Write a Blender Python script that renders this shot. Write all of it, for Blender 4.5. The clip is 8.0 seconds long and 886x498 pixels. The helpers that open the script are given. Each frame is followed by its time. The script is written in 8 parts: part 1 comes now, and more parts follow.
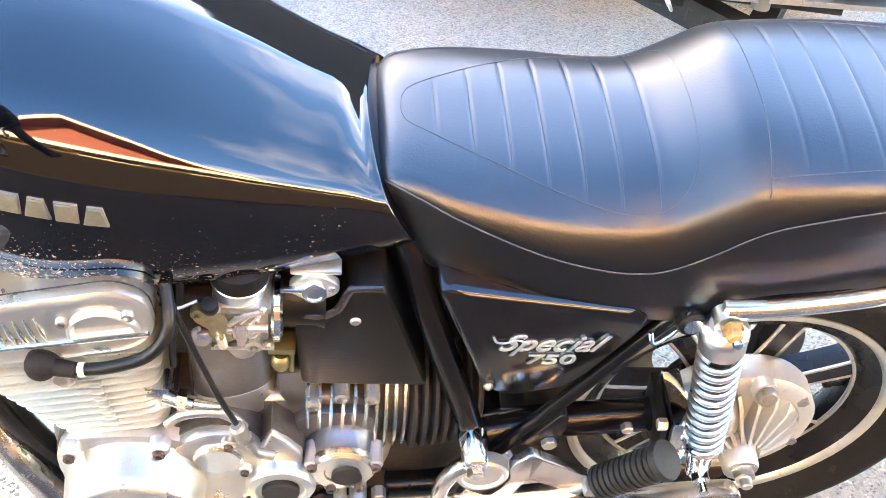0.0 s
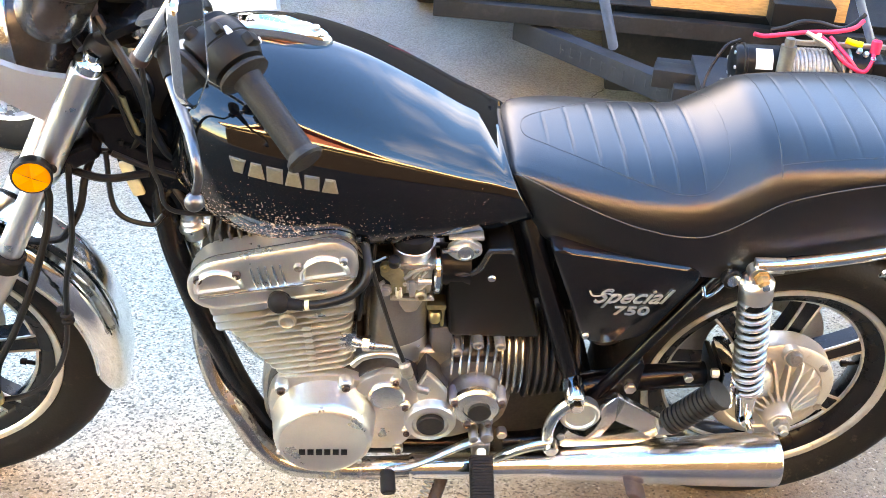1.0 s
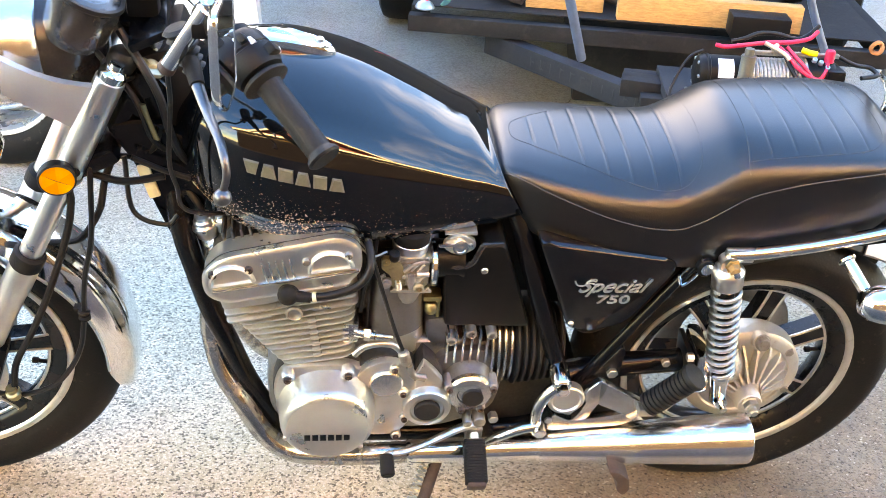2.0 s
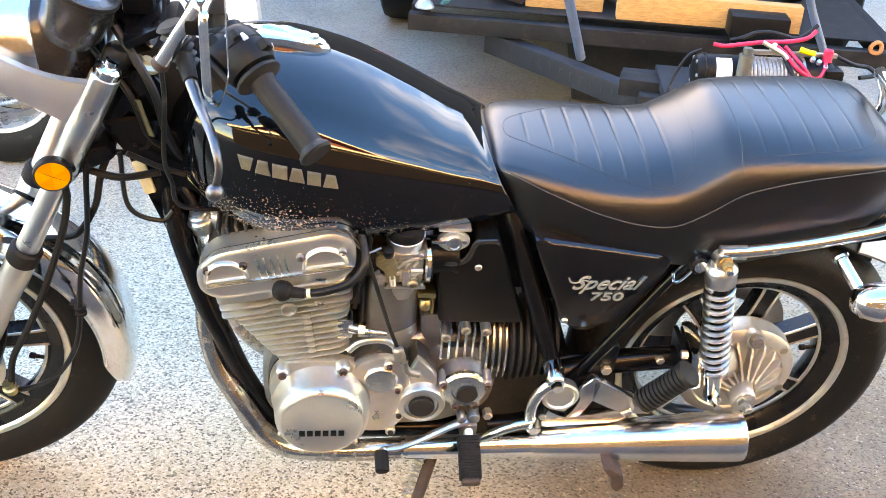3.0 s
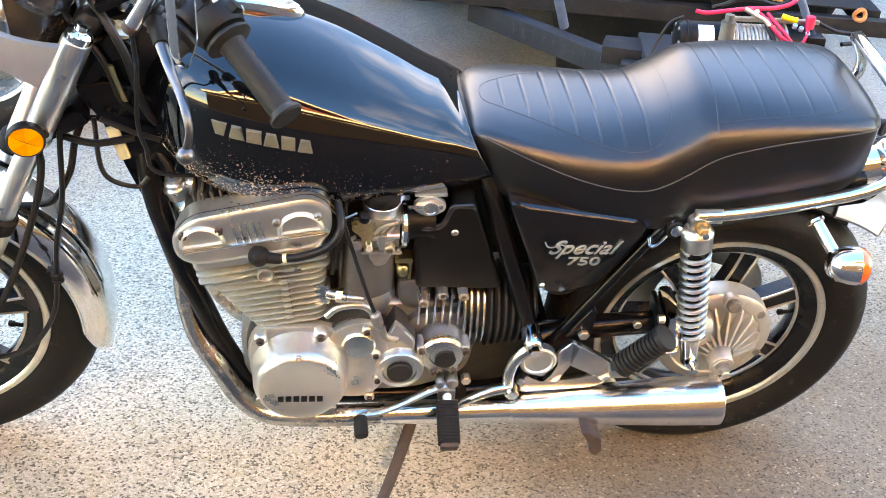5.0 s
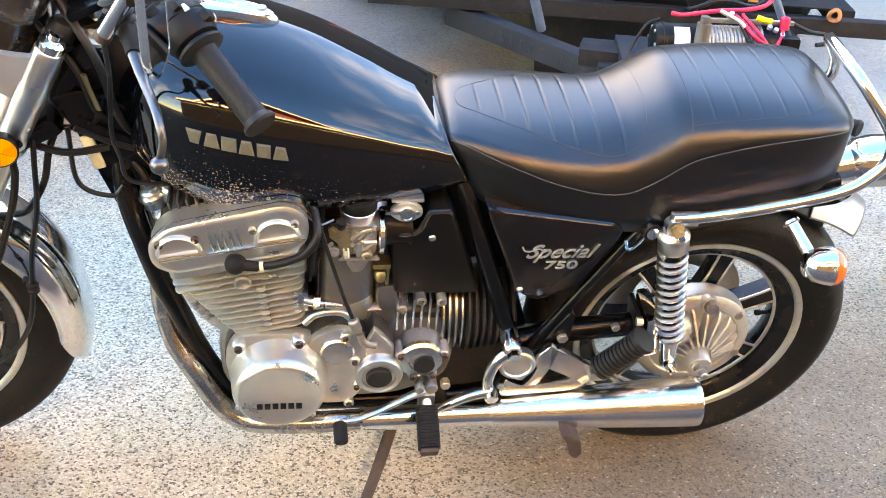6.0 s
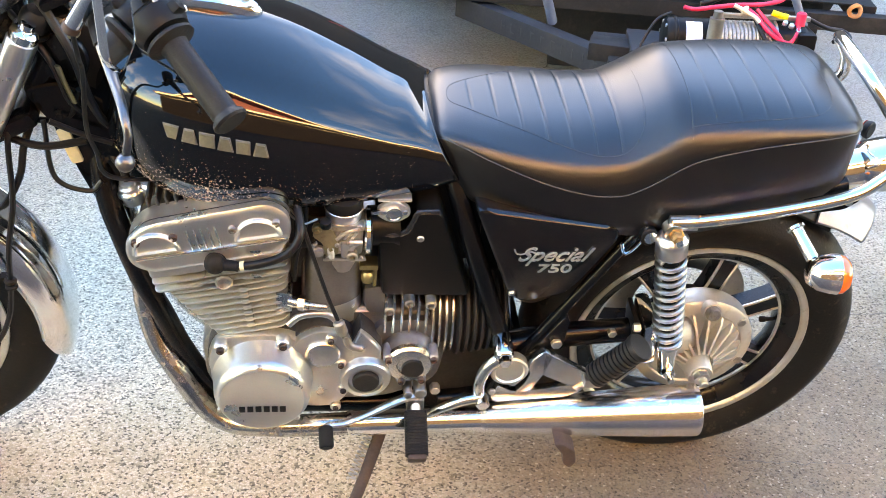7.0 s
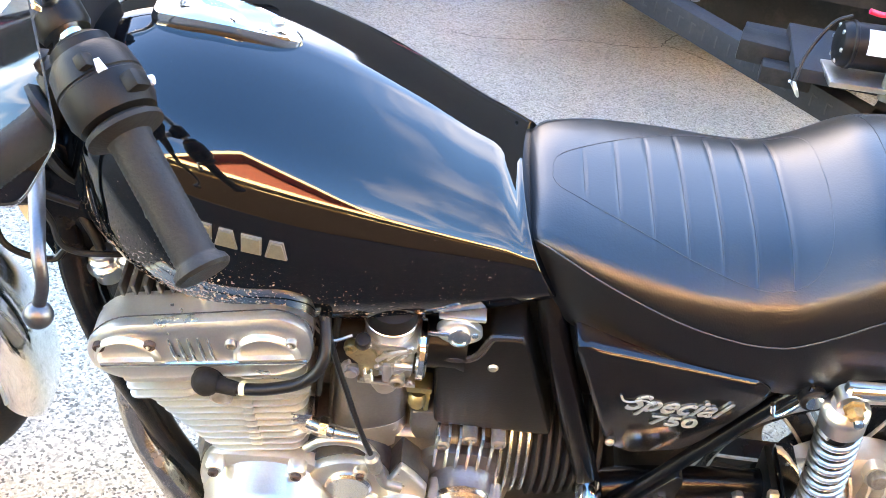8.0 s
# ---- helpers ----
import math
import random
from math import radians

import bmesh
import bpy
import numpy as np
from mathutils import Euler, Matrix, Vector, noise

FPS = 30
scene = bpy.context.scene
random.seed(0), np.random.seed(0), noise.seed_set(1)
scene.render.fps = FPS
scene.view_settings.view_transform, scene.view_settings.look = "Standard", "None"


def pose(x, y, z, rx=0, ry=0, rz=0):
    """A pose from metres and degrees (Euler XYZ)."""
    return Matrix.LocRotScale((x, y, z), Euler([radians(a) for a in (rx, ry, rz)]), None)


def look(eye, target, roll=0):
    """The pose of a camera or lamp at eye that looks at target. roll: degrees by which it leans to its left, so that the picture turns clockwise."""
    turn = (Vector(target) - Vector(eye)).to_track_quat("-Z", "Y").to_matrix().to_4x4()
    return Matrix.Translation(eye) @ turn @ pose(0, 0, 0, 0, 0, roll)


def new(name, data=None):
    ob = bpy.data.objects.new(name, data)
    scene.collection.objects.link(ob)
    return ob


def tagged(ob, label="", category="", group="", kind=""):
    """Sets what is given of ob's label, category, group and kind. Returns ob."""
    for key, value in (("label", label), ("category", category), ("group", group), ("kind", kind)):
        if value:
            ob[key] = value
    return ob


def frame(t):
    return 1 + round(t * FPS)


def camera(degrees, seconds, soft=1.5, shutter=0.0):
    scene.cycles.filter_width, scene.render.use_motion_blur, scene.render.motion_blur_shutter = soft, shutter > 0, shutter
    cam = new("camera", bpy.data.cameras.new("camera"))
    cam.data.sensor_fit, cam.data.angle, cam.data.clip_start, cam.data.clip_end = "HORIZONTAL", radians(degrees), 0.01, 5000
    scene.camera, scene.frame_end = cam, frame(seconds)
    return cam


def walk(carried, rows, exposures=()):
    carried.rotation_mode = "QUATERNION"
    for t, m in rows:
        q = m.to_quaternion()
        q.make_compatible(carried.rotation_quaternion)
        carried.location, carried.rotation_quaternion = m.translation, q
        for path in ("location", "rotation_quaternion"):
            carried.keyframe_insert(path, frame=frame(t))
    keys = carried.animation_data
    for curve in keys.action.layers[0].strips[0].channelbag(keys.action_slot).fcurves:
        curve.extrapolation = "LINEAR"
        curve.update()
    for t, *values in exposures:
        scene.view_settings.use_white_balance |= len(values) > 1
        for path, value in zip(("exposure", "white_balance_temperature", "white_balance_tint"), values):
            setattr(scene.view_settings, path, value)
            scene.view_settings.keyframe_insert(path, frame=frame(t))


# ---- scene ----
cam = camera(43.7, 8.0, soft=0.9)
PATH = [
    (0, (0.142, -1.151, 1.377), (0.389, 0.411, 0.153), 6.6),
    (0.1, (0.137, -1.215, 1.385), (0.364, 0.395, 0.221), 5.9),
    (0.3, (0.118, -1.343, 1.397), (0.319, 0.347, 0.346), 5.7),
    (0.5, (0.09, -1.463, 1.411), (0.235, 0.257, 0.401), 5.3),
    (0.7, (0.048, -1.567, 1.418), (0.2, 0.157, 0.416), 5.3),
    (1, (-0.021, -1.687, 1.423), (0.153, 0.056, 0.457), 3.8),
    (1.5, (-0.095, -1.779, 1.449), (0.153, -0.029, 0.512), 4.1),
    (3, (-0.074, -1.817, 1.448), (0.165, -0.065, 0.513), 4.1),
    (3.5, (-0.076, -1.818, 1.444), (0.147, -0.072, 0.495), 4.4),
    (4, (-0.071, -1.82, 1.443), (0.147, -0.077, 0.488), 4.0),
    (4.5, (-0.063, -1.823, 1.441), (0.166, -0.084, 0.48), 3.8),
    (5, (-0.049, -1.829, 1.438), (0.204, -0.101, 0.463), 4.1),
    (6.5, (-0.028, -1.825, 1.446), (0.26, -0.099, 0.477), 3.8),
    (7, (0.023, -1.773, 1.433), (0.264, -0.051, 0.445), 4.1),
    (7.2, (0.044, -1.726, 1.426), (0.225, -0.012, 0.412), 3.8),
    (7.5, (0.073, -1.6, 1.391), (0.176, 0.082, 0.315), 2.8),
    (7.7, (0.09, -1.464, 1.386), (0.179, 0.197, 0.275), 3.6),
    (7.9, (0.096, -1.309, 1.41), (0.164, 0.335, 0.273), 5.2),
    (8, (0.07, -1.216, 1.416), (0.159, 0.413, 0.259), 8.0),
]
TINT = 16
EXPOSURES = [(t, e + 0.67, k + 2900, TINT) for t, e, k in ((0.0, 4.62, 10100), (0.5, 4.52, 11000), (1.0, 4.11, 12000), (1.5, 3.94, 12500), (3.0, 3.92, 12700), (5.0, 3.88, 12700), (7.0, 3.80, 12600), (7.5, 3.88, 12200), (8.0, 4.26, 10500))]
walk(cam, [(t, look(eye, target, roll)) for t, eye, target, roll in PATH], EXPOSURES)

# ---------------------------------------------------------------- light
SUN_ELEVATION, SUN_AZIMUTH = 18.0, -14.0      # degrees; the azimuth counts from +y towards +x
world = bpy.data.worlds.new("sky")
scene.world = world
world.use_nodes = True
wn, wl = world.node_tree.nodes, world.node_tree.links
wn.clear()
w_out = wn.new("ShaderNodeOutputWorld")
w_bg = wn.new("ShaderNodeBackground")
w_sky = wn.new("ShaderNodeTexSky")
w_sky.sky_type = "NISHITA"
w_sky.sun_disc = False
w_sky.sun_elevation = radians(SUN_ELEVATION)
w_sky.sun_rotation = radians(SUN_AZIMUTH)
w_sky.air_density, w_sky.dust_density, w_sky.ozone_density = 1.0, 0.6, 3.0
w_coord = wn.new("ShaderNodeTexCoord")
w_map = wn.new("ShaderNodeMapping")
w_map.inputs["Scale"].default_value = (0.8, 2.6, 3.6)
w_noise = wn.new("ShaderNodeTexNoise")
w_noise.inputs["Scale"].default_value = 1.5
w_noise.inputs["Detail"].default_value = 8.0
w_noise.inputs["Roughness"].default_value = 0.56
w_noise.inputs["Distortion"].default_value = 0.5
w_ramp = wn.new("ShaderNodeValToRGB")
w_ramp.color_ramp.elements[0].position, w_ramp.color_ramp.elements[1].position = 0.47, 0.90
w_ramp.color_ramp.elements[1].color = (0.7, 0.7, 0.7, 1)
w_mix = wn.new("ShaderNodeMix")
w_mix.data_type = "RGBA"
w_mix.inputs[7].default_value = (9.0, 9.2, 9.6, 1)
wl.new(w_coord.outputs["Generated"], w_map.inputs["Vector"])
wl.new(w_map.outputs["Vector"], w_noise.inputs["Vector"])
wl.new(w_noise.outputs["Fac"], w_ramp.inputs["Fac"])
w_sep = wn.new("ShaderNodeSeparateXYZ")
w_low = wn.new("ShaderNodeMapRange")      # clouds lie low over the horizon
w_low.inputs["From Min"].default_value, w_low.inputs["From Max"].default_value = 0.72, 0.38
w_mul = wn.new("ShaderNodeMath")
w_mul.operation = "MULTIPLY"
wl.new(w_coord.outputs["Generated"], w_sep.inputs["Vector"])
wl.new(w_sep.outputs["Z"], w_low.inputs["Value"])
wl.new(w_ramp.outputs["Color"], w_mul.inputs[0])
wl.new(w_low.outputs[0], w_mul.inputs[1])
wl.new(w_mul.outputs[0], w_mix.inputs[0])

wl.new(w_mix.outputs[2], w_bg.inputs["Color"])
w_bg.inputs["Strength"].default_value = 0.15
w_sat = wn.new("ShaderNodeHueSaturation")
w_sat.inputs["Saturation"].default_value = 1.3
w_sat.inputs["Hue"].default_value = 0.512
wl.new(w_sky.outputs["Color"], w_sat.inputs["Color"])
wl.new(w_sat.outputs["Color"], w_mix.inputs[6])
wl.new(w_bg.outputs["Background"], w_out.inputs["Surface"])

sun = new("sun", bpy.data.lights.new("sun", "SUN"))
sun.data.energy, sun.data.angle, sun.data.color = 5.0, radians(0.5), (1.0, 0.90, 0.74)
_az, _el = radians(SUN_AZIMUTH), radians(SUN_ELEVATION)
sun.matrix_world = look((0, 0, 30), (-math.sin(_az) * math.cos(_el), -math.cos(_az) * math.cos(_el), 30 - math.sin(_el)))


# ---------------------------------------------------------------- materials
def nodes_of(name):
    m = bpy.data.materials.new(name)
    m.use_nodes = True
    nt = m.node_tree
    return m, nt.nodes, nt.links, nt.nodes["Principled BSDF"]


def ramp(n, l, fac, stops):
    r = n.new("ShaderNodeValToRGB")
    e = r.color_ramp.elements
    e[0].position, e[0].color = stops[0][0], (*stops[0][1], 1)
    e[1].position, e[1].color = stops[-1][0], (*stops[-1][1], 1)
    for p, c in stops[1:-1]:
        e.new(p).color = (*c, 1)
    l.new(fac, r.inputs["Fac"])
    return r.outputs["Color"]


def grey(v):
    return (v, v, v)


def noise_tex(n, l, scale, detail=4.0, rough=0.55, stretch=None, distort=0.0):
    c = n.new("ShaderNodeTexCoord")
    out = c.outputs["Object"]
    if stretch:
        mp = n.new("ShaderNodeMapping")
        mp.inputs["Scale"].default_value = stretch
        l.new(out, mp.inputs["Vector"])
        out = mp.outputs["Vector"]
    t = n.new("ShaderNodeTexNoise")
    t.inputs["Scale"].default_value, t.inputs["Detail"].default_value = scale, detail
    t.inputs["Roughness"].default_value, t.inputs["Distortion"].default_value = rough, distort
    l.new(out, t.inputs["Vector"])
    return t.outputs["Fac"]


def mixed(n, l, fac, a, b, mode="MIX"):
    x = n.new("ShaderNodeMix")
    x.data_type, x.blend_type = "RGBA", mode
    for sock, v in ((x.inputs[0], fac), (x.inputs[6], a), (x.inputs[7], b)):
        if isinstance(v, bpy.types.NodeSocket):
            l.new(v, sock)
        elif isinstance(v, tuple):
            sock.default_value = (*v, 1)
        else:
            sock.default_value = v
    return x.outputs[2]


def math_node(n, l, op, a, b=0.0, c=None):
    x = n.new("ShaderNodeMath")
    x.operation = op
    for i, v in enumerate((a, b) if c is None else (a, b, c)):
        if isinstance(v, bpy.types.NodeSocket):
            l.new(v, x.inputs[i])
        else:
            x.inputs[i].default_value = v
    return x.outputs[0]


def bumped(n, l, bsdf, height, strength, distance=0.002):
    b = n.new("ShaderNodeBump")
    b.inputs["Strength"].default_value, b.inputs["Distance"].default_value = strength, distance
    l.new(height, b.inputs["Height"])
    l.new(b.outputs["Normal"], bsdf.inputs["Normal"])


def surface(name, colour, rough, metal=0.0, var=0.2, scale=25.0, fine=300.0, bump=0.15, rvar=0.12, coat=0.0, stretch=None, dirt=None, dirt_amount=0.0, spec=0.5):
    """Two scales of colour variation, uneven gloss and fine relief; dirt: colour of blotches over part of it."""
    m, n, l, p = nodes_of(name)
    big = noise_tex(n, l, scale, 5.0, stretch=stretch)
    small = noise_tex(n, l, fine, 3.0, stretch=stretch)
    lo, hi = tuple(c * (1 - var) for c in colour), tuple(min(1.0, c * (1 + var)) for c in colour)
    col = ramp(n, l, big, [(0.3, lo), (0.7, hi)])
    col = mixed(n, l, 0.35, col, ramp(n, l, small, [(0.3, lo), (0.7, hi)]))
    if dirt:
        blot = noise_tex(n, l, scale * 1.7, 8.0, 0.7)
        mask = ramp(n, l, blot, [(0.62 - 0.3 * dirt_amount, grey(0)), (0.86 - 0.3 * dirt_amount, grey(1))])
        col = mixed(n, l, mask, col, dirt)
        if metal:
            l.new(math_node(n, l, "MULTIPLY_ADD", mask, -0.75 * metal, metal), p.inputs["Metallic"])
    l.new(col, p.inputs["Base Color"])
    if not (dirt and metal):
        p.inputs["Metallic"].default_value = metal
    l.new(math_node(n, l, "MULTIPLY_ADD", big, 2 * rvar, max(0.02, rough - rvar)), p.inputs["Roughness"])
    p.inputs["Coat Weight"].default_value = coat
    p.inputs["Specular IOR Level"].default_value = spec
    p.inputs["Coat Roughness"].default_value = 0.06
    if bump:
        bumped(n, l, p, small, bump)
    return m


CHROME = surface("chrome", (0.86, 0.85, 0.83), 0.08, 1.0, 0.06, 20, 400, 0.02, 0.05, dirt=(0.35, 0.28, 0.2), dirt_amount=0.1)
CHROME_SMOKED = surface("hazed_chrome", (0.86, 0.85, 0.83), 0.20, 1.0, 0.06, 12, 300, 0.03, 0.08, dirt=(0.35, 0.28, 0.2), dirt_amount=0.1)
CHROME_DULL = surface("dull_chrome", (0.74, 0.73, 0.70), 0.30, 1.0, 0.06, 30, 500, 0.04, 0.08, dirt=(0.5, 0.45, 0.38), dirt_amount=0.02)
CHROME_RUSTY = surface("rusty_chrome", (0.50, 0.48, 0.45), 0.18, 1.0, 0.15, 14, 220, 0.06, 0.1, dirt=(0.12, 0.06, 0.04), dirt_amount=0.45)
ALLOY = surface("cast_alloy", (0.60, 0.59, 0.54), 0.30, 0.88, 0.11, 18, 420, 0.12, 0.08, dirt=(0.50, 0.46, 0.37), dirt_amount=0.10)
EAR_SILVER = surface("satin_plated_bracket", (0.50, 0.50, 0.485), 0.36, 0.72, 0.08, 16, 380, 0.05, 0.08)
ALLOY_SILVER = surface("silver_painted_casting", (0.48, 0.46, 0.41), 0.38, 0.55, 0.10, 16, 380, 0.18, 0.1, dirt=(0.32, 0.26, 0.18), dirt_amount=0.18)
ALLOY_POLISHED = surface("polished_alloy", (0.68, 0.67, 0.63), 0.22, 1.0, 0.08, 22, 500, 0.04, 0.08, dirt=(0.42, 0.36, 0.27), dirt_amount=0.16)
# stained alloy; on the crankcase its darkness also paints recess shade
ALLOY_DARK = surface("stained_shade_alloy", (0.30, 0.28, 0.25), 0.46, 0.8, 0.2, 26, 300, 0.15, 0.1, dirt=(0.12, 0.09, 0.06), dirt_amount=0.35)
ALLOY_GREY = surface("grey_painted_alloy", (0.27, 0.27, 0.275), 0.32, 0.5, 0.12, 22, 320, 0.1, 0.1, dirt=(0.22, 0.19, 0.15), dirt_amount=0.2)
STEEL = surface("zinc_steel", (0.52, 0.50, 0.46), 0.34, 0.95, 0.15, 60, 500, 0.08, 0.12, dirt=(0.25, 0.16, 0.09), dirt_amount=0.2)
BRASS = surface("aged_brass", (0.36, 0.29, 0.15), 0.35, 0.9, 0.15, 60, 400, 0.06, 0.1)
RUST = surface("rusty_steel", (0.06, 0.036, 0.028), 0.75, 0.2, 0.35, 40, 260, 0.4, 0.1)
RUST_BOLT = surface("rusted_nut", (0.42, 0.22, 0.08), 0.55, 0.6, 0.3, 120, 500, 0.2, 0.1)
BLACK_FRAME = surface("black_frame_paint", (0.004, 0.004, 0.0043), 0.22, 0.0, 0.4, 20, 300, 0.05, 0.08, coat=0.03, dirt=(0.04, 0.033, 0.027), dirt_amount=0.02, spec=0.22)
BLACK_WHEEL = surface("black_wheel_paint", (0.007, 0.0073, 0.008), 0.27, 0.0, 0.3, 20, 260, 0.06, 0.1, coat=0.1, spec=0.25)
BLACK_SATIN = surface("satin_black", (0.005, 0.005, 0.0048), 0.36, 0.0, 0.35, 24, 420, 0.10, 0.08, spec=0.16)
BLACK_PLASTIC = surface("black_plastic", (0.006, 0.0058, 0.0056), 0.46, 0.0, 0.25, 40, 700, 0.12, 0.08, spec=0.18)
RUBBER = surface("black_rubber", (0.012, 0.0115, 0.011), 0.62, 0.0, 0.3, 40, 400, 0.25, 0.08, spec=0.12)
RUBBER_GREY = surface("greyed_rubber", (0.015, 0.0145, 0.014), 0.55, 0.0, 0.25, 30, 300, 0.3, 0.08, spec=0.2)
DUSTY_BLACK = surface("dusty_black_plastic", (0.022, 0.019, 0.017), 0.22, 0.0, 0.4, 22, 320, 0.08, 0.1, dirt=(0.06, 0.05, 0.042), dirt_amount=0.25)
TYRE = surface("tyre_rubber", (0.008, 0.0075, 0.007), 0.6, 0.0, 0.35, 16, 220, 0.3, 0.08, spec=0.18, dirt=(0.10, 0.08, 0.06), dirt_amount=0.10)
CABLE = surface("black_cable", (0.008, 0.008, 0.008), 0.38, 0.0, 0.2, 60, 500, 0.05, 0.08, spec=0.25)
RIM_LIP = surface("machined_rim", (0.70, 0.67, 0.59), 0.34, 0.85, 0.1, 30, 500, 0.06, 0.1, dirt=(0.3, 0.22, 0.13), dirt_amount=0.2)
AMBER = surface("amber_lens", (1.0, 0.36, 0.015), 0.12, 0.0, 0.1, 90, 300, 0.1, 0.05, coat=0.6)
AMBER_DARK = surface("amber_lens_facet", (0.92, 0.28, 0.01), 0.2, 0.0, 0.1, 90, 300, 0.1, 0.05, coat=0.4)
AMBER_RED = surface("orange_red_lens", (0.85, 0.13, 0.02), 0.12, 0.0, 0.1, 90, 300, 0.1, 0.05, coat=0.6)
RED_LENS = surface("red_lens", (0.55, 0.02, 0.03), 0.12, 0.0, 0.1, 60, 300, 0.05, 0.05, coat=0.6)
CREAM_TAG = surface("cream_label", (0.74, 0.66, 0.42), 0.55, 0.0, 0.12, 60, 300, 0.05, 0.05)
BADGE_GOLD = surface("pale_gold_badge", (0.20, 0.185, 0.13), 0.48, 0.55, 0.2, 120, 700, 0.15, 0.1)
BADGE_DARK = surface("badge_edge", (0.20, 0.19, 0.16), 0.5, 0.3, 0.2, 120, 500, 0.05, 0.1)
BADGE_SILVER = surface("silver_badge", (0.70, 0.68, 0.62), 0.3, 0.85, 0.1, 200, 700, 0.05, 0.1)
TRAILER_BLACK = surface("worn_black_steel", (0.016, 0.0155, 0.0155), 0.6, 0.0, 0.45, 9, 120, 0.3, 0.1, dirt=(0.04, 0.036, 0.032), dirt_amount=0.35, spec=0.15)
TRAILER_BLUE = surface("blue_grey_steel", (0.020, 0.022, 0.026), 0.6, 0.0, 0.3, 10, 140, 0.25, 0.1, dirt=(0.036, 0.035, 0.034), dirt_amount=0.3, spec=0.15)
STRUT_BLUE = surface("blue_painted_tube", (0.10, 0.14, 0.21), 0.4, 0.2, 0.2, 20, 200, 0.1, 0.1)
RED_CABLE = surface("red_cable", (0.78, 0.02, 0.07), 0.35, 0.0, 0.12, 60, 300, 0.05, 0.08, coat=0.2)
YELLOW = surface("yellow_plastic", (0.85, 0.62, 0.02), 0.4, 0.0, 0.1, 60, 300, 0.05, 0.08)
TEAL = surface("teal_strap", (0.05, 0.28, 0.33), 0.7, 0.0, 0.3, 90, 600, 0.3, 0.08)
WHITE_PAINT = surface("white_car_paint", (0.80, 0.80, 0.80), 0.2, 0.0, 0.04, 6, 300, 0.01, 0.05, coat=0.6)
RED_PAINT = surface("red_car_paint", (0.60, 0.04, 0.03), 0.25, 0.0, 0.1, 8, 300, 0.02, 0.05, coat=0.5)
SILVER_WHEEL = surface("silver_wheel_paint", (0.66, 0.68, 0.70), 0.28, 0.7, 0.08, 20, 300, 0.03, 0.08)
WALL_YELLOW = surface("yellow_render", (0.27, 0.17, 0.075), 0.8, 0.0, 0.1, 2.0, 60, 0.3, 0.08)
# near-black colour that stands for shade on the lower house wall
WALL_SHADE = surface("wall_shade_dark", (0.008, 0.006, 0.005), 0.85, 0.0, 0.25, 3.0, 60, 0.4, 0.08, spec=0.05)
ROOF_RED = surface("red_roof_tile", (0.16, 0.032, 0.024), 0.7, 0.0, 0.2, 2.0, 40, 0.3, 0.08)
CREAM_PAINT = surface("cream_paint", (0.80, 0.70, 0.50), 0.5, 0.0, 0.06, 5.0, 60, 0.05, 0.08)
CARBON_STEEL_ROPE = surface("wire_rope", (0.40, 0.38, 0.34), 0.45, 0.7, 0.3, 120, 900, 0.4, 0.1)
LEVER_DARK = surface("dark_lever", (0.13, 0.13, 0.135), 0.34, 0.9, 0.2, 40, 400, 0.05, 0.1)
# grease colour that also carries the shade of gaps between engine parts
ENGINE_SHADE_GREASE = surface("greasy_shaded_block", (0.05, 0.047, 0.042), 0.5, 0.4, 0.5, 18, 160, 0.3, 0.1)
WHITE_STICKER = surface("white_sticker", (0.78, 0.82, 0.85), 0.4, 0.0, 0.05, 60, 300, 0.02, 0.05)


def glass_material():
    m, n, l, p = nodes_of("clear_glass")
    p.inputs["Base Color"].default_value = (0.9, 0.93, 0.95, 1)
    p.inputs["Roughness"].default_value = 0.03
    p.inputs["Transmission Weight"].default_value = 1.0
    return m


def mirror_material():
    m, n, l, p = nodes_of("mirror_glass")
    p.inputs["Base Color"].default_value = (0.86, 0.88, 0.88, 1)
    p.inputs["Metallic"].default_value, p.inputs["Roughness"].default_value = 1.0, 0.03
    return m


GUNMETAL = surface("gunmetal_casting", (0.20, 0.20, 0.20), 0.34, 0.8, 0.15, 22, 320, 0.08, 0.1, dirt=(0.10, 0.085, 0.065), dirt_amount=0.15)
GLASS, MIRROR = glass_material(), mirror_material()


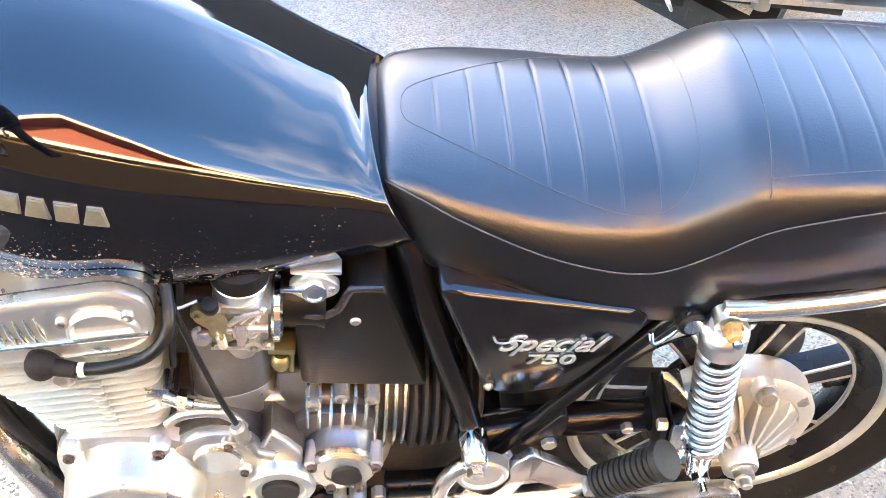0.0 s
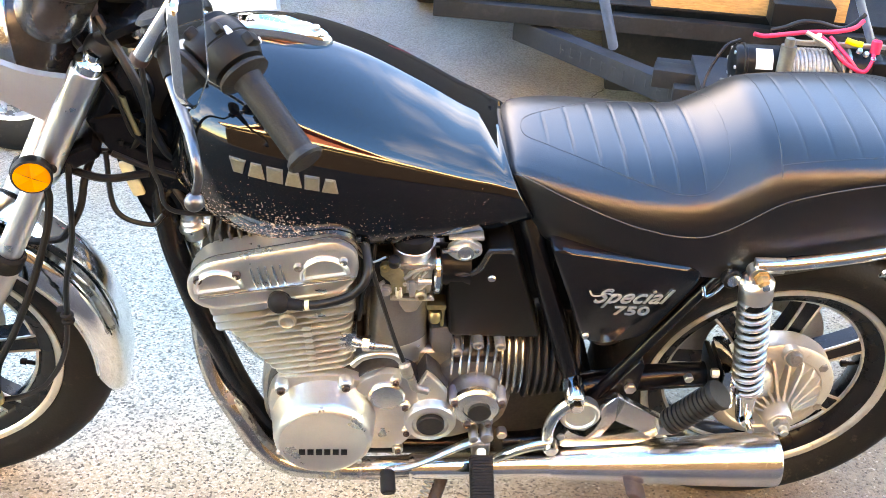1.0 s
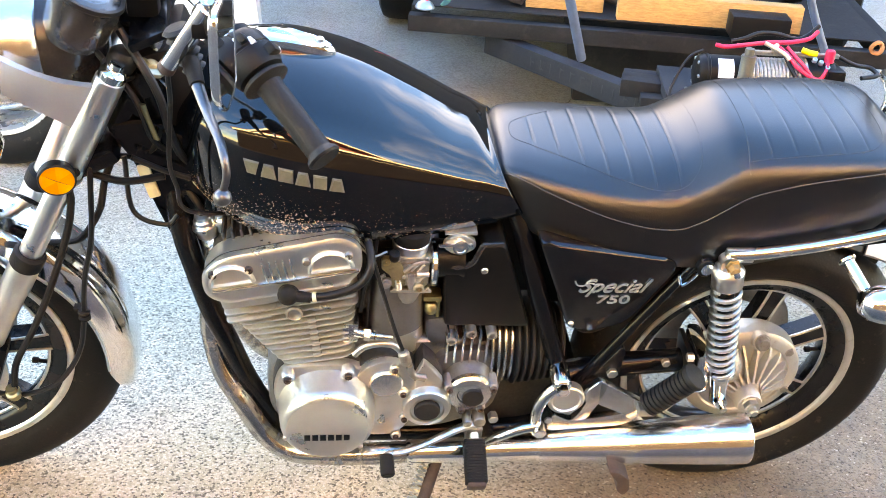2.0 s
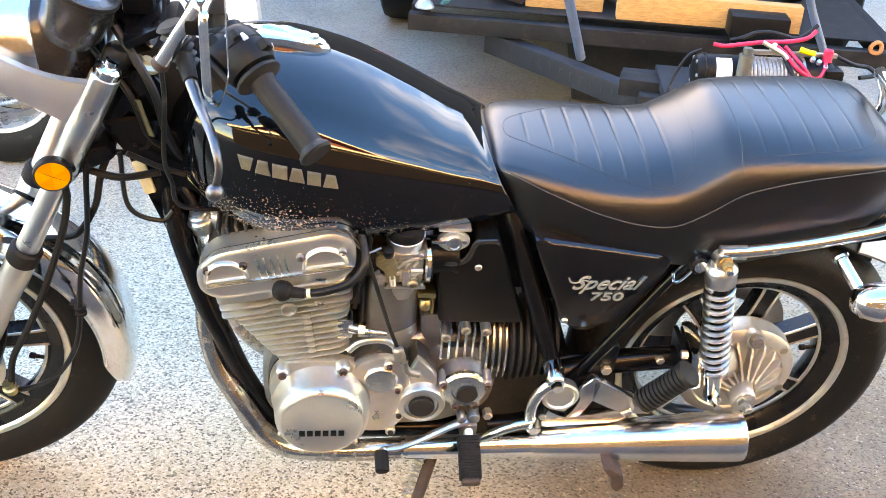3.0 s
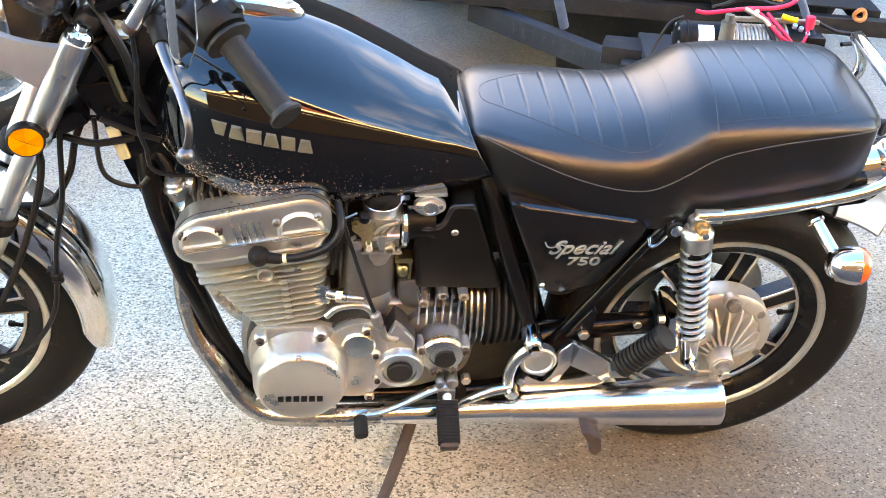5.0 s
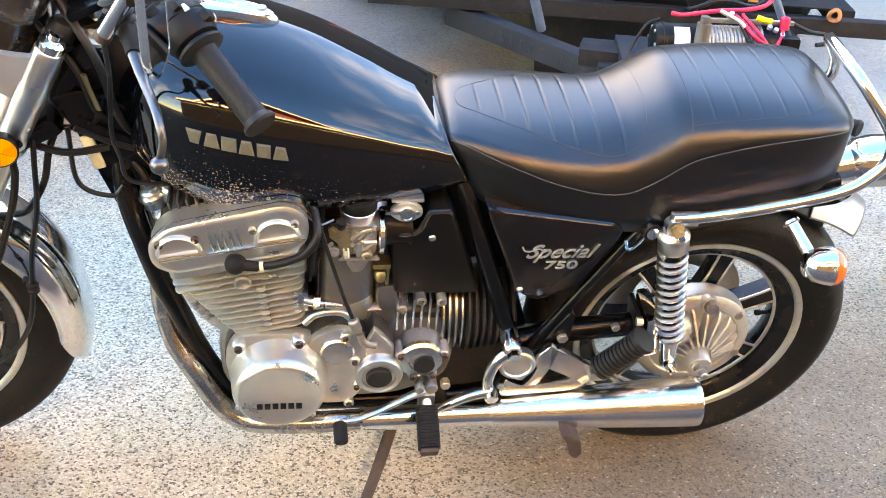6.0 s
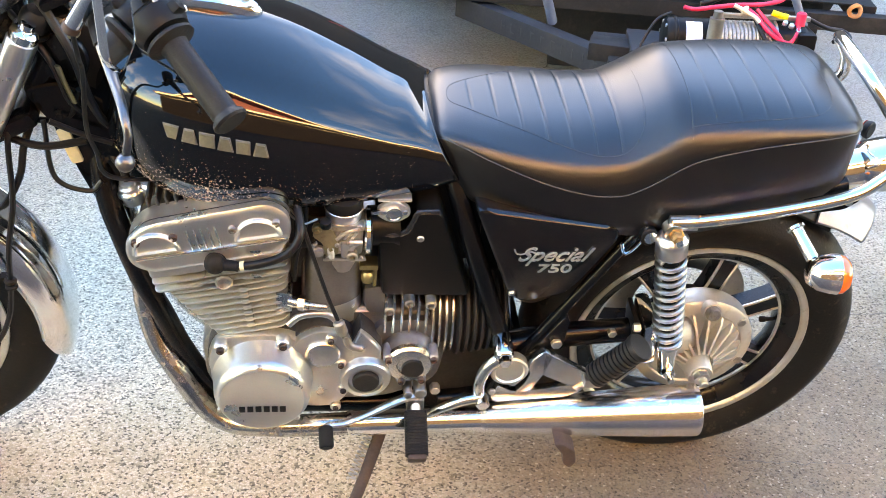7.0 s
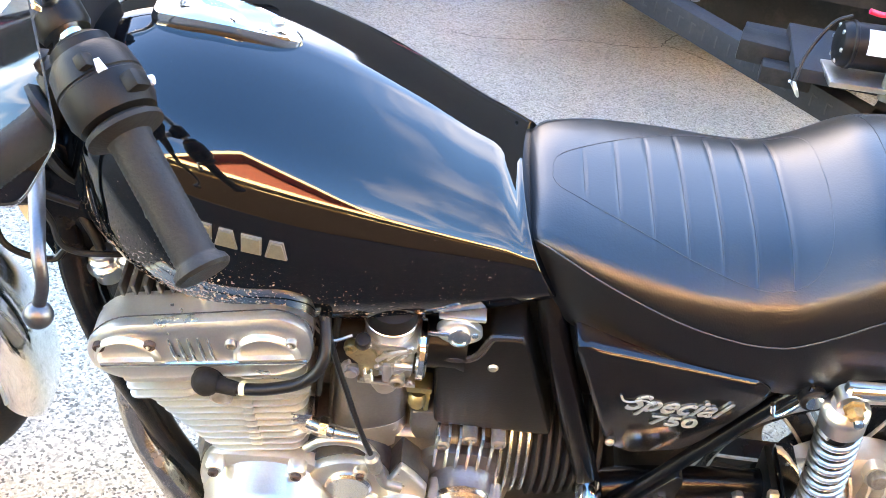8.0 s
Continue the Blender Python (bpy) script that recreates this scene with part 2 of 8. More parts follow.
def tank_paint():
    """Gloss black with rust pits along the lower flank."""
    m, n, l, p = nodes_of("black_tank_paint")
    c = n.new("ShaderNodeTexCoord")
    sep = n.new("ShaderNodeSeparateXYZ")
    l.new(c.outputs["Object"], sep.inputs["Vector"])
    low = n.new("ShaderNodeMapRange")
    low.inputs["From Min"].default_value, low.inputs["From Max"].default_value = 0.835, 0.705
    low.inputs["To Min"].default_value, low.inputs["To Max"].default_value = 0.0, 0.30
    l.new(sep.outputs["Z"], low.inputs["Value"])
    front = n.new("ShaderNodeMapRange")
    front.inputs["From Min"].default_value, front.inputs["From Max"].default_value = 0.06, -0.12
    front.inputs["To Min"].default_value, front.inputs["To Max"].default_value = 0.35, 1.0
    l.new(sep.outputs["X"], front.inputs["Value"])
    pits = noise_tex(n, l, 300, 3.0, 0.6, stretch=(0.8, 1.0, 1.0))
    patch = noise_tex(n, l, 16, 3.0)
    v = math_node(n, l, "ADD", pits, math_node(n, l, "MULTIPLY", low.outputs[0], front.outputs[0]))
    v = math_node(n, l, "ADD", v, math_node(n, l, "MULTIPLY_ADD", patch, 0.22, -0.11))
    mask = ramp(n, l, v, [(0.765, grey(0)), (0.79, grey(1))])
    tone = ramp(n, l, noise_tex(n, l, 260, 2.0), [(0.35, (0.20, 0.085, 0.05)), (0.5, (0.32, 0.20, 0.14)), (0.68, (0.55, 0.46, 0.38))])
    l.new(mixed(n, l, mask, (0.0028, 0.0028, 0.003), tone), p.inputs["Base Color"])
    l.new(math_node(n, l, "MULTIPLY_ADD", mask, 0.6, 0.045), p.inputs["Roughness"])
    p.inputs["Specular IOR Level"].default_value = 0.62
    bumped(n, l, p, mask, 0.4, 0.0008)
    return m


def gloss_black():
    m, n, l, p = nodes_of("gloss_black_panel")
    scratch = noise_tex(n, l, 40, 5.0, 0.6)
    l.new(ramp(n, l, scratch, [(0.3, grey(0.003)), (0.75, grey(0.007))]), p.inputs["Base Color"])
    l.new(math_node(n, l, "MULTIPLY_ADD", scratch, 0.12, 0.06), p.inputs["Roughness"])
    p.inputs["Specular IOR Level"].default_value = 0.45
    return m


def vinyl():
    m, n, l, p = nodes_of("black_vinyl")
    wear = noise_tex(n, l, 9, 4.0)
    grain = n.new("ShaderNodeTexVoronoi")
    grain.inputs["Scale"].default_value = 420
    c = n.new("ShaderNodeTexCoord")
    l.new(c.outputs["Object"], grain.inputs["Vector"])
    l.new(ramp(n, l, wear, [(0.3, (0.0025, 0.0025, 0.0025)), (0.7, (0.0045, 0.0044, 0.0042))]), p.inputs["Base Color"])
    l.new(math_node(n, l, "MULTIPLY_ADD", wear, 0.14, 0.27), p.inputs["Roughness"])
    p.inputs["Specular IOR Level"].default_value = 0.70
    bumped(n, l, p, grain.outputs["Distance"], 0.16, 0.0006)
    return m


DARK_EDGE = -0.42     # the concrete ends; unseen dark ground is added beyond to darken reflections


def concrete():
    """Exposed aggregate: pale stones and dark chips in cement, browned by soil on the near side; a soft shadow is
    painted brown to the rear.
    """
    m, n, l, p = nodes_of("exposed_aggregate_concrete")
    c = n.new("ShaderNodeTexCoord")
    warp = n.new("ShaderNodeTexNoise")
    warp.inputs["Scale"].default_value, warp.inputs["Detail"].default_value = 60, 2
    l.new(c.outputs["Object"], warp.inputs["Vector"])
    shift = n.new("ShaderNodeVectorMath")
    shift.operation = "MULTIPLY_ADD"
    shift.inputs[1].default_value = (0.005, 0.005, 0.0)
    l.new(warp.outputs["Color"], shift.inputs[0])
    l.new(c.outputs["Object"], shift.inputs[2])
    stones = n.new("ShaderNodeTexVoronoi")
    stones.inputs["Scale"].default_value = 230
    l.new(shift.outputs[0], stones.inputs["Vector"])
    hue = n.new("ShaderNodeSeparateColor")
    l.new(stones.outputs["Color"], hue.inputs["Color"])
    clean = ramp(n, l, hue.outputs[0], [(0.0, (0.110, 0.090, 0.069)), (0.16, (0.275, 0.224, 0.170)), (0.3, (0.472, 0.380, 0.281)), (0.65, (0.637, 0.509, 0.366)), (1.0, (0.850, 0.704, 0.511))])
    soiled = ramp(n, l, hue.outputs[0], [(0.0, (0.104, 0.083, 0.058)), (0.14, (0.223, 0.178, 0.121)), (0.25, (0.446, 0.355, 0.237)), (0.6, (0.565, 0.455, 0.312)), (1.0, (0.684, 0.574, 0.433))])
    shade_brown = ramp(n, l, hue.outputs[0], [(0.0, (0.072, 0.051, 0.034)), (0.1, (0.148, 0.105, 0.068)), (0.5, (0.2, 0.144, 0.094)), (0.96, (0.252, 0.187, 0.124)), (1.0, (0.4, 0.328, 0.24))])
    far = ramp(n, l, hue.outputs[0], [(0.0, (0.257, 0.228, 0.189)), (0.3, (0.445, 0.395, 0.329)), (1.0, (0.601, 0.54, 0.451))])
    edge = n.new("ShaderNodeTexVoronoi")
    edge.feature = "DISTANCE_TO_EDGE"
    edge.inputs["Scale"].default_value = 230
    l.new(shift.outputs[0], edge.inputs["Vector"])
    joint = ramp(n, l, edge.outputs["Distance"], [(0.02, grey(1)), (0.10, grey(0))])
    sep = n.new("ShaderNodeSeparateXYZ")
    l.new(c.outputs["Object"], sep.inputs["Vector"])
    blot = noise_tex(n, l, 3.0, 6.0, 0.6)
    wob = math_node(n, l, "MULTIPLY_ADD", blot, 0.30, -0.15)
    fine_wob = math_node(n, l, "MULTIPLY_ADD", noise_tex(n, l, 30, 4.0), 0.10, -0.05)
    # soil line: runs from under the front wheel away to the rear
    line = math_node(n, l, "SUBTRACT", math_node(n, l, "MULTIPLY_ADD", sep.outputs["X"], 0.40, 0.25), sep.outputs["Y"])
    line = math_node(n, l, "ADD", line, math_node(n, l, "MULTIPLY_ADD", fine_wob, 0.8, math_node(n, l, "MULTIPLY", wob, 0.25)))
    near_mask = ramp(n, l, line, [(0.0, grey(0)), (0.05, grey(1))])
    # soft shadow painted into the colour: brown grows to the rear, fades with y
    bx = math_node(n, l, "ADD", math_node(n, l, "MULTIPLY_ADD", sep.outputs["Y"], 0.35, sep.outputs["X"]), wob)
    shade_mask = ramp(n, l, bx, [(0.08, grey(0)), (0.46, grey(1))])
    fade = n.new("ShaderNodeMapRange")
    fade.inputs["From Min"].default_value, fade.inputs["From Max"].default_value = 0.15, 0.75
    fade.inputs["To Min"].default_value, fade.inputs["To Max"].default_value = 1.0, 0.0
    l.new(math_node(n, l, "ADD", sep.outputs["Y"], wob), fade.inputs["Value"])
    shade_mask = math_node(n, l, "MULTIPLY", shade_mask, fade.outputs[0])
    # stones blend to a flatter, low-contrast tone from y 0.45 to 1.7
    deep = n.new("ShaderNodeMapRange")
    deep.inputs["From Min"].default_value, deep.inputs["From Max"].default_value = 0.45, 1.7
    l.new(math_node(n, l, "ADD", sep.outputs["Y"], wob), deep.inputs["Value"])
    col = mixed(n, l, near_mask, clean, soiled)
    col = mixed(n, l, shade_mask, col, shade_brown)
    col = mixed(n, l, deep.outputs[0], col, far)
    # added dark ground out of view, so glossy black parts mirror less light
    dark_mix = n.new("ShaderNodeMapRange")
    dark_mix.inputs["From Min"].default_value, dark_mix.inputs["From Max"].default_value = DARK_EDGE, DARK_EDGE - 0.14
    l.new(math_node(n, l, "ADD", sep.outputs["Y"], fine_wob), dark_mix.inputs["Value"])
    dark_ground = ramp(n, l, hue.outputs[0], [(0.0, (0.022, 0.022, 0.023)), (0.7, (0.045, 0.044, 0.043)), (1.0, (0.10, 0.097, 0.092))])
    col = mixed(n, l, dark_mix.outputs[0], col, dark_ground)
    col = mixed(n, l, math_node(n, l, "MULTIPLY", joint, 0.45), col, mixed(n, l, dark_mix.outputs[0], (0.21, 0.18, 0.14), (0.03, 0.03, 0.03)))
    stain = ramp(n, l, noise_tex(n, l, 1.3, 7.0, 0.65), [(0.35, grey(0.80)), (0.65, grey(1.08))])
    col = mixed(n, l, 1.0, col, stain, "MULTIPLY")
    l.new(col, p.inputs["Base Color"])
    l.new(math_node(n, l, "MULTIPLY_ADD", hue.outputs[1], 0.3, 0.55), p.inputs["Roughness"])
    p.inputs["Specular IOR Level"].default_value = 0.25
    h = math_node(n, l, "ADD", math_node(n, l, "MULTIPLY", joint, -0.7), math_node(n, l, "MULTIPLY", hue.outputs[2], 0.5))
    bumped(n, l, p, h, 0.55, 0.004)
    return m


def timber():
    m, n, l, p = nodes_of("pine_board")
    g = noise_tex(n, l, 22, 6.0, 0.6, stretch=(0.6, 9, 9), distort=0.6)
    knots = noise_tex(n, l, 7, 2.0, stretch=(1, 2.5, 2.5))
    col = ramp(n, l, g, [(0.3, (0.42, 0.19, 0.06)), (0.6, (0.62, 0.33, 0.12))])
    col = mixed(n, l, ramp(n, l, knots, [(0.70, grey(0)), (0.76, grey(1))]), col, (0.22, 0.09, 0.03))
    l.new(col, p.inputs["Base Color"])
    p.inputs["Roughness"].default_value = 0.6
    bumped(n, l, p, g, 0.25, 0.001)
    return m


TANK_BLACK, PANEL_BLACK, VINYL, CONCRETE, TIMBER = tank_paint(), gloss_black(), vinyl(), concrete(), timber()


# ---------------------------------------------------------------- mesh tools
def lin(a, b, n):
    return [float(v) for v in np.linspace(a, b, n)]


def B():
    return bmesh.new()


def link_mesh(name, bm, material, smooth=38.0):
    me = bpy.data.meshes.new(name)
    bmesh.ops.recalc_face_normals(bm, faces=bm.faces[:])
    bm.to_mesh(me)
    bm.free()
    for mt in material if isinstance(material, (list, tuple)) else (material,):
        me.materials.append(mt)
    me.polygons.foreach_set("use_smooth", [True] * len(me.polygons))
    me.set_sharp_from_angle(angle=radians(smooth))
    return new(name, me)


def part(name, bm, material, parent, label="", smooth=38.0):
    ob = link_mesh(name, bm, material, smooth)
    ob.parent = parent
    return tagged(ob, label)


def pieces(name, bm, material, parent, label="", smooth=38.0):
    """Each separate piece of the mesh becomes a part of its own."""
    left = set(bm.verts)
    while left:
        seed = left.pop()
        group, todo = {seed}, [seed]
        while todo:
            for e in todo.pop().link_edges:
                for v in e.verts:
                    if v not in group:
                        group.add(v)
                        todo.append(v)
        left -= group
        one, made = B(), {}
        for v in group:
            made[v] = one.verts.new(v.co)
        for f in {f for v in group for f in v.link_faces}:
            one.faces.new([made[v] for v in f.verts])
        part(name, one, material, parent, label, smooth)
    bm.free()


def thing(name, label, category, group="", kind="", at=None):
    ob = new(name)
    ob.empty_display_size = 0.1
    if at:
        ob.matrix_world = at
    return tagged(ob, label, category, group, kind)


def loft(bm, sections, closed=True, caps=True, slot=0):
    """A skin over equal-length rows of points."""
    rows = [[bm.verts.new(p) for p in s] for s in sections]
    k = len(rows[0])
    for a, b in zip(rows, rows[1:]):
        for i in range(k if closed else k - 1):
            j = (i + 1) % k
            bm.faces.new((a[i], a[j], b[j], b[i])).material_index = slot
    if caps and closed:
        for r in (rows[0], rows[-1]):
            bm.faces.new(r).material_index = slot
    return rows


def smooth_line(points, steps=6):
    """A smooth line through the points."""
    P = [Vector(p) for p in points]
    if len(P) < 3:
        return P
    Q = [2 * P[0] - P[1], *P, 2 * P[-1] - P[-2]]
    out = []
    for i in range(1, len(Q) - 2):
        a, b, c, d = Q[i - 1:i + 3]
        for s in range(steps):
            t = s / steps
            out.append(0.5 * (2 * b + (c - a) * t + (2 * a - 5 * b + 4 * c - d) * t * t + (3 * b - a - 3 * c + d) * t ** 3))
    return out + [P[-1]]


def tube(bm, points, r, seg=12, steps=6, slot=0, flat=1.0):
    """A round bar along a smooth line; r: a radius or one for each point."""
    line = smooth_line(points, steps)
    if isinstance(r, (int, float)):
        rad = [r] * len(line)
    else:
        rad = [float(v) for v in np.interp(lin(0, len(r) - 1, len(line)), range(len(r)), r)]
    up, sections = None, []
    for i, p in enumerate(line):
        d = (line[min(i + 1, len(line) - 1)] - line[max(i - 1, 0)]).normalized()
        if up is None:
            up = d.orthogonal().normalized() if abs(d.z) > 0.95 else (Vector((0, 0, 1)) - d * d.z).normalized()
        up = (up - d * up.dot(d)).normalized()
        side = d.cross(up)
        sections.append([p + rad[i] * (math.cos(a) * side + flat * math.sin(a) * up) for a in (2 * math.pi * k / seg for k in range(seg))])
    loft(bm, sections, slot=slot)
    return bm


def lathe(bm, profile, origin, axis, seg=32, slot=0, turn=0.0, ring=False):
    """Turned round axis: profile rows are (radius, distance along the axis); ring: the profile closes on itself."""
    profile = [*profile, profile[0]] if ring else profile
    d = Vector(axis).normalized()
    u = d.orthogonal().normalized() if abs(d.y) < 0.9 else Vector((1, 0, 0))
    u = (u - d * u.dot(d)).normalized()
    v = d.cross(u)
    o = Vector(origin)
    loft(bm, [[o + d * h + max(r, 1e-4) * (math.cos(a) * u + math.sin(a) * v) for a in (turn + 2 * math.pi * k / seg for k in range(seg))] for r, h in profile], caps=not ring, slot=slot)
    return bm


def rounded(r, h0, h1, e):
    """A lathe profile: a drum with rounded rims."""
    return [(r - e, h0), (r - 0.3 * e, h0 + 0.3 * e), (r, h0 + e), (r, h1 - e), (r - 0.3 * e, h1 - 0.3 * e), (r - e, h1)]


def drum(bm, origin, axis, r, length, e=0.002, seg=24, slot=0):
    return lathe(bm, rounded(r, 0, length, e), origin, axis, seg, slot)


def hexagon(bm, origin, axis, r, length, slot=0):
    return lathe(bm, [(r * 0.9, 0), (r, 0.0008), (r, length - 0.001), (r * 0.88, length)], origin, axis, 6, slot)


def bolt(bm, origin, axis, r=0.006, length=0.006, slot=0):
    """A screw head with a socket."""
    return lathe(bm, [(r, 0), (r, length * 0.8), (r * 0.85, length), (r * 0.55, length), (r * 0.5, length * 0.5), (0.0, length * 0.5)], origin, axis, 12, slot)


def box(bm, centre, size, bevel=0.003, turn=None, slot=0):
    m = Matrix.Translation(centre) @ (turn or Matrix()) @ Matrix.Diagonal((*size, 1))
    vs = bmesh.ops.create_cube(bm, size=1.0, matrix=m)["verts"]
    edges = list({e for v in vs for e in v.link_edges})
    for f in {f for v in vs for f in v.link_faces}:
        f.material_index = slot
    if bevel:
        bmesh.ops.bevel(bm, geom=edges, offset=bevel, segments=2, affect="EDGES", profile=0.6)
    return bm


def outline(points, r=0.0, steps=5):
    """A flat outline with its corners rounded."""
    out, k = [], len(points)
    for i, p in enumerate(points):
        a, b, c = Vector(points[i - 1]), Vector(p), Vector(points[(i + 1) % k])
        d1, d2 = (a - b), (c - b)
        t = min(r, 0.45 * d1.length, 0.45 * d2.length)
        if t < 1e-5:
            out.append(tuple(b))
            continue
        s, e = b + d1.normalized() * t, b + d2.normalized() * t
        out += [tuple((1 - q) ** 2 * s + 2 * q * (1 - q) * b + q * q * e) for q in (j / steps for j in range(steps + 1))]
    return out


def plate(bm, pts, y0, y1, edge=0.003, slot=0, m=None):
    """An (x, z) outline pushed from y0 to y1, the rim at y1 rounded over."""
    c = Vector((sum(p[0] for p in pts) / len(pts), sum(p[1] for p in pts) / len(pts)))
    span = max((Vector(p) - c).length for p in pts)
    sgn = 1 if y1 > y0 else -1

    def ring(y, inset):
        k = 1 - inset / span
        row = [Vector((c.x + (p[0] - c.x) * k, y, c.y + (p[1] - c.y) * k)) for p in pts]
        return [m @ v for v in row] if m else row
    loft(bm, [ring(y0, 0), ring(y1 - sgn * edge, 0), ring(y1 - sgn * 0.3 * edge, 0.3 * edge), ring(y1, edge)], slot=slot)
    return bm


def ball(bm, centre, r, squash=(1, 1, 1), seg=16, slot=0):
    vs = bmesh.ops.create_uvsphere(bm, u_segments=seg, v_segments=seg // 2 + 2, radius=r, matrix=Matrix.Translation(centre) @ Matrix.Diagonal((*squash, 1)))["verts"]
    for f in {f for v in vs for f in v.link_faces}:
        f.material_index = slot
    return bm


def coil(bm, a, b, radius, wire, turns, seg=8):
    a, b = Vector(a), Vector(b)
    d = (b - a).normalized()
    u = d.orthogonal().normalized()
    v = d.cross(u)
    n = int(turns * 18)
    pts = [a.lerp(b, i / n) + radius * (math.cos(2 * math.pi * turns * i / n) * u + math.sin(2 * math.pi * turns * i / n) * v) for i in range(n + 1)]
    sections = []
    for i, p in enumerate(pts):
        t = (pts[min(i + 1, n)] - pts[max(i - 1, 0)]).normalized()
        o = (p - a) - d * (p - a).dot(d)
        o.normalize()
        w = t.cross(o)
        sections.append([p + wire * (math.cos(q) * o + math.sin(q) * w) for q in (2 * math.pi * k / seg for k in range(seg))])
    loft(bm, sections)
    return bm


def written(name, text, size, depth, m, material, parent, shear=0.0, label="", width=1.0):
    """Raised letters in the built-in font."""
    cu = bpy.data.curves.new(name, "FONT")
    cu.body, cu.size, cu.extrude, cu.shear = text, size, depth, shear
    cu.bevel_depth, cu.bevel_resolution = depth * 0.4, 1
    cu.align_x, cu.align_y = "CENTER", "CENTER"
    tmp = new(name + "_curve", cu)
    me = bpy.data.meshes.new_from_object(tmp.evaluated_get(bpy.context.evaluated_depsgraph_get()))
    bpy.data.objects.remove(tmp)
    me.transform(m @ Matrix.Diagonal((width, 1, 1, 1)))
    me.name = name
    me.materials.clear()
    me.materials.append(material)
    ob = new(name, me)
    ob.parent = parent
    return tagged(ob, label)


# ---------------------------------------------------------------- ground
def build_ground():
    bm = B()
    xs = sorted({*lin(-2.4, 3.2, 57), *[s * v for v in (4, 6, 10, 20, 60, 250) for s in (-1, 1)]})
    ys = sorted({*lin(-2.4, 4.0, 65), *[s * v for v in (6, 10, 20, 60, 250) for s in (-1, 1)]})
    grid = [[bm.verts.new((x, y, 0.004 * noise.noise((x * 1.3, y * 1.3, 0.0)) - 0.004 if abs(x) < 5 and abs(y) < 5 else -0.004)) for x in xs] for y in ys]
    for a, b in zip(grid, grid[1:]):
        for i in range(len(xs) - 1):
            bm.faces.new((a[i], a[i + 1], b[i + 1], b[i]))
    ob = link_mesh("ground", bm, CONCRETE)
    return tagged(ob, "pale exposed-aggregate concrete driveway, soiled and stained in places, a soft shadow painted brown to the rear", "driveway", kind="structure")


def build_cracks():
    """Hairline cracks and a worn joint in the slab, filled with dirt."""
    rnd = random.Random(5)
    for pts, w in ((((0.78, -0.36), (0.785, -0.24), (0.80, -0.10), (0.83, 0.02)), 0.004),
                   (((0.55, -0.13), (0.70, -0.09), (0.80, -0.10), (0.95, -0.14), (1.15, -0.15)), 0.003),
                   (((0.10, 1.93), (0.32, 1.91), (0.55, 1.96), (0.80, 1.975), (0.86, 2.04), (1.0, 2.25)), 0.006),
                   (((0.86, 2.0), (1.08, 1.88), (1.3, 1.84)), 0.005),
                   (((1.2, 0.42), (1.45, 0.40), (1.9, 0.44)), 0.004)):
        bm = B()
        line = smooth_line([(x, y, 0.002) for x, y in pts], 14)
        left, right = [], []
        for i, p in enumerate(line):
            d = (line[min(i + 1, len(line) - 1)] - line[max(i - 1, 0)]).normalized()
            s = Vector((-d.y, d.x, 0))
            j = s * rnd.uniform(-0.006, 0.006)
            h = w * rnd.uniform(0.12, 0.5)
            left.append(bm.verts.new(p + j + s * h))
            right.append(bm.verts.new(p + j - s * h))
        for i in range(len(line) - 1):
            bm.faces.new((left[i], right[i], right[i + 1], left[i + 1]))
        tagged(link_mesh("crack", bm, DIRT), "dirt-filled hairline crack in the concrete", "crack", kind="structure")


DIRT = surface("dark_dirt", (0.15, 0.125, 0.10), 0.9, 0.0, 0.4, 60, 300, 0.4, 0.05)
build_ground()
build_cracks()

# ---------------------------------------------------------------- motorcycle
# Bike space: x to the rear, y to its right, z up along the bike; it leans LEAN degrees on its side stand.
LEAN = 11.0
CL, SL = math.cos(radians(LEAN)), math.sin(radians(LEAN))
bike = thing("motorcycle", "black vintage road motorcycle with chrome trim leaning on its side stand", "motorcycle", at=pose(0, 0, 0, LEAN))


def from_world(x, y, z):
    return (x, CL * y + SL * z, -SL * y + CL * z)


def curve_of(xs, vs):
    return lambda x: float(np.interp(x, xs, vs))


def eased(xs, vs):
    """A smooth curve through the stations."""
    line = smooth_line([(x, v, 0) for x, v in zip(xs, vs)], 10)
    return curve_of([p.x for p in line], [p.y for p in line])


# ---- fuel tank
TX = (-0.290, -0.275, -0.24, -0.18, -0.10, 0.0, 0.10, 0.18, 0.225, 0.255)
tank_top = eased(TX, (0.880, 0.908, 0.938, 0.953, 0.948, 0.918, 0.876, 0.841, 0.823, 0.807))
tank_half = eased(TX, (0.060, 0.089, 0.132, 0.167, 0.184, 0.182, 0.163, 0.142, 0.131, 0.124))
tank_low = eased(TX, (0.800, 0.775, 0.745, 0.715, 0.700, 0.696, 0.697, 0.700, 0.706, 0.713))
TANK_SHAPE = smooth_line([(0, 1.0, 0), (0.25, 0.974, 0), (0.48, 0.924, 0), (0.69, 0.852, 0), (0.86, 0.745, 0), (0.952, 0.635, 0), (0.99, 0.515, 0), (1.0, 0.37, 0), (0.985, 0.16, 0), (0.93, 0.03, 0), (0.84, 0.0, 0)], 4)


def tank_point(x, f, h, side=-1):
    top, half, low = tank_top(x), tank_half(x), tank_low(x)
    z = low + (top - low) * h
    lean_back = max(0.0, (x + 0.08) / 0.335) ** 2 * 0.055 * h
    ridge = max(0.0, min(1.0, (x + 0.14) / 0.34))
    f *= 1 - 0.06 * ridge * ridge * (3 - 2 * ridge) * max(0.0, (h - 0.3) / 0.7)
    return Vector((x - lean_back, side * half * f, z))


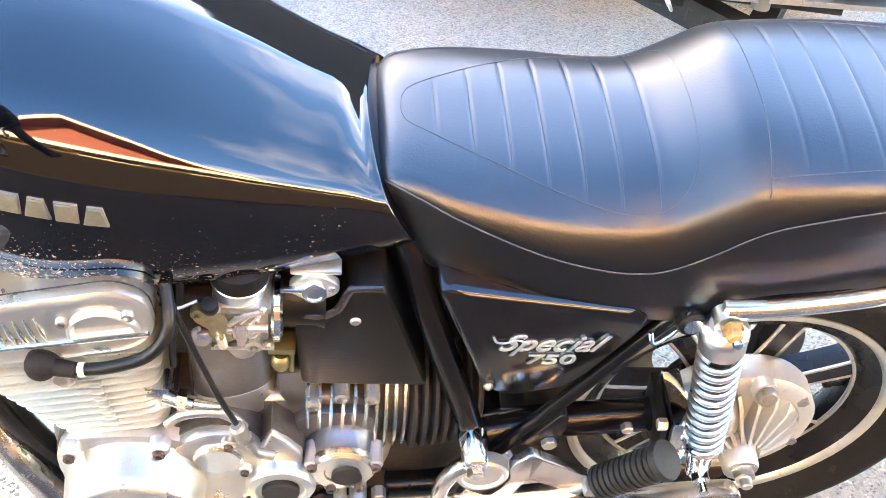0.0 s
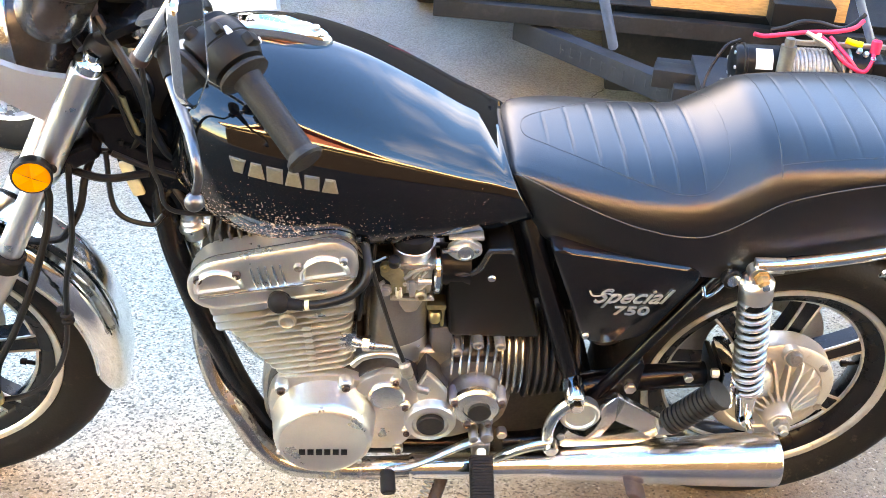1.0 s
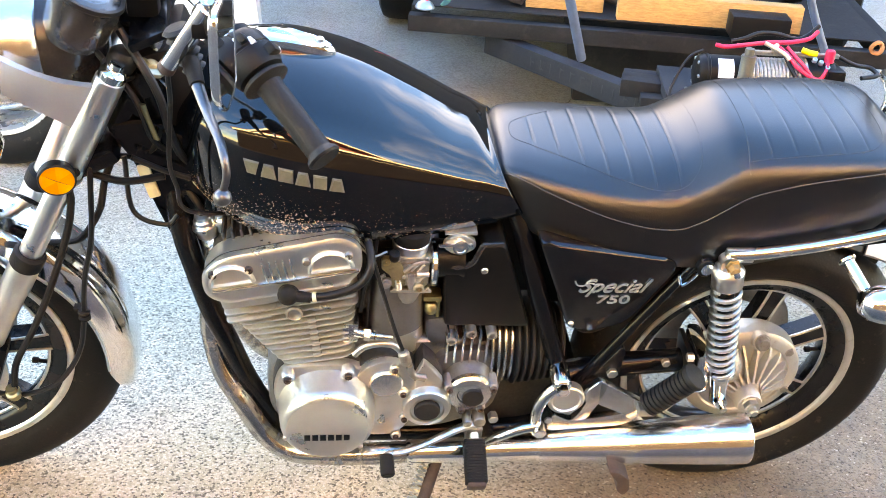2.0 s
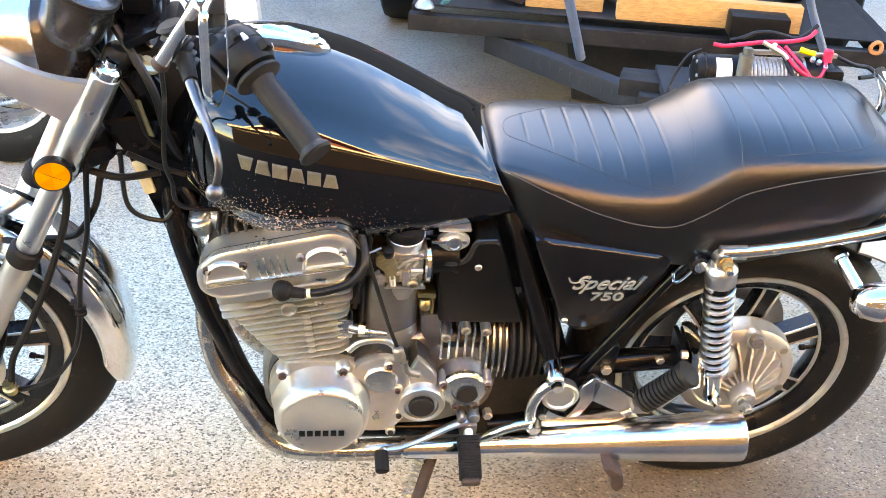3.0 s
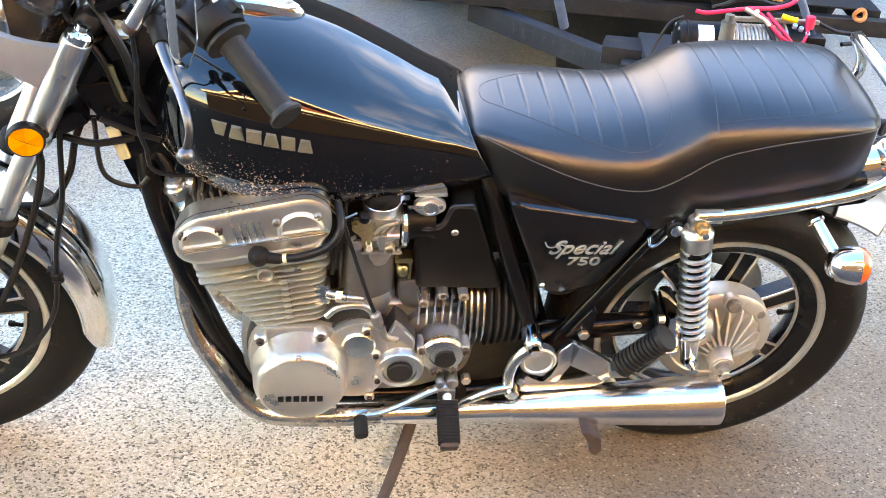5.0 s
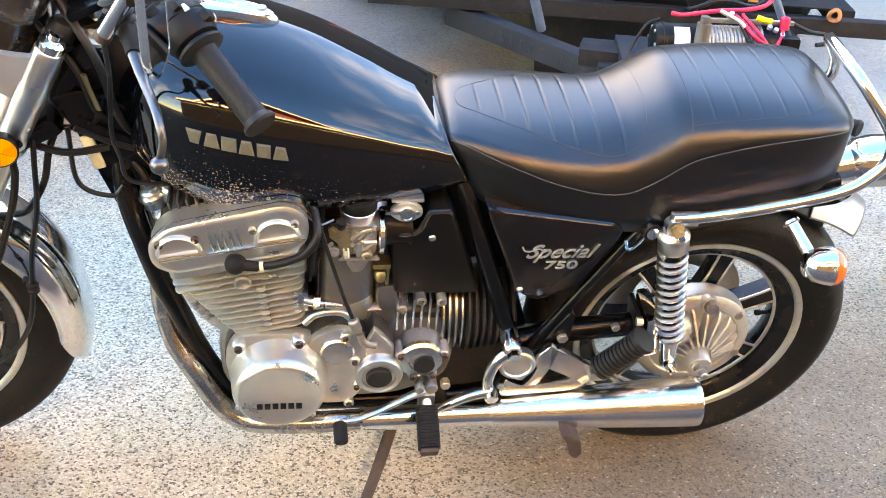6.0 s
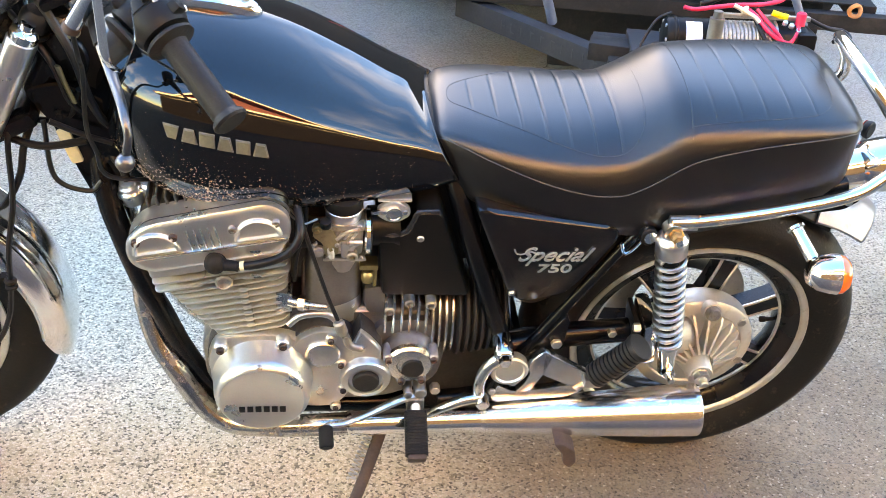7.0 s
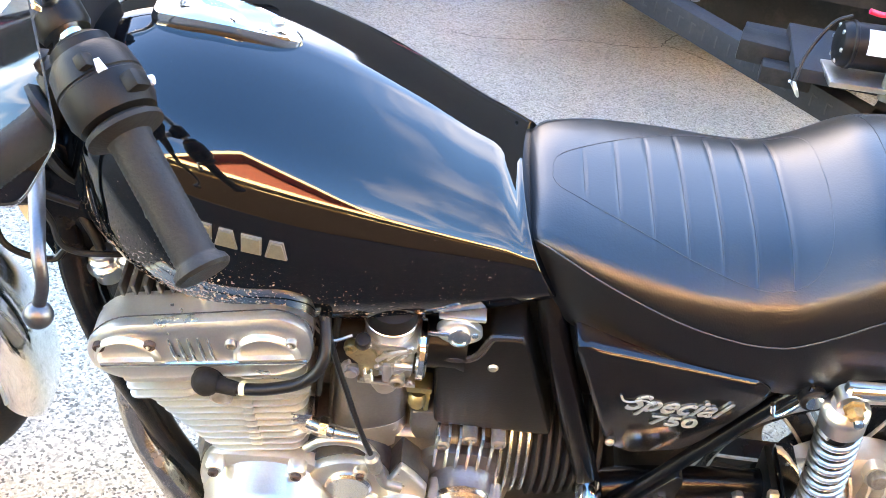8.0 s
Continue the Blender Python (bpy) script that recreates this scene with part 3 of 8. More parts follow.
def build_tank():
    bm = B()
    shape = [(p.x, p.y) for p in TANK_SHAPE]
    sections = []
    for x in lin(TX[0], TX[-1], 46):
        left = [tank_point(x, f, h, -1) for f, h in shape]
        right = [tank_point(x, f, h, 1) for f, h in shape]
        sections.append(left + right[:0:-1])
    last, mid = sections[-1], Vector((0, 0, 0.762))
    for d, k in ((0.002, 0.992), (0.003, 0.972)):
        sections.append([Vector((v.x + d, v.y * k, mid.z + (v.z - mid.z) * k)) for v in last])
    loft(bm, sections)
    tank = part("fuel_tank", bm, TANK_BLACK, bike, "gloss black teardrop fuel tank with rust pits along its lower flank", 60)
    bm = B()
    for side in (-1, 1):
        tube(bm, [tank_point(x, 0.86, -0.004, side) for x in lin(-0.26, 0.25, 14)], 0.003, 6, 2)
    part("seam", bm, TANK_BLACK, tank)
    # filler cap: long chrome hinged cover on the ridge
    bm = B()
    pts = [(-0.190, -0.018), (-0.16, -0.025), (-0.10, -0.024), (-0.060, -0.017), (-0.040, 0.0)]
    ring = pts + [(x, -y) for x, y in pts[::-1][1:]] + [(-0.195, 0.012), (-0.195, -0.012)]
    ring = outline(ring, 0.012, 3)
    cx = sum(p[0] for p in ring) / len(ring)
    loft(bm, [[Vector((cx + (x - cx) * k, y * k, tank_top(x) + h)) for x, y in ring] for h, k in ((-0.008, 1), (0.005, 1), (0.011, 0.94), (0.014, 0.78), (0.015, 0.4))])
    cap = part("filler_cap", bm, CHROME, tank, "chrome hinged fuel cap cover")
    bm = B()
    drum(bm, (-0.07, 0, tank_top(-0.07) + 0.011), (0, 0, 1), 0.007, 0.007)
    part("lock", bm, STEEL, cap)
    # badge: six plain raised blocks
    for i, (top_w, low_w) in enumerate(((1.15, 0.55), (0.62, 1.15), (1.1, 1.1), (0.62, 1.15), (1.0, 1.0), (0.62, 1.15))):
        x0 = -0.168 + i * 0.0248
        for k, (grow, off, mt) in enumerate(((0.0016, 0.0, BADGE_DARK), (0.0, 0.0016, BADGE_GOLD))):
            bm = B()
            rows = []
            for d in (-0.001, 0.0025):
                row = []
                for dx, h in ((-0.0084 * top_w - grow, 0.556), (0.0084 * top_w + grow, 0.556), (0.0084 * low_w + grow, 0.484), (-0.0084 * low_w - grow, 0.484)):
                    x = x0 + dx
                    hh = h + (x0 + 0.10) * -0.12 + (0.006 if h > 0.53 else -0.006) * (grow > 0)
                    f = float(np.interp(hh, [q.y for q in TANK_SHAPE][::-1], [q.x for q in TANK_SHAPE][::-1]))
                    row.append(tank_point(x, f, hh) + Vector((0, -d - off, 0)))
                rows.append(row)
            loft(bm, rows)
            part("badge_block" if k else "badge_edge", bm, mt, tank, "pale gold raised badge block" if k else "", 20)
    # fuel tap under the rear of the tank
    bm = B()
    box(bm, (0.153, -0.140, 0.7035), (0.052, 0.022, 0.006), 0.002)
    plate(bm, outline([(0.152 + 0.026 * math.cos(a) * (1.0 if abs(math.cos(a)) > 0.9 else 0.86), 0.684 + 0.019 * math.sin(a)) for a in lin(0, 5.89, 16)], 0.003, 2), -0.146, -0.156, 0.002)
    lathe(bm, [(0.013, 0), (0.013, 0.03)], (0.152, -0.12, 0.686), (0, -1, 0.10), 16)
    tap = part("fuel_tap", bm, ALLOY, bike, "cast alloy fuel tap")
    bm = B()
    lathe(bm, [(0.0125, 0), (0.0125, 0.008), (0.009, 0.009), (0.0085, 0.007), (0.0, 0.007)], (0.152, -0.156, 0.685), (0, -1, 0.10), 20)
    box(bm, (0.132, -0.160, 0.688), (0.030, 0.006, 0.006), 0.002)
    for dx in (-0.017, 0.017):
        drum(bm, (0.152 + dx, -0.155, 0.685), (0, -1, 0.1), 0.004, 0.004)
    part("lever", bm, ALLOY_POLISHED, tap)
    return tank


build_tank()

# ---- seat
SX = (0.210, 0.222, 0.25, 0.30, 0.38, 0.45, 0.50, 0.53, 0.56, 0.585, 0.62, 0.70, 0.78, 0.83, 0.865, 0.885)
seat_top = eased(SX, (0.778, 0.794, 0.801, 0.800, 0.798, 0.798, 0.804, 0.820, 0.840, 0.855, 0.858, 0.858, 0.856, 0.852, 0.846, 0.832))
seat_half = eased(SX, (0.076, 0.094, 0.112, 0.134, 0.153, 0.158, 0.158, 0.157, 0.156, 0.155, 0.154, 0.150, 0.144, 0.137, 0.125, 0.100))
seat_pipe = eased(SX, (0.772, 0.782, 0.780, 0.766, 0.741, 0.724, 0.722, 0.733, 0.752, 0.771, 0.790, 0.809, 0.819, 0.823, 0.824, 0.818))
seat_low = eased(SX, (0.735, 0.718, 0.704, 0.690, 0.676, 0.664, 0.656, 0.652, 0.650, 0.650, 0.652, 0.668, 0.688, 0.699, 0.704, 0.712))
SEAT_SHAPE = [(0.0, 0.0), (0.18, 0.006), (0.36, 0.034), (0.50, 0.088), (0.62, 0.170), (0.72, 0.265), (0.80, 0.37), (0.85, 0.43), (0.885, 0.49), (0.92, 0.58), (0.955, 0.71), (0.982, 0.845), (1.0, 1.0)]


def seat_section(x, dip=None):
    t, w, p, lo = seat_top(x), seat_half(x), seat_pipe(x), seat_low(x)
    half = [(f, t - (t - p) * h) for f, h in SEAT_SHAPE]
    if dip:
        half = [(f, z - dip(x, f)) for f, z in half]
    half += [(1.012, p - 0.25 * (p - lo)), (1.03, p - 0.7 * (p - lo)), (1.03, lo - 0.006), (0.97, lo - 0.014), (0.4, lo - 0.014)]
    left = [Vector((x, -w * f, z)) for f, z in half]
    right = [Vector((x, w * f, z)) for f, z in half]
    return left + right[:0:-1]


FRONT_PLEATS = [0.2735 + 0.0377 * i for i in range(7)]
REAR_PLEATS = [0.636 + 0.0405 * i for i in range(5)]


def seat_height(x, f):
    h = float(np.interp(abs(f), [a for a, b in SEAT_SHAPE], [b for a, b in SEAT_SHAPE]))
    return seat_top(x) - (seat_top(x) - seat_pipe(x)) * h


FRONT_FIELD = eased((0.2375, 0.2390, 0.246, 0.267, 0.306, 0.346, 0.400, 0.456, 0.497, 0.520, 0.534, 0.540, 0.542), (0.0, 0.12, 0.24, 0.34, 0.465, 0.57, 0.69, 0.775, 0.785, 0.74, 0.62, 0.40, 0.0))
REAR_FIELD = eased((0.600, 0.601, 0.65, 0.70, 0.77, 0.81, 0.832, 0.840, 0.842), (0.80, 0.80, 0.80, 0.80, 0.79, 0.74, 0.58, 0.32, 0.0))


def border_at(x):
    """Half width of the stitched field, as a share of the seat's: narrow at the nose."""
    if x <= 0.238 or x >= 0.842 or 0.542 <= x <= 0.600:
        return 0.0
    return FRONT_FIELD(x) if x < 0.56 else REAR_FIELD(x)


def pleat_dip(x, f):
    """Stitched grooves across the top."""
    edge = border_at(x)
    if f > edge:
        return 0.0
    fade = max(0.0, min(1.0, (edge - f) / 0.05))
    out = 0.0
    for q in FRONT_PLEATS + REAR_PLEATS:
        out = max(out, (0.0013 if q < 0.6 else 0.0006) * math.exp(-((x - q - 0.003 * f * f) / 0.0026) ** 2))
    return out * fade


def build_seat():
    bm = B()
    xs = sorted({*lin(0.210, 0.885, 90), *[q + d for q in FRONT_PLEATS + REAR_PLEATS for d in lin(-0.007, 0.009, 13)]})
    stations = []
    for x in xs:
        if 0.210 <= x <= 0.885 and (not stations or x - stations[-1] > 0.0011):
            stations.append(x)
    loft(bm, [seat_section(x, pleat_dip) for x in stations])
    seat = part("seat", bm, VINYL, bike, "black vinyl stepped dual seat with stitched pleats", 60)
    bm = B()
    for side in (-1, 1):
        tube(bm, [(x, side * (seat_half(x) * 1.002 + 0.001), seat_pipe(x)) for x in lin(0.212, 0.880, 44)], 0.0010, 6, 2)
    part("piping", bm, PIPING, seat, "thin grey piping")
    stitch = B()
    for xs0, xs1 in ((0.238, 0.542), (0.601, 0.842)):
        for side in (-1, 1):
            line = []
            for u in lin(0, math.pi, 60):
                x = xs0 + (xs1 - xs0) * (0.5 - 0.5 * math.cos(u))
                f = border_at(x)
                line.append((x, side * seat_half(x) * f, seat_height(x, f) + 0.0001))
            tube(stitch, line, 0.0005, 5, 1)
    for q in FRONT_PLEATS + REAR_PLEATS:
        edge = border_at(q) - 0.02
        line = []
        for f in lin(-edge, edge, 34):
            x = q + 0.003 * f * f
            line.append((x, seat_half(x) * f, seat_height(x, f) - (0.0011 if q < 0.6 else 0.0007)))
        tube(stitch, line, 0.0005, 5, 1)
    line = []
    for f in lin(-0.90, 0.90, 40):
        x = 0.604 - 0.006 * f * f
        line.append((x, seat_half(x) * f, seat_height(x, f) - 0.0002))
    seam = B()
    tube(seam, line, 0.0011, 6, 1)
    part("cushion_seam", seam, VINYL, seat)
    part("stitching", stitch, STITCH, seat, "pale grey stitching")
    bm = B()
    for side in (-1, 1):
        tube(bm, [(x, side * (seat_half(x) - 0.012), seat_low(x) - 0.008) for x in lin(0.30, 0.86, 20)], 0.006, 6, 2)
    part("seat_base", bm, BLACK_SATIN, seat)


STITCH = surface("grey_stitching", (0.04, 0.04, 0.042), 0.6, 0.0, 0.15, 60, 300, 0.05, 0.05)
PIPING = surface("grey_piping", (0.05, 0.05, 0.05), 0.5, 0.0, 0.15, 60, 300, 0.05, 0.05)
build_seat()


# ---- wheels
def wheel(name, centre, tyre_r, tyre_w, rim_r, steer, label, spokes=7, phase=17.0, disc=False):
    """Cast wheel: black body, bare machined edges; tyre with a grooved tread."""
    c = Vector(centre)
    hub = new(name)
    hub.empty_display_size = 0.05
    hub.parent = bike
    tagged(hub, label)
    tw = tyre_w / 2
    prof = [(rim_r - 0.012, -tw * 0.62), (rim_r + 0.004, -tw * 0.70), (rim_r + 0.02, -tw * 0.90), (rim_r + 0.5 * (tyre_r - rim_r), -tw), (tyre_r - 0.030, -tw * 0.90),
            (tyre_r - 0.014, -tw * 0.68), (tyre_r - 0.004, -tw * 0.36), (tyre_r, 0)]
    prof = [(p.x, p.y) for p in smooth_line([(r, h, 0) for r, h in prof], 3)]
    prof = prof + [(r, -h) for r, h in prof[::-1][1:]]
    bm = B()
    lathe(bm, prof, c, (0, 1, 0), 72, ring=True)
    bm.transform(steer)
    tyre = part("tyre", bm, TYRE, hub, "worn black rubber tyre")
    bm = B()
    n = 84
    for i in range(n):
        for s in (-1, 1):
            a = 2 * math.pi * (i + 0.25 * s) / n
            d = Vector((math.cos(a), 0, math.sin(a)))
            tng = Vector((-math.sin(a), 0, math.cos(a)))
            pts = [c + d * (r + 0.0008) + Vector((0, s * h, 0)) + tng * (0.010 * k) for k, (r, h) in enumerate(((tyre_r - 0.001, tw * 0.12), (tyre_r - 0.006, tw * 0.42), (tyre_r - 0.019, tw * 0.76)))]
            rows = []
            for p in pts:
                rows.append((p + tng * 0.0022, p - tng * 0.0022))
            vs = [[bm.verts.new(q) for q in r] for r in rows]
            for x, y in zip(vs, vs[1:]):
                bm.faces.new((x[0], x[1], y[1], y[0]))
    bm.transform(steer)
    part("tread_groove", bm, TREAD, tyre)
    # rim barrel
    w = tw * 0.66
    bm = B()
    lathe(bm, [(rim_r - 0.004, -w), (rim_r - 0.03, -w * 0.80), (rim_r - 0.042, -w * 0.4), (rim_r - 0.045, 0), (rim_r - 0.042, w * 0.4), (rim_r - 0.03, w * 0.8), (rim_r - 0.004, w),
               (rim_r - 0.004, w * 0.7), (rim_r - 0.02, w * 0.6), (rim_r - 0.02, -w * 0.6), (rim_r - 0.004, -w * 0.7)], c, (0, 1, 0), 72, ring=True)
    bm.transform(steer)
    rim = part("rim", bm, BLACK_WHEEL, hub, "black cast wheel rim", 50)
    bm = B()
    for s in (-1, 1):
        lathe(bm, [(rim_r - 0.013, s * (w * 0.80)), (rim_r - 0.012, s * (w - 0.003)), (rim_r - 0.008, s * (w + 0.003)), (rim_r - 0.005, s * (w + 0.004)), (rim_r + 0.002, s * (w + 0.004)), (rim_r + 0.004, s * w), (rim_r - 0.004, s * w * 0.85)], c, (0, 1, 0), 72, ring=True)
    bm.transform(steer)
    part("rim_lip", bm, RIM_LIP, rim, "bare machined rim edge")
    bm = B()
    lathe(bm, [(rim_r - 0.0445, -w * 0.40 - 0.003), (rim_r - 0.0455, -w * 0.40), (rim_r - 0.0445, -w * 0.40 + 0.003), (rim_r - 0.040, -w * 0.40 + 0.003), (rim_r - 0.040, -w * 0.40 - 0.003)], c, (0, 1, 0), 72, ring=True)
    bm.transform(steer)
    part("rim_edge", bm, RIM_LIP, rim, "bare machined inner rim edge")
    bm = B()
    drum(bm, c - Vector((0, 0.05, 0)), (0, 1, 0), 0.052, 0.10, 0.006, 32)
    lathe(bm, [(0.085, -0.014), (0.090, 0), (0.085, 0.014)], c, (0, 1, 0), 32)
    bm.transform(steer)
    part("hub", bm, BLACK_WHEEL, hub)
    for i in range(spokes):
        a = radians(phase + 360 / spokes * i)
        bm, edge = B(), B()
        rows = []
        for s in lin(0, 1, 8):
            r = 0.045 + (rim_r - 0.062) * s
            th = a + 0.02 * s * s
            half = 0.020 - 0.004 * math.sin(math.pi * s) + 0.004 * (max(0, s - 0.80) / 0.20) ** 2
            d, tg = Vector((math.cos(th), 0, math.sin(th))), Vector((-math.sin(th), 0, math.cos(th)))
            mid = c + d * r
            rows.append((mid, tg * half))
        loft(bm, [[m + t + Vector((0, -0.014, 0)), m + t * 0.7 + Vector((0, -0.019, 0)), m - t * 0.7 + Vector((0, -0.019, 0)), m - t + Vector((0, -0.014, 0)), m - t + Vector((0, 0.016, 0)), m + t + Vector((0, 0.016, 0))] for m, t in rows])
        bm.transform(steer)
        sp = part("spoke", bm, BLACK_WHEEL, hub, smooth=25)
        for sg in (-1, 1):
            tube(edge, [m + sg * t * 0.92 + Vector((0, -0.0175, 0)) for m, t in rows], 0.0028, 6, 1)
        edge.transform(steer)
        part("spoke_edge", edge, RIM_LIP, sp, "bare metal spoke edges")
    # tyre valve
    bm = B()
    va = radians(phase - 20)
    d = Vector((math.cos(va), 0, math.sin(va)))
    lathe(bm, [(0.004, 0), (0.004, 0.018), (0.006, 0.019), (0.006, 0.028), (0.003, 0.030)], c + d * (rim_r - 0.042), -d, 10)
    bm.transform(steer)
    part("valve", bm, RUBBER, hub)
    if disc:
        for s in (-1, 1):
            bm = B()
            lathe(bm, [(0.085, s * 0.062), (0.085, s * 0.067), (0.134, s * 0.067), (0.134, s * 0.062)], c, (0, 1, 0), 48, ring=True)
            bm.transform(steer)
            part("brake_disc", bm, STEEL, hub, "steel brake disc")
            bm = B()
            lathe(bm, [(0.04, s * 0.056), (0.04, s * 0.070), (0.086, s * 0.070), (0.086, s * 0.060)], c, (0, 1, 0), 36, ring=True)
            bm.transform(steer)
            part("disc_carrier", bm, BLACK_WHEEL, hub)
    return hub


TREAD = surface("tread_groove", (0.008, 0.008, 0.008), 0.8, 0.0, 0.2, 60, 300, 0.1, 0.05)
NO_TURN = Matrix()
REAR = Vector((0.725, -0.028, 0.320))
GUARD = Vector((0.735, 0.0, 0.320))
wheel("rear_wheel", REAR, 0.316, 0.132, 0.2215, NO_TURN, "black cast rear wheel with bare metal edges", phase=22.5)

STEER_ANGLE = 5.0
HEAD = Vector((-0.325, 0.0, 0.86))
STEER_AXIS = Vector((0.454, 0.0, 0.891)).normalized()
STEER = Matrix.Translation(HEAD) @ Matrix.Rotation(radians(STEER_ANGLE), 4, STEER_AXIS) @ Matrix.Translation(-HEAD)
FRONT = Vector((-0.745, 0.0, 0.335))
wheel("front_wheel", FRONT, 0.335, 0.096, 0.240, STEER, "black cast front wheel with bare metal edges", phase=2.0, disc=True)


# ---- front end
def steered(name, bm, material, parent=None, label="", smooth=38.0):
    bm.transform(STEER)
    return part(name, bm, material, parent or bike, label, smooth)


def fork_point(h, side, ahead=0.0):
    """A point on a fork leg at height h along the bike."""
    x = -0.372 - (0.945 - h) * 0.487
    return Vector((x - ahead, side * 0.104, h))


def build_fork():
    for side in (-1, 1):
        a, b, c, d = (fork_point(h, side) for h in (0.950, 0.785, 0.625, 0.36))
        bm = B()
        axis = (b - a).normalized()
        lathe(bm, rounded(0.0218, 0, (b - a).length, 0.003), a, axis, 28)
        lathe(bm, rounded(0.0245, 0, 0.012, 0.003), b - axis * 0.006, axis, 28)
        leg = steered("fork_shroud", bm, CHROME_DULL, label="satin chrome upper fork cover")
        bm = B()
        drum(bm, a + Vector((0, 0, 0)) + axis * ((b - a).length - 0.02) + Vector((0.006, -0.020 if side < 0 else 0.020, 0)), (0, side, 0), 0.008, 0.004)
        steered("plug", bm, RUBBER, leg)
        bm = B()
        lathe(bm, [(0.0185, 0), (0.0185, (c - b).length)], b, (c - b), 24)
        steered("fork_tube", bm, CHROME_DULL, label="satin chrome fork stanchion")
        bm = B()
        lathe(bm, [(0.022, -0.012), (0.026, -0.008), (0.026, 0.016), (0.023, 0.020)], c, (d - c), 24)
        steered("dust_seal", bm, RUBBER)
        bm = B()
        lathe(bm, [(0.023, 0.0), (0.0245, 0.01), (0.0245, 0.05), (0.0225, 0.06), (0.0225, (d - c).length - 0.04), (0.026, (d - c).length - 0.02), (0.026, (d - c).length + 0.02), (0.018, (d - c).length + 0.03)], c + (d - c).normalized() * 0.018, (d - c), 24)
        box(bm, d + Vector((-0.028, 0, -0.02)), (0.07, 0.036, 0.055), 0.008, Matrix.Rotation(radians(26), 4, "Y"))
        steered("fork_slider", bm, ALLOY, label="cast alloy fork slider")
        bm = B()
        tube(bm, [d + Vector((-0.03, 0, -0.02)), FRONT + Vector((0, side * 0.09, 0))], 0.02, 12)
        hexagon(bm, FRONT + Vector((0, side * 0.105, 0)), (0, side, 0), 0.014, 0.014)
        steered("axle_clamp", bm, ALLOY)
    # yokes
    bm = B()
    for h, sx, sy, sz in ((1.004, 0.062, 0.200, 0.014), (0.80, 0.085, 0.225, 0.026)):
        p = (fork_point(h, -1) + fork_point(h, 1)) / 2
        box(bm, p + Vector((0.03, 0, 0)), (sx, sy, sz), sz * 0.4, Matrix.Rotation(radians(-26), 4, "Y"))
    tube(bm, [(-0.335, 0, 1.0), (-0.235, 0, 0.80)], 0.030, 16)
    steered("fork_yoke", bm, BLACK_FRAME, label="black painted fork yokes")
    for side in (-1, 1):
        bm = B()
        p = fork_point(0.950, side)
        lathe(bm, [(0.019, -0.004), (0.020, 0.002), (0.020, 0.012), (0.016, 0.016), (0.010, 0.017), (0.010, 0.026), (0.0, 0.027)], p, (0.44, 0, 0.9), 24)
        steered("fork_cap", bm, CHROME, label="bright fork cap")
    # amber side reflector on the left and right lower yoke ends
    for side in (-1, 1):
        p = fork_point(0.775, side, -0.004) + Vector((-0.008, side * 0.036, 0.028))
        n = Vector((0.10, side, 0.02)).normalized()
        bm = B()
        lathe(bm, [(0.026, -0.012), (0.0275, -0.008), (0.0275, 0.004), (0.0255, 0.006), (0.024, 0.004)], p, n, 36)
        rfl = steered("side_reflector", bm, BLACK_PLASTIC, label="round amber side reflector in a black rim")
        u = Vector((0, 0, 1)) - n * n.z
        u.normalize()
        v = n.cross(u)
        for i in range(6):
            bm = B()
            arc = [p + n * 0.005 + 0.0245 * (math.cos(q) * u + math.sin(q) * v) for q in lin(radians(60 * i), radians(60 * i + 60), 7)]
            mid = bm.verts.new(p + n * (0.007 if i % 2 else 0.0055))
            vs = [bm.verts.new(q) for q in arc]
            for a, b in zip(vs, vs[1:]):
                bm.faces.new((mid, a, b))
            steered("lens_segment", bm, AMBER if i % 2 else AMBER_DARK, rfl)
        bm = B()
        tube(bm, [p - n * 0.01, p - n * 0.03 + Vector((0.01, 0, 0.0))], 0.007, 8)
        steered("bracket", bm, CHROME, rfl)


build_fork()


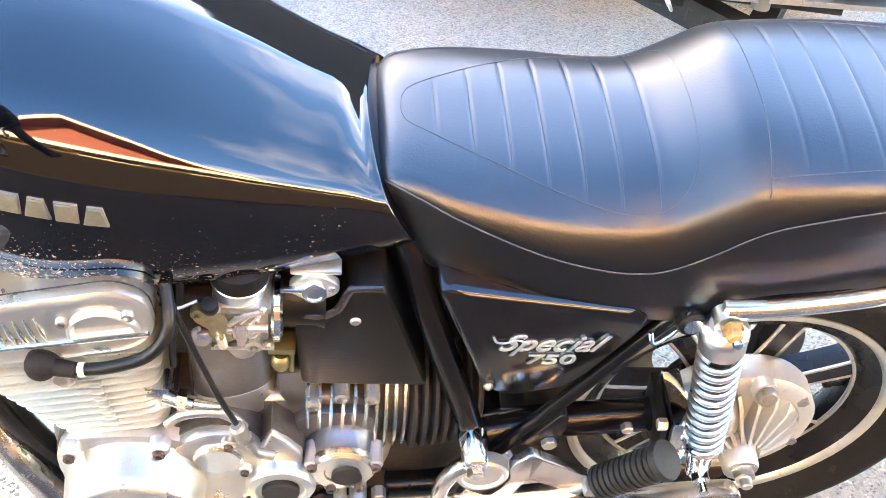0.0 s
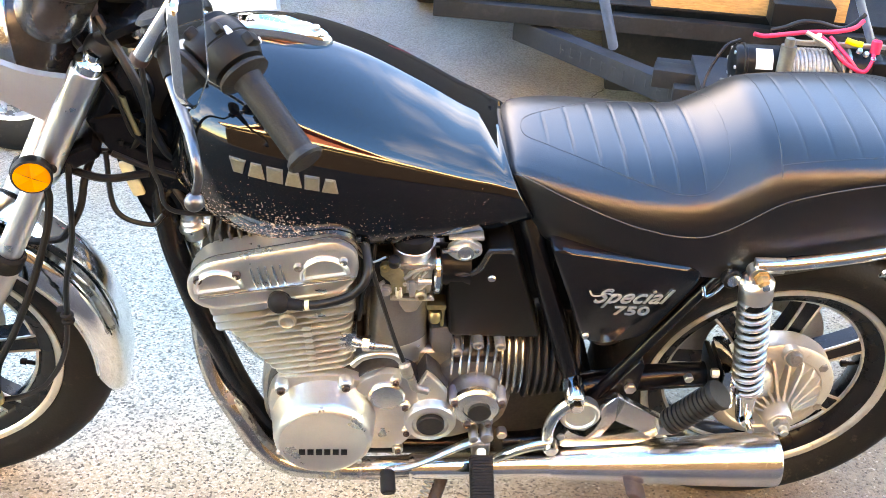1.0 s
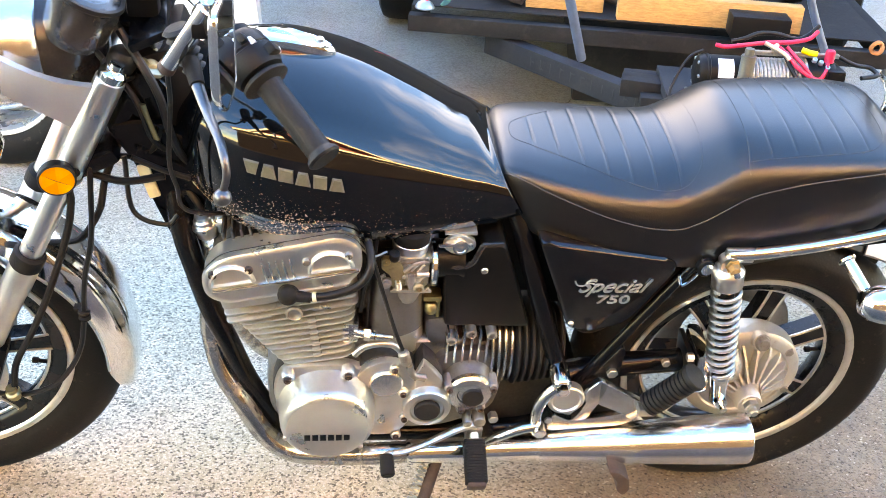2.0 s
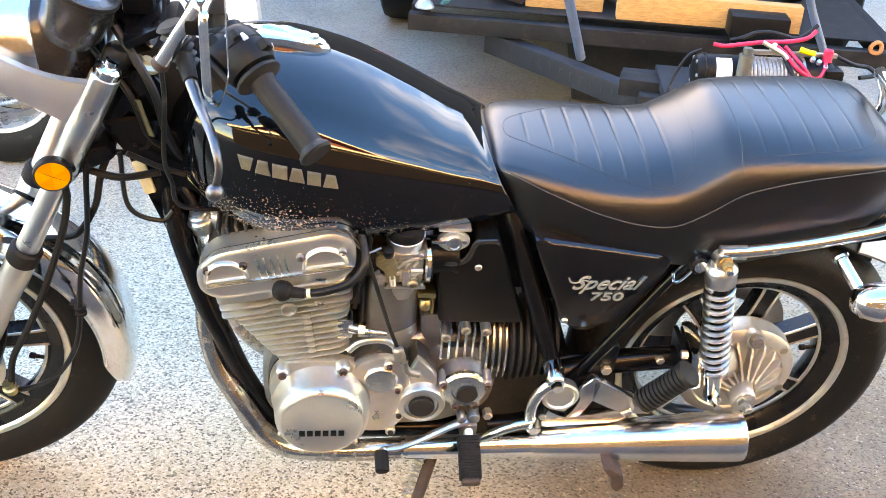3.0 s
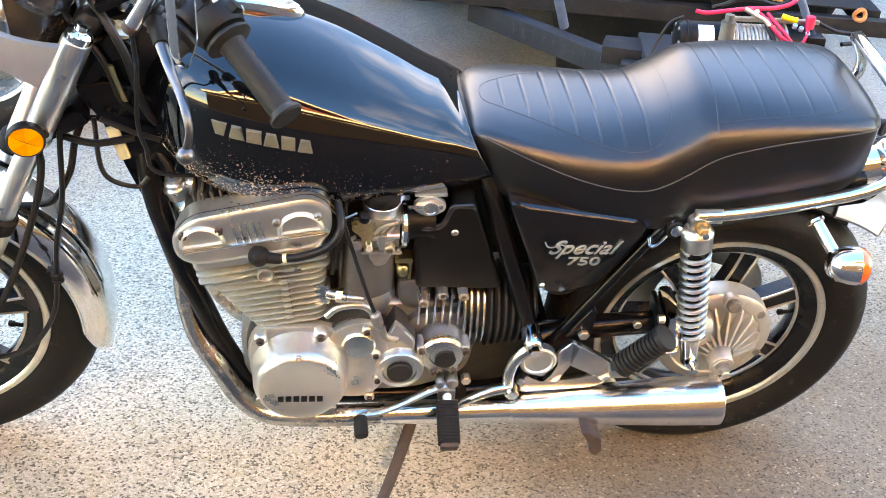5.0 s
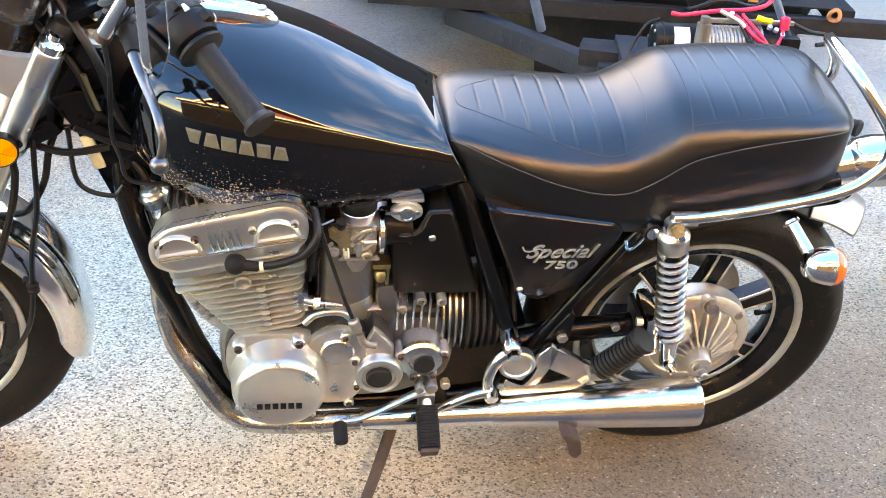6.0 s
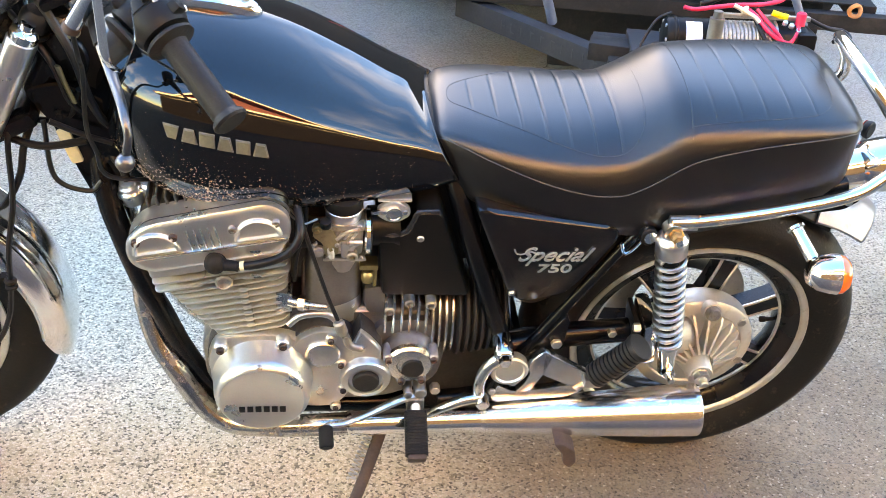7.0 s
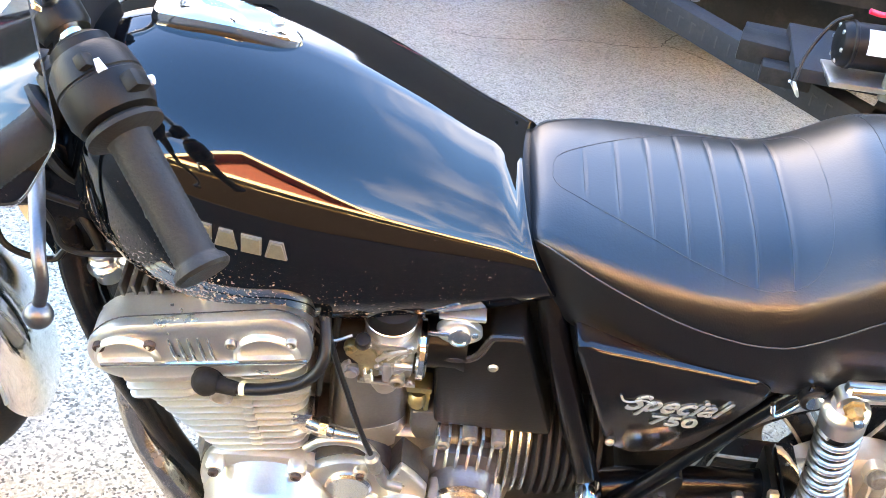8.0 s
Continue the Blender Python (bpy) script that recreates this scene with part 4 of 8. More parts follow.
def build_fender():
    """Chrome front mudguard: an arched band with a rolled edge."""
    bm = B()
    rows = []
    r = FRONT_TYRE + 0.022
    for a in lin(radians(-18), radians(118), 44):
        d = Vector((math.cos(a), 0, math.sin(a)))
        end = min(1.0, (a - radians(-18)) / 0.26)
        w = 0.074 * (0.12 + 0.88 * math.sqrt(max(0.0, 1 - (1 - end) ** 2)))
        row = []
        for s in lin(-1, 1, 13):
            drop = 0.052 * (abs(s) ** 2.6) * (0.3 + 0.7 * end)
            row.append(FRONT + d * (r - drop) + Vector((0, w * math.sin(s * math.pi / 2) if abs(s) < 1 else w * s, 0)))
        inner = [FRONT + (p - FRONT) * 0.988 for p in row]
        rows.append(row + inner[::-1])
    loft(bm, rows)
    fd = steered("front_fender", bm, CHROME, label="chrome front mudguard", smooth=50)
    bm = B()
    for s in (-1, 1):
        tube(bm, [FRONT + Vector((math.cos(a), 0, math.sin(a))) * (r - 0.052) + Vector((0, s * 0.0745, 0)) for a in lin(radians(-3), radians(116), 24)], 0.0022, 6, 2)
    steered("rolled_edge", bm, CHROME_DULL, fd)
    for s in (-1, 1):
        bm = B()
        q = FRONT + Vector((math.cos(radians(62)), 0, math.sin(radians(62)))) * (r - 0.04) + Vector((0, s * 0.072, 0))
        tube(bm, [q, fork_point(0.56, s) + Vector((0.01, -s * 0.02, 0))], 0.007, 8, flat=0.5)
        q2 = FRONT + Vector((math.cos(radians(98)), 0, math.sin(radians(98)))) * (r - 0.05) + Vector((0, s * 0.074, 0))
        tube(bm, [q2, fork_point(0.50, s) + Vector((-0.01, -s * 0.02, 0))], 0.007, 8, flat=0.5)
        steered("stay", bm, CHROME_DULL, fd)


FRONT_TYRE = 0.335
build_fender()


def build_headlight():
    c = Vector((-0.462, 0, 0.950))
    bm = B()
    lathe(bm, [(0.02, 0.085), (0.05, 0.078), (0.074, 0.05), (0.083, 0.02), (0.085, -0.03), (0.085, -0.05)], c, (1, 0, 0.08), 36)
    hl = steered("headlight", bm, DUSTY_BLACK, label="round headlight in a black shell with chrome rim")
    bm = B()
    lathe(bm, [(0.085, 0.0), (0.088, -0.004), (0.093, -0.045), (0.095, -0.075), (0.089, -0.09), (0.081, -0.092)], c, (1, 0, 0.08), 40, ring=True)
    steered("rim", bm, CHROME_SMOKED, hl)
    bm = B()
    lathe(bm, [(0.082, -0.088), (0.068, -0.098), (0.036, -0.106), (0.0, -0.109)], c, (1, 0, 0.08), 36)
    steered("lens", bm, GLASS, hl)
    bm = B()
    lathe(bm, [(0.0, 0.02), (0.045, -0.02), (0.079, -0.080)], c, (1, 0, 0.08), 36)
    steered("reflector_bowl", bm, MIRROR, hl)
    for s in (-1, 1):
        # chrome ear that carries lamp and turn signal
        bm = B()
        a, b = fork_point(0.958, s), fork_point(0.893, s)
        rows = []
        for t in lin(0, 1, 7):
            top = (a + Vector((-0.026, s * 0.030, 0.0))).lerp(Vector((-0.510, s * 0.118, 0.995)), t) + Vector((0, 0, -0.010 * math.sin(math.pi * t)))
            low = (b + Vector((-0.030, s * 0.030, 0.0))).lerp(Vector((-0.515, s * 0.118, 0.940)), t)
            o = Vector((0, s * 0.006, 0))
            rows.append([top + o, low + o, low - o, top - o])
        loft(bm, rows)
        steered("headlight_ear", bm, EAR_SILVER, hl, "satin chrome headlamp bracket", 25)
        bm = B()
        tube(bm, [(-0.53, s * 0.11, 0.955), (-0.545, s * 0.20, 0.945)], 0.013, 14)
        st = steered("signal_stem", bm, CHROME, bike)
        build_signal("front_turn_signal", (-0.548, s * 0.235, 0.940), (-1, 0, 0.02), True)


def build_signal(name, centre, facing, turned, k=1.0):
    """Chrome bullet turn signal with an amber lens."""
    f = Vector(facing).normalized()
    bm = B()
    lathe(bm, [(r * k, h * k) for r, h in ((0.004, -0.050), (0.022, -0.044), (0.034, -0.026), (0.039, -0.004), (0.040, 0.012), (0.037, 0.014))], centre, f, 32)
    if turned:
        bm.transform(STEER)
    sg = part(name, bm, CHROME, bike, "chrome turn signal with amber lens")
    bm = B()
    lathe(bm, [(r * k, h * k) for r, h in ((0.0395, 0.012), (0.038, 0.022), (0.030, 0.032), (0.0, 0.036))], centre, f, 32)
    if turned:
        bm.transform(STEER)
    part("lens", bm, AMBER if turned else AMBER_RED, sg, "amber lens" if turned else "orange-red lens")
    return sg


build_headlight()


def build_instruments():
    for s, r in ((-1, 0.046), (1, 0.046)):
        c = Vector((-0.392, s * 0.062, 1.052))
        up = Vector((0.42, 0, 0.9)).normalized()
        bm = B()
        lathe(bm, [(0.02, -0.075), (r * 0.8, -0.07), (r, -0.05), (r + 0.003, 0.0), (r + 0.003, 0.008), (r - 0.002, 0.010)], c, up, 32)
        g = steered("gauge", bm, DUSTY_BLACK, label="round black instrument with glass front")
        bm = B()
        lathe(bm, [(r - 0.002, 0.006), (r * 0.6, 0.010), (0.0, 0.0115)], c, up, 28)
        steered("glass", bm, GLASS, g)
        bm = B()
        lathe(bm, [(r - 0.004, 0.0015), (0.0, 0.0015)], c, up, 28)
        steered("dial", bm, BLACK_SATIN, g)
        bm = B()
        lathe(bm, [(r + 0.003, 0.004), (r + 0.005, 0.006), (r + 0.003, 0.011), (r - 0.003, 0.011)], c, up, 32, ring=True)
        steered("bezel", bm, BLACK_PLASTIC, g)
    bm = B()
    box(bm, (-0.40, 0, 1.05), (0.07, 0.10, 0.045), 0.012, Matrix.Rotation(radians(-25), 4, "Y"))
    box(bm, (-0.395, 0, 1.01), (0.04, 0.17, 0.012), 0.004, Matrix.Rotation(radians(-25), 4, "Y"))
    steered("instrument_console", bm, DUSTY_BLACK, label="black instrument console")


build_instruments()


def placed(name, bm, material, parent=None, label="", smooth=38.0):
    return part(name, bm, material, parent or bike, label, smooth)


def build_handlebar():
    bm = B()
    for s in (-1, 1):
        tube(bm, [(-0.318, 0, 1.045), (-0.316, s * 0.05, 1.046), (-0.300, s * 0.10, 1.10), (-0.275, s * 0.15, 1.125), (-0.225, s * 0.205, 1.120), (-0.165, s * 0.272, 1.079), (-0.075, s * 0.375, 1.009)], 0.0112, 14, 8)
    bar = placed("handlebar", bm, CHROME, label="chrome pulled-back handlebar")
    for s in (-1, 1):
        bm = B()
        box(bm, (-0.318, s * 0.04, 1.035), (0.045, 0.028, 0.05), 0.006)
        drum(bm, (-0.333, s * 0.04, 1.055), (0.3, 0, 1), 0.005, 0.012)
        drum(bm, (-0.303, s * 0.04, 1.055), (0.3, 0, 1), 0.005, 0.012)
        placed("bar_clamp", bm, BLACK_SATIN, bar)
    for s in (-1, 1):
        a, b = Vector((-0.140, s * 0.300, 1.060)), Vector((-0.066, s * 0.385, 1.002))
        d = (b - a).normalized()
        L = (b - a).length
        bm = B()
        prof = [(0.026, -0.004), (0.031, 0.0), (0.031, 0.004), (0.018, 0.009), (0.0165, 0.016)]
        for i in range(22):
            h = 0.018 + (L - 0.030) * i / 22
            prof += [(0.0170, h), (0.0163, h + 0.0020)]
        prof += [(0.017, L - 0.012), (0.021, L - 0.008), (0.0225, L - 0.003), (0.020, L), (0.0, L)]
        lathe(bm, prof, a, d, 24)
        placed("grip", bm, RUBBER_GREY, bar, "grey-worn rubber handlebar grip")
        # switch housing
        m = Matrix.Translation(a - d * 0.032) @ Vector((0, 0, 1)).rotation_difference(d).to_matrix().to_4x4()
        bm = B()
        lathe(bm, [(0.016, -0.034), (0.026, -0.032), (0.032, -0.024), (0.0345, -0.006), (0.0335, -0.005), (0.0335, -0.0035), (0.0345, -0.0025), (0.0345, 0.016), (0.031, 0.025), (0.020, 0.028)], m.translation, d, 32)
        lathe(bm, [(0.018, -0.045), (0.024, -0.04), (0.024, -0.02)], m.translation, d, 20)
        sw = placed("switch_housing", bm, BLACK_PLASTIC, bar, "black switch housing")
        out = (Vector((0.35, s * 0.2, 0.92)) - d * Vector((0.35, s * 0.2, 0.92)).dot(d)).normalized()
        sd = d.cross(out)
        bm = B()
        tube(bm, [m.translation + out * 0.030 - d * 0.012 + sd * 0.008, m.translation + out * 0.033 - d * 0.002 + sd * 0.008], 0.004, 6)
        tube(bm, [m.translation + out * 0.022 + sd * -0.024 + d * 0.01, m.translation + out * 0.026 + sd * -0.028 + d * 0.012], 0.004, 6)
        pieces("legend_mark", bm, WHITE_STICKER, sw, "white printed mark")
        bm = B()
        box(bm, m.translation + out * 0.032 + d * 0.012 + sd * -0.010, (0.020, 0.016, 0.016), 0.005, m.to_3x3().to_4x4())
        box(bm, m.translation + out * 0.030 - d * 0.014 + sd * 0.016, (0.014, 0.010, 0.012), 0.003, m.to_3x3().to_4x4())
        placed("switch_lever", bm, BLACK_PLASTIC, sw)
        # clutch or brake lever with its pivot clamp and ribbed boot
        e = Vector((-0.205, s * 0.228, 1.105))
        bm = B()
        lathe(bm, [(0.019, -0.02), (0.021, -0.016), (0.021, 0.016), (0.019, 0.02)], e, d, 20)
        box(bm, e + Vector((-0.012, s * 0.006, -0.010)), (0.030, 0.030, 0.022), 0.006)
        placed("lever_clamp", bm, BLACK_SATIN, bar)
        bm = B()
        tube(bm, [(-0.228, s * 0.262, 1.036), (-0.213, s * 0.300, 1.016), (-0.194, s * 0.360, 1.012), (-0.187, s * 0.385, 1.003), (-0.184, s * 0.396, 0.985), (-0.189, s * 0.400, 0.962)], [0.0085, 0.007, 0.006, 0.0054, 0.005, 0.005], 10, 6, flat=0.75)
        ball(bm, (-0.190, s * 0.401, 0.955), 0.0115)
        placed("hand_lever", bm, LEVER_DARK, bar, "dull alloy hand lever with ball end")
        bm = B()
        prof = []
        for i in range(6):
            prof += [(0.0155 - 0.0007 * i, 0.011 * i), (0.0205 - 0.0008 * i, 0.011 * i + 0.0045), (0.0155 - 0.0007 * i, 0.011 * i + 0.009)]
        lathe(bm, prof, (-0.255, s * 0.203, 1.078), (0.018, s * 0.004, -0.050), 18)
        placed("lever_boot", bm, RUBBER_GREY, bar, "ribbed rubber boot")
        bm = B()
        tube(bm, [(-0.240, s * 0.208, 1.034), (-0.233, s * 0.240, 1.038), (-0.225, s * 0.270, 1.032)], [0.0125, 0.0115, 0.0095], 12)
        placed("lever_sleeve", bm, RUBBER, bar)
        bm = B()
        lathe(bm, [(0.010, 0), (0.0108, 0.003), (0.0108, 0.098), (0.009, 0.100)], (-0.266, s * 0.236, 1.037), (0.042, 0, 0.067), 18)
        placed("cable_adjuster", bm, CHROME, bar, "bright metal cable adjuster tube")
        bm = B()
        lathe(bm, [(0.0075, -0.008), (0.0118, -0.004), (0.0118, 0.004), (0.010, 0.006)], (-0.266, s * 0.236, 1.037), (0.042, 0, 0.067), 14)
        placed("adjuster_end", bm, RUST, bar)
    # left-hand mirror
    for s in (-1,):
        bm = B()
        tube(bm, [(-0.208, s * 0.222, 1.115), (-0.228, s * 0.25, 1.20), (-0.232, s * 0.31, 1.27), (-0.192, s * 0.385, 1.235)], 0.0055, 12)
        drum(bm, (-0.207, s * 0.225, 1.105), (-0.05, s * 0.4, 0.9), 0.011, 0.035)
        placed("mirror_stem", bm, CHROME, bar, "chrome mirror stem")
        ring = outline([(0.055 * s, -0.042), (0.012 * s, -0.080), (-0.052 * s, -0.078), (-0.050 * s, 0.058), (0.055 * s, 0.062)], 0.016, 4)
        m = Matrix.Translation((-0.180, s * 0.400, 1.162)) @ Matrix.Rotation(radians(s * 6), 4, "Z")
        bm = B()
        loft(bm, [[m @ Vector((o, x * k, z * k)) for x, z in ring] for o, k in ((-0.008, 0.80), (-0.006, 0.95), (-0.002, 1.0), (0.003, 1.0), (0.0045, 0.97), (0.003, 0.94))])
        mi = placed("mirror_shell", bm, CHROME, bar, "chrome mirror shell")
        bm = B()
        bm.faces.new([bm.verts.new(m @ Vector((0.0036, x * 0.945, z * 0.945))) for x, z in ring])
        placed("mirror_glass", bm, MIRROR, mi)


build_handlebar()


def build_cables():
    """Control cables, wiring and brake hoses round the headstock."""
    def run(name, pts, r, mt=CABLE, label=""):
        bm = B()
        tube(bm, pts, r, 8, 8)
        return part(name, bm, mt, bike, label)
    run("clutch_cable", [(-0.266, -0.236, 1.037), (-0.268, -0.215, 0.98), (-0.276, -0.17, 0.93), (-0.284, -0.16, 0.84), (-0.278, -0.15, 0.79), (-0.262, -0.14, 0.735), (-0.15, -0.10, 0.705), (-0.04, -0.13, 0.728), (0.000, -0.17, 0.714), (0.025, -0.188, 0.640), (0.052, -0.198, 0.550), (0.072, -0.20, 0.490)], 0.0036, label="black clutch cable")
    run("wiring_loom", [(-0.35, -0.07, 1.00), (-0.30, -0.115, 0.93), (-0.283, -0.115, 0.85), (-0.262, -0.09, 0.79), (-0.20, -0.06, 0.76)], 0.0065)
    run("wiring_loom", [(-0.40, -0.05, 0.97), (-0.335, -0.10, 0.91), (-0.312, -0.105, 0.84), (-0.285, -0.07, 0.79)], 0.005)
    run("brake_hose", [(-0.40, -0.08, 0.83), (-0.436, -0.118, 0.770), (-0.440, -0.12, 0.735), (-0.453, -0.12, 0.676), (-0.490, -0.125, 0.572), (-0.528, -0.13, 0.485), (-0.567, -0.13, 0.407), (-0.580, -0.13, 0.345)], 0.0058, RUBBER, "black rubber brake hose")
    run("brake_hose", [(-0.36, -0.07, 0.83), (-0.388, -0.10, 0.770), (-0.400, -0.115, 0.72), (-0.430, -0.10, 0.66), (-0.46, -0.07, 0.62), (-0.52, -0.05, 0.60)], 0.0055, RUBBER, "black rubber brake hose")
    run("speedometer_cable", [(-0.40, -0.02, 0.98), (-0.405, -0.09, 0.84), (-0.408, -0.12, 0.770), (-0.418, -0.12, 0.67), (-0.438, -0.125, 0.58), (-0.448, -0.125, 0.50), (-0.458, -0.13, 0.445), (-0.480, -0.13, 0.395), (-0.515, -0.13, 0.352), (-0.572, -0.125, 0.325), (-0.64, -0.115, 0.325)], 0.0046, label="black speedometer cable")
    bm = B()
    for dz in (0.0, 0.012):
        lathe(bm, [(0.008, 0), (0.010, 0.002), (0.010, 0.006), (0.008, 0.008)], (-0.446, -0.125, 0.512 - dz), (0, 0.1, 1), 12)
    box(bm, (-0.456, -0.11, 0.510), (0.018, 0.016, 0.012), 0.003)
    part("cable_grommet", bm, RUBBER, bike)
    run("throttle_cable", [(-0.26, 0.25, 1.14), (-0.32, 0.10, 1.02), (-0.285, 0.04, 0.92), (-0.25, 0.0, 0.80)], 0.004)
    run("horn_wire", [(-0.36, -0.09, 0.80), (-0.35, -0.12, 0.72), (-0.305, -0.115, 0.69), (-0.285, -0.11, 0.705)], 0.004)
    # hose joint and brass banjo by the caliper
    bm = B()
    lathe(bm, [(0.006, -0.012), (0.010, -0.010), (0.010, -0.002), (0.013, 0.0), (0.013, 0.006), (0.009, 0.008), (0.009, 0.018)], (-0.582, -0.132, 0.335), (-0.1, -0.2, 0.9), 10)
    part("banjo_fitting", bm, BRASS, bike, "brass hose fitting")
    # brake calipers behind the legs
    for s in (-1, 1):
        bm = B()
        box(bm, (-0.635, s * 0.098, 0.40), (0.070, 0.060, 0.105), 0.016, Matrix.Rotation(radians(20), 4, "Y"))
        drum(bm, (-0.635, s * 0.10, 0.40), (0, s, 0), 0.030, 0.040, 0.006)
        bm.transform(STEER)
        part("brake_caliper", bm, BLACK_SATIN, bike, "black brake caliper")


build_cables()


def build_headstock():
    bm = B()
    tube(bm, [(-0.262, 0, 0.775), (-0.330, 0, 0.985)], 0.036, 18)
    box(bm, (-0.285, 0, 0.895), (0.075, 0.150, 0.150), 0.015, Matrix.Rotation(radians(-18), 4, "Y"))
    part("headstock", bm, RUBBER, bike, "black headstock with coil cover")
    for s in (-1, 1):
        bm = B()
        lathe(bm, [(0.020, -0.02), (0.036, -0.006), (0.038, 0.0), (0.036, 0.006), (0.012, 0.010), (0.0, 0.011)], (-0.318, s * 0.088, 0.905), (-0.2, s, 0.1), 28)
        part("horn", bm, BLACK_FRAME, bike, "round black horn")
        bm = B()
        tube(bm, [(-0.322, s * 0.110, 0.904), (-0.317, s * 0.112, 0.882), (-0.307, s * 0.112, 0.846)], 0.008, 8, flat=0.35)
        part("loom_clip", bm, BRASS, bike)
    bm = B()
    tube(bm, [(-0.41, -0.10, 0.775), (-0.36, -0.11, 0.768), (-0.30, -0.105, 0.775)], 0.006, 8)
    tube(bm, [(-0.42, -0.06, 0.80), (-0.37, -0.075, 0.79), (-0.32, -0.09, 0.81), (-0.30, -0.10, 0.86)], 0.005, 8)
    tube(bm, [(-0.345, -0.115, 0.815), (-0.300, -0.112, 0.790), (-0.262, -0.11, 0.775)], 0.0045, 8)
    part("wiring_loom", bm, CABLE, bike)


build_headstock()


def build_yoke_fittings():
    up = Vector((0.42, 0, 0.9)).normalized()
    for s in (-1, 1):
        bm = B()
        lathe(bm, [(0.020, -0.020), (0.022, -0.004), (0.021, 0.006), (0.015, 0.013), (0.0, 0.016)], mirrored_at((-0.346, -0.085, 0.964), s), up, 24)
        lathe(bm, [(0.024, -0.024), (0.026, -0.020), (0.024, -0.016)], mirrored_at((-0.346, -0.085, 0.964), s), up, 24)
        part("yoke_bung", bm, BLACK_PLASTIC, bike, "black domed rubber bung")
        bm = B()
        lathe(bm, [(0.012, -0.003), (0.020, -0.003), (0.021, 0.0), (0.020, 0.003), (0.010, 0.005), (0.008, 0.010), (0.0, 0.010)], mirrored_at((-0.309, -0.085, 0.949), s), up, 24)
        part("washer", bm, OLIVE_STEEL, bike, "yellowed plated washer")
        bm = B()
        for p in ((-0.298, -0.060, 0.979), (-0.293, -0.060, 0.990)):
            lathe(bm, [(0.010, -0.012), (0.011, 0.0), (0.010, 0.004), (0.006, 0.005), (0.005, 0.002), (0.0, 0.002)], mirrored_at(p, s), up, 16)
        pieces("clamp_bolt", bm, CHROME, bike)
    bm = B()
    lathe(bm, [(0.014, -0.030), (0.015, -0.004), (0.0165, 0.002), (0.015, 0.005), (0.012, 0.005), (0.011, 0.0), (0.0, -0.001)], (-0.334, -0.030, 0.956), up, 28)
    part("ignition_switch", bm, BLACK_PLASTIC, bike, "black round ignition switch")
    bm = B()
    tube(bm, [(-0.323, -0.070, 0.927), (-0.369, -0.070, 0.845)], 0.022, 16)
    part("steering_stem", bm, BLACK_FRAME, bike, "black painted tube beside the fork")


def mirrored_at(p, s):
    return Vector((p[0], -s * p[1], p[2]))


OLIVE_STEEL = surface("yellowed_plating", (0.42, 0.39, 0.28), 0.36, 0.7, 0.15, 60, 400, 0.08, 0.1)
build_yoke_fittings()


# ---- frame
def build_frame():
    for s in (-1, 1):
        bm = B()
        tube(bm, [(-0.300, s * 0.045, 0.80), (-0.283, s * 0.100, 0.682), (-0.262, s * 0.125, 0.608), (-0.241, s * 0.125, 0.518), (-0.218, s * 0.125, 0.451), (-0.187, s * 0.125, 0.356), (-0.140, s * 0.125, 0.255), (-0.105, s * 0.12, 0.220), (-0.05, s * 0.12, 0.215), (0.30, s * 0.125, 0.225), (0.365, s * 0.14, 0.30), (0.370, s * 0.145, 0.375)], 0.0185, 16, 8)
        fr = part("frame_cradle", bm, BLACK_FRAME, bike, "black painted frame tube")
        bm = B()
        plate(bm, outline([(-0.385, 0.858), (-0.350, 0.800), (-0.318, 0.700), (-0.280, 0.590), (-0.246, 0.57), (-0.256, 0.66), (-0.238, 0.74), (-0.230, 0.82), (-0.330, 0.868)], 0.012), s * 0.050, s * 0.094, 0.010)
        part("headstock_gusset", bm, BLACK_FRAME, bike, "black pressed frame gusset")
        bm = B()
        tube(bm, [(0.225, s * 0.050, 0.750), (0.244, s * 0.092, 0.72), (0.275, s * 0.135, 0.63), (0.330, s * 0.152, 0.47), (0.358, s * 0.158, 0.385)], 0.0165, 16, 8)
        part("frame_upright", bm, BLACK_FRAME, bike, "black painted frame tube")
        bm = B()
        tube(bm, [(0.560, s * 0.150, 0.655), (0.530, s * 0.155, 0.625), (0.440, s * 0.160, 0.470), (0.385, s * 0.160, 0.372)], 0.0095, 14, 8)
        part("frame_stay", bm, BLACK_FRAME, bike, "black painted frame stay")
        bm = B()
        tube(bm, [(0.24, s * 0.075, 0.712), (0.40, s * 0.125, 0.690), (0.58, s * 0.145, 0.680), (0.72, s * 0.14, 0.692), (0.88, s * 0.12, 0.722)], 0.0135, 12, 8)
        part("subframe_rail", bm, BLACK_FRAME, bike)
    bm = B()
    tube(bm, [(-0.30, 0, 0.84), (-0.05, 0, 0.80), (0.22, 0, 0.74)], 0.03, 14)
    part("backbone", bm, BLACK_FRAME, bike)
    bm = B()
    plate(bm, outline([(-0.343, 0.786), (-0.325, 0.790), (-0.310, 0.732), (-0.327, 0.727)], 0.003), -0.094, -0.0985, 0.001)
    part("label_plate", bm, CREAM_TAG, bike, "cream paper label on the frame")
    # pivot cover
    bm = B()
    lathe(bm, [(0.033, 0.0), (0.033, 0.016), (0.030, 0.019), (0.026, 0.019), (0.024, 0.016), (0.0, 0.017)], (0.364, -0.180, 0.370), (0, -1, 0), 32)
    part("pivot_cap", bm, ALLOY, bike, "alloy swingarm pivot cap")


build_frame()


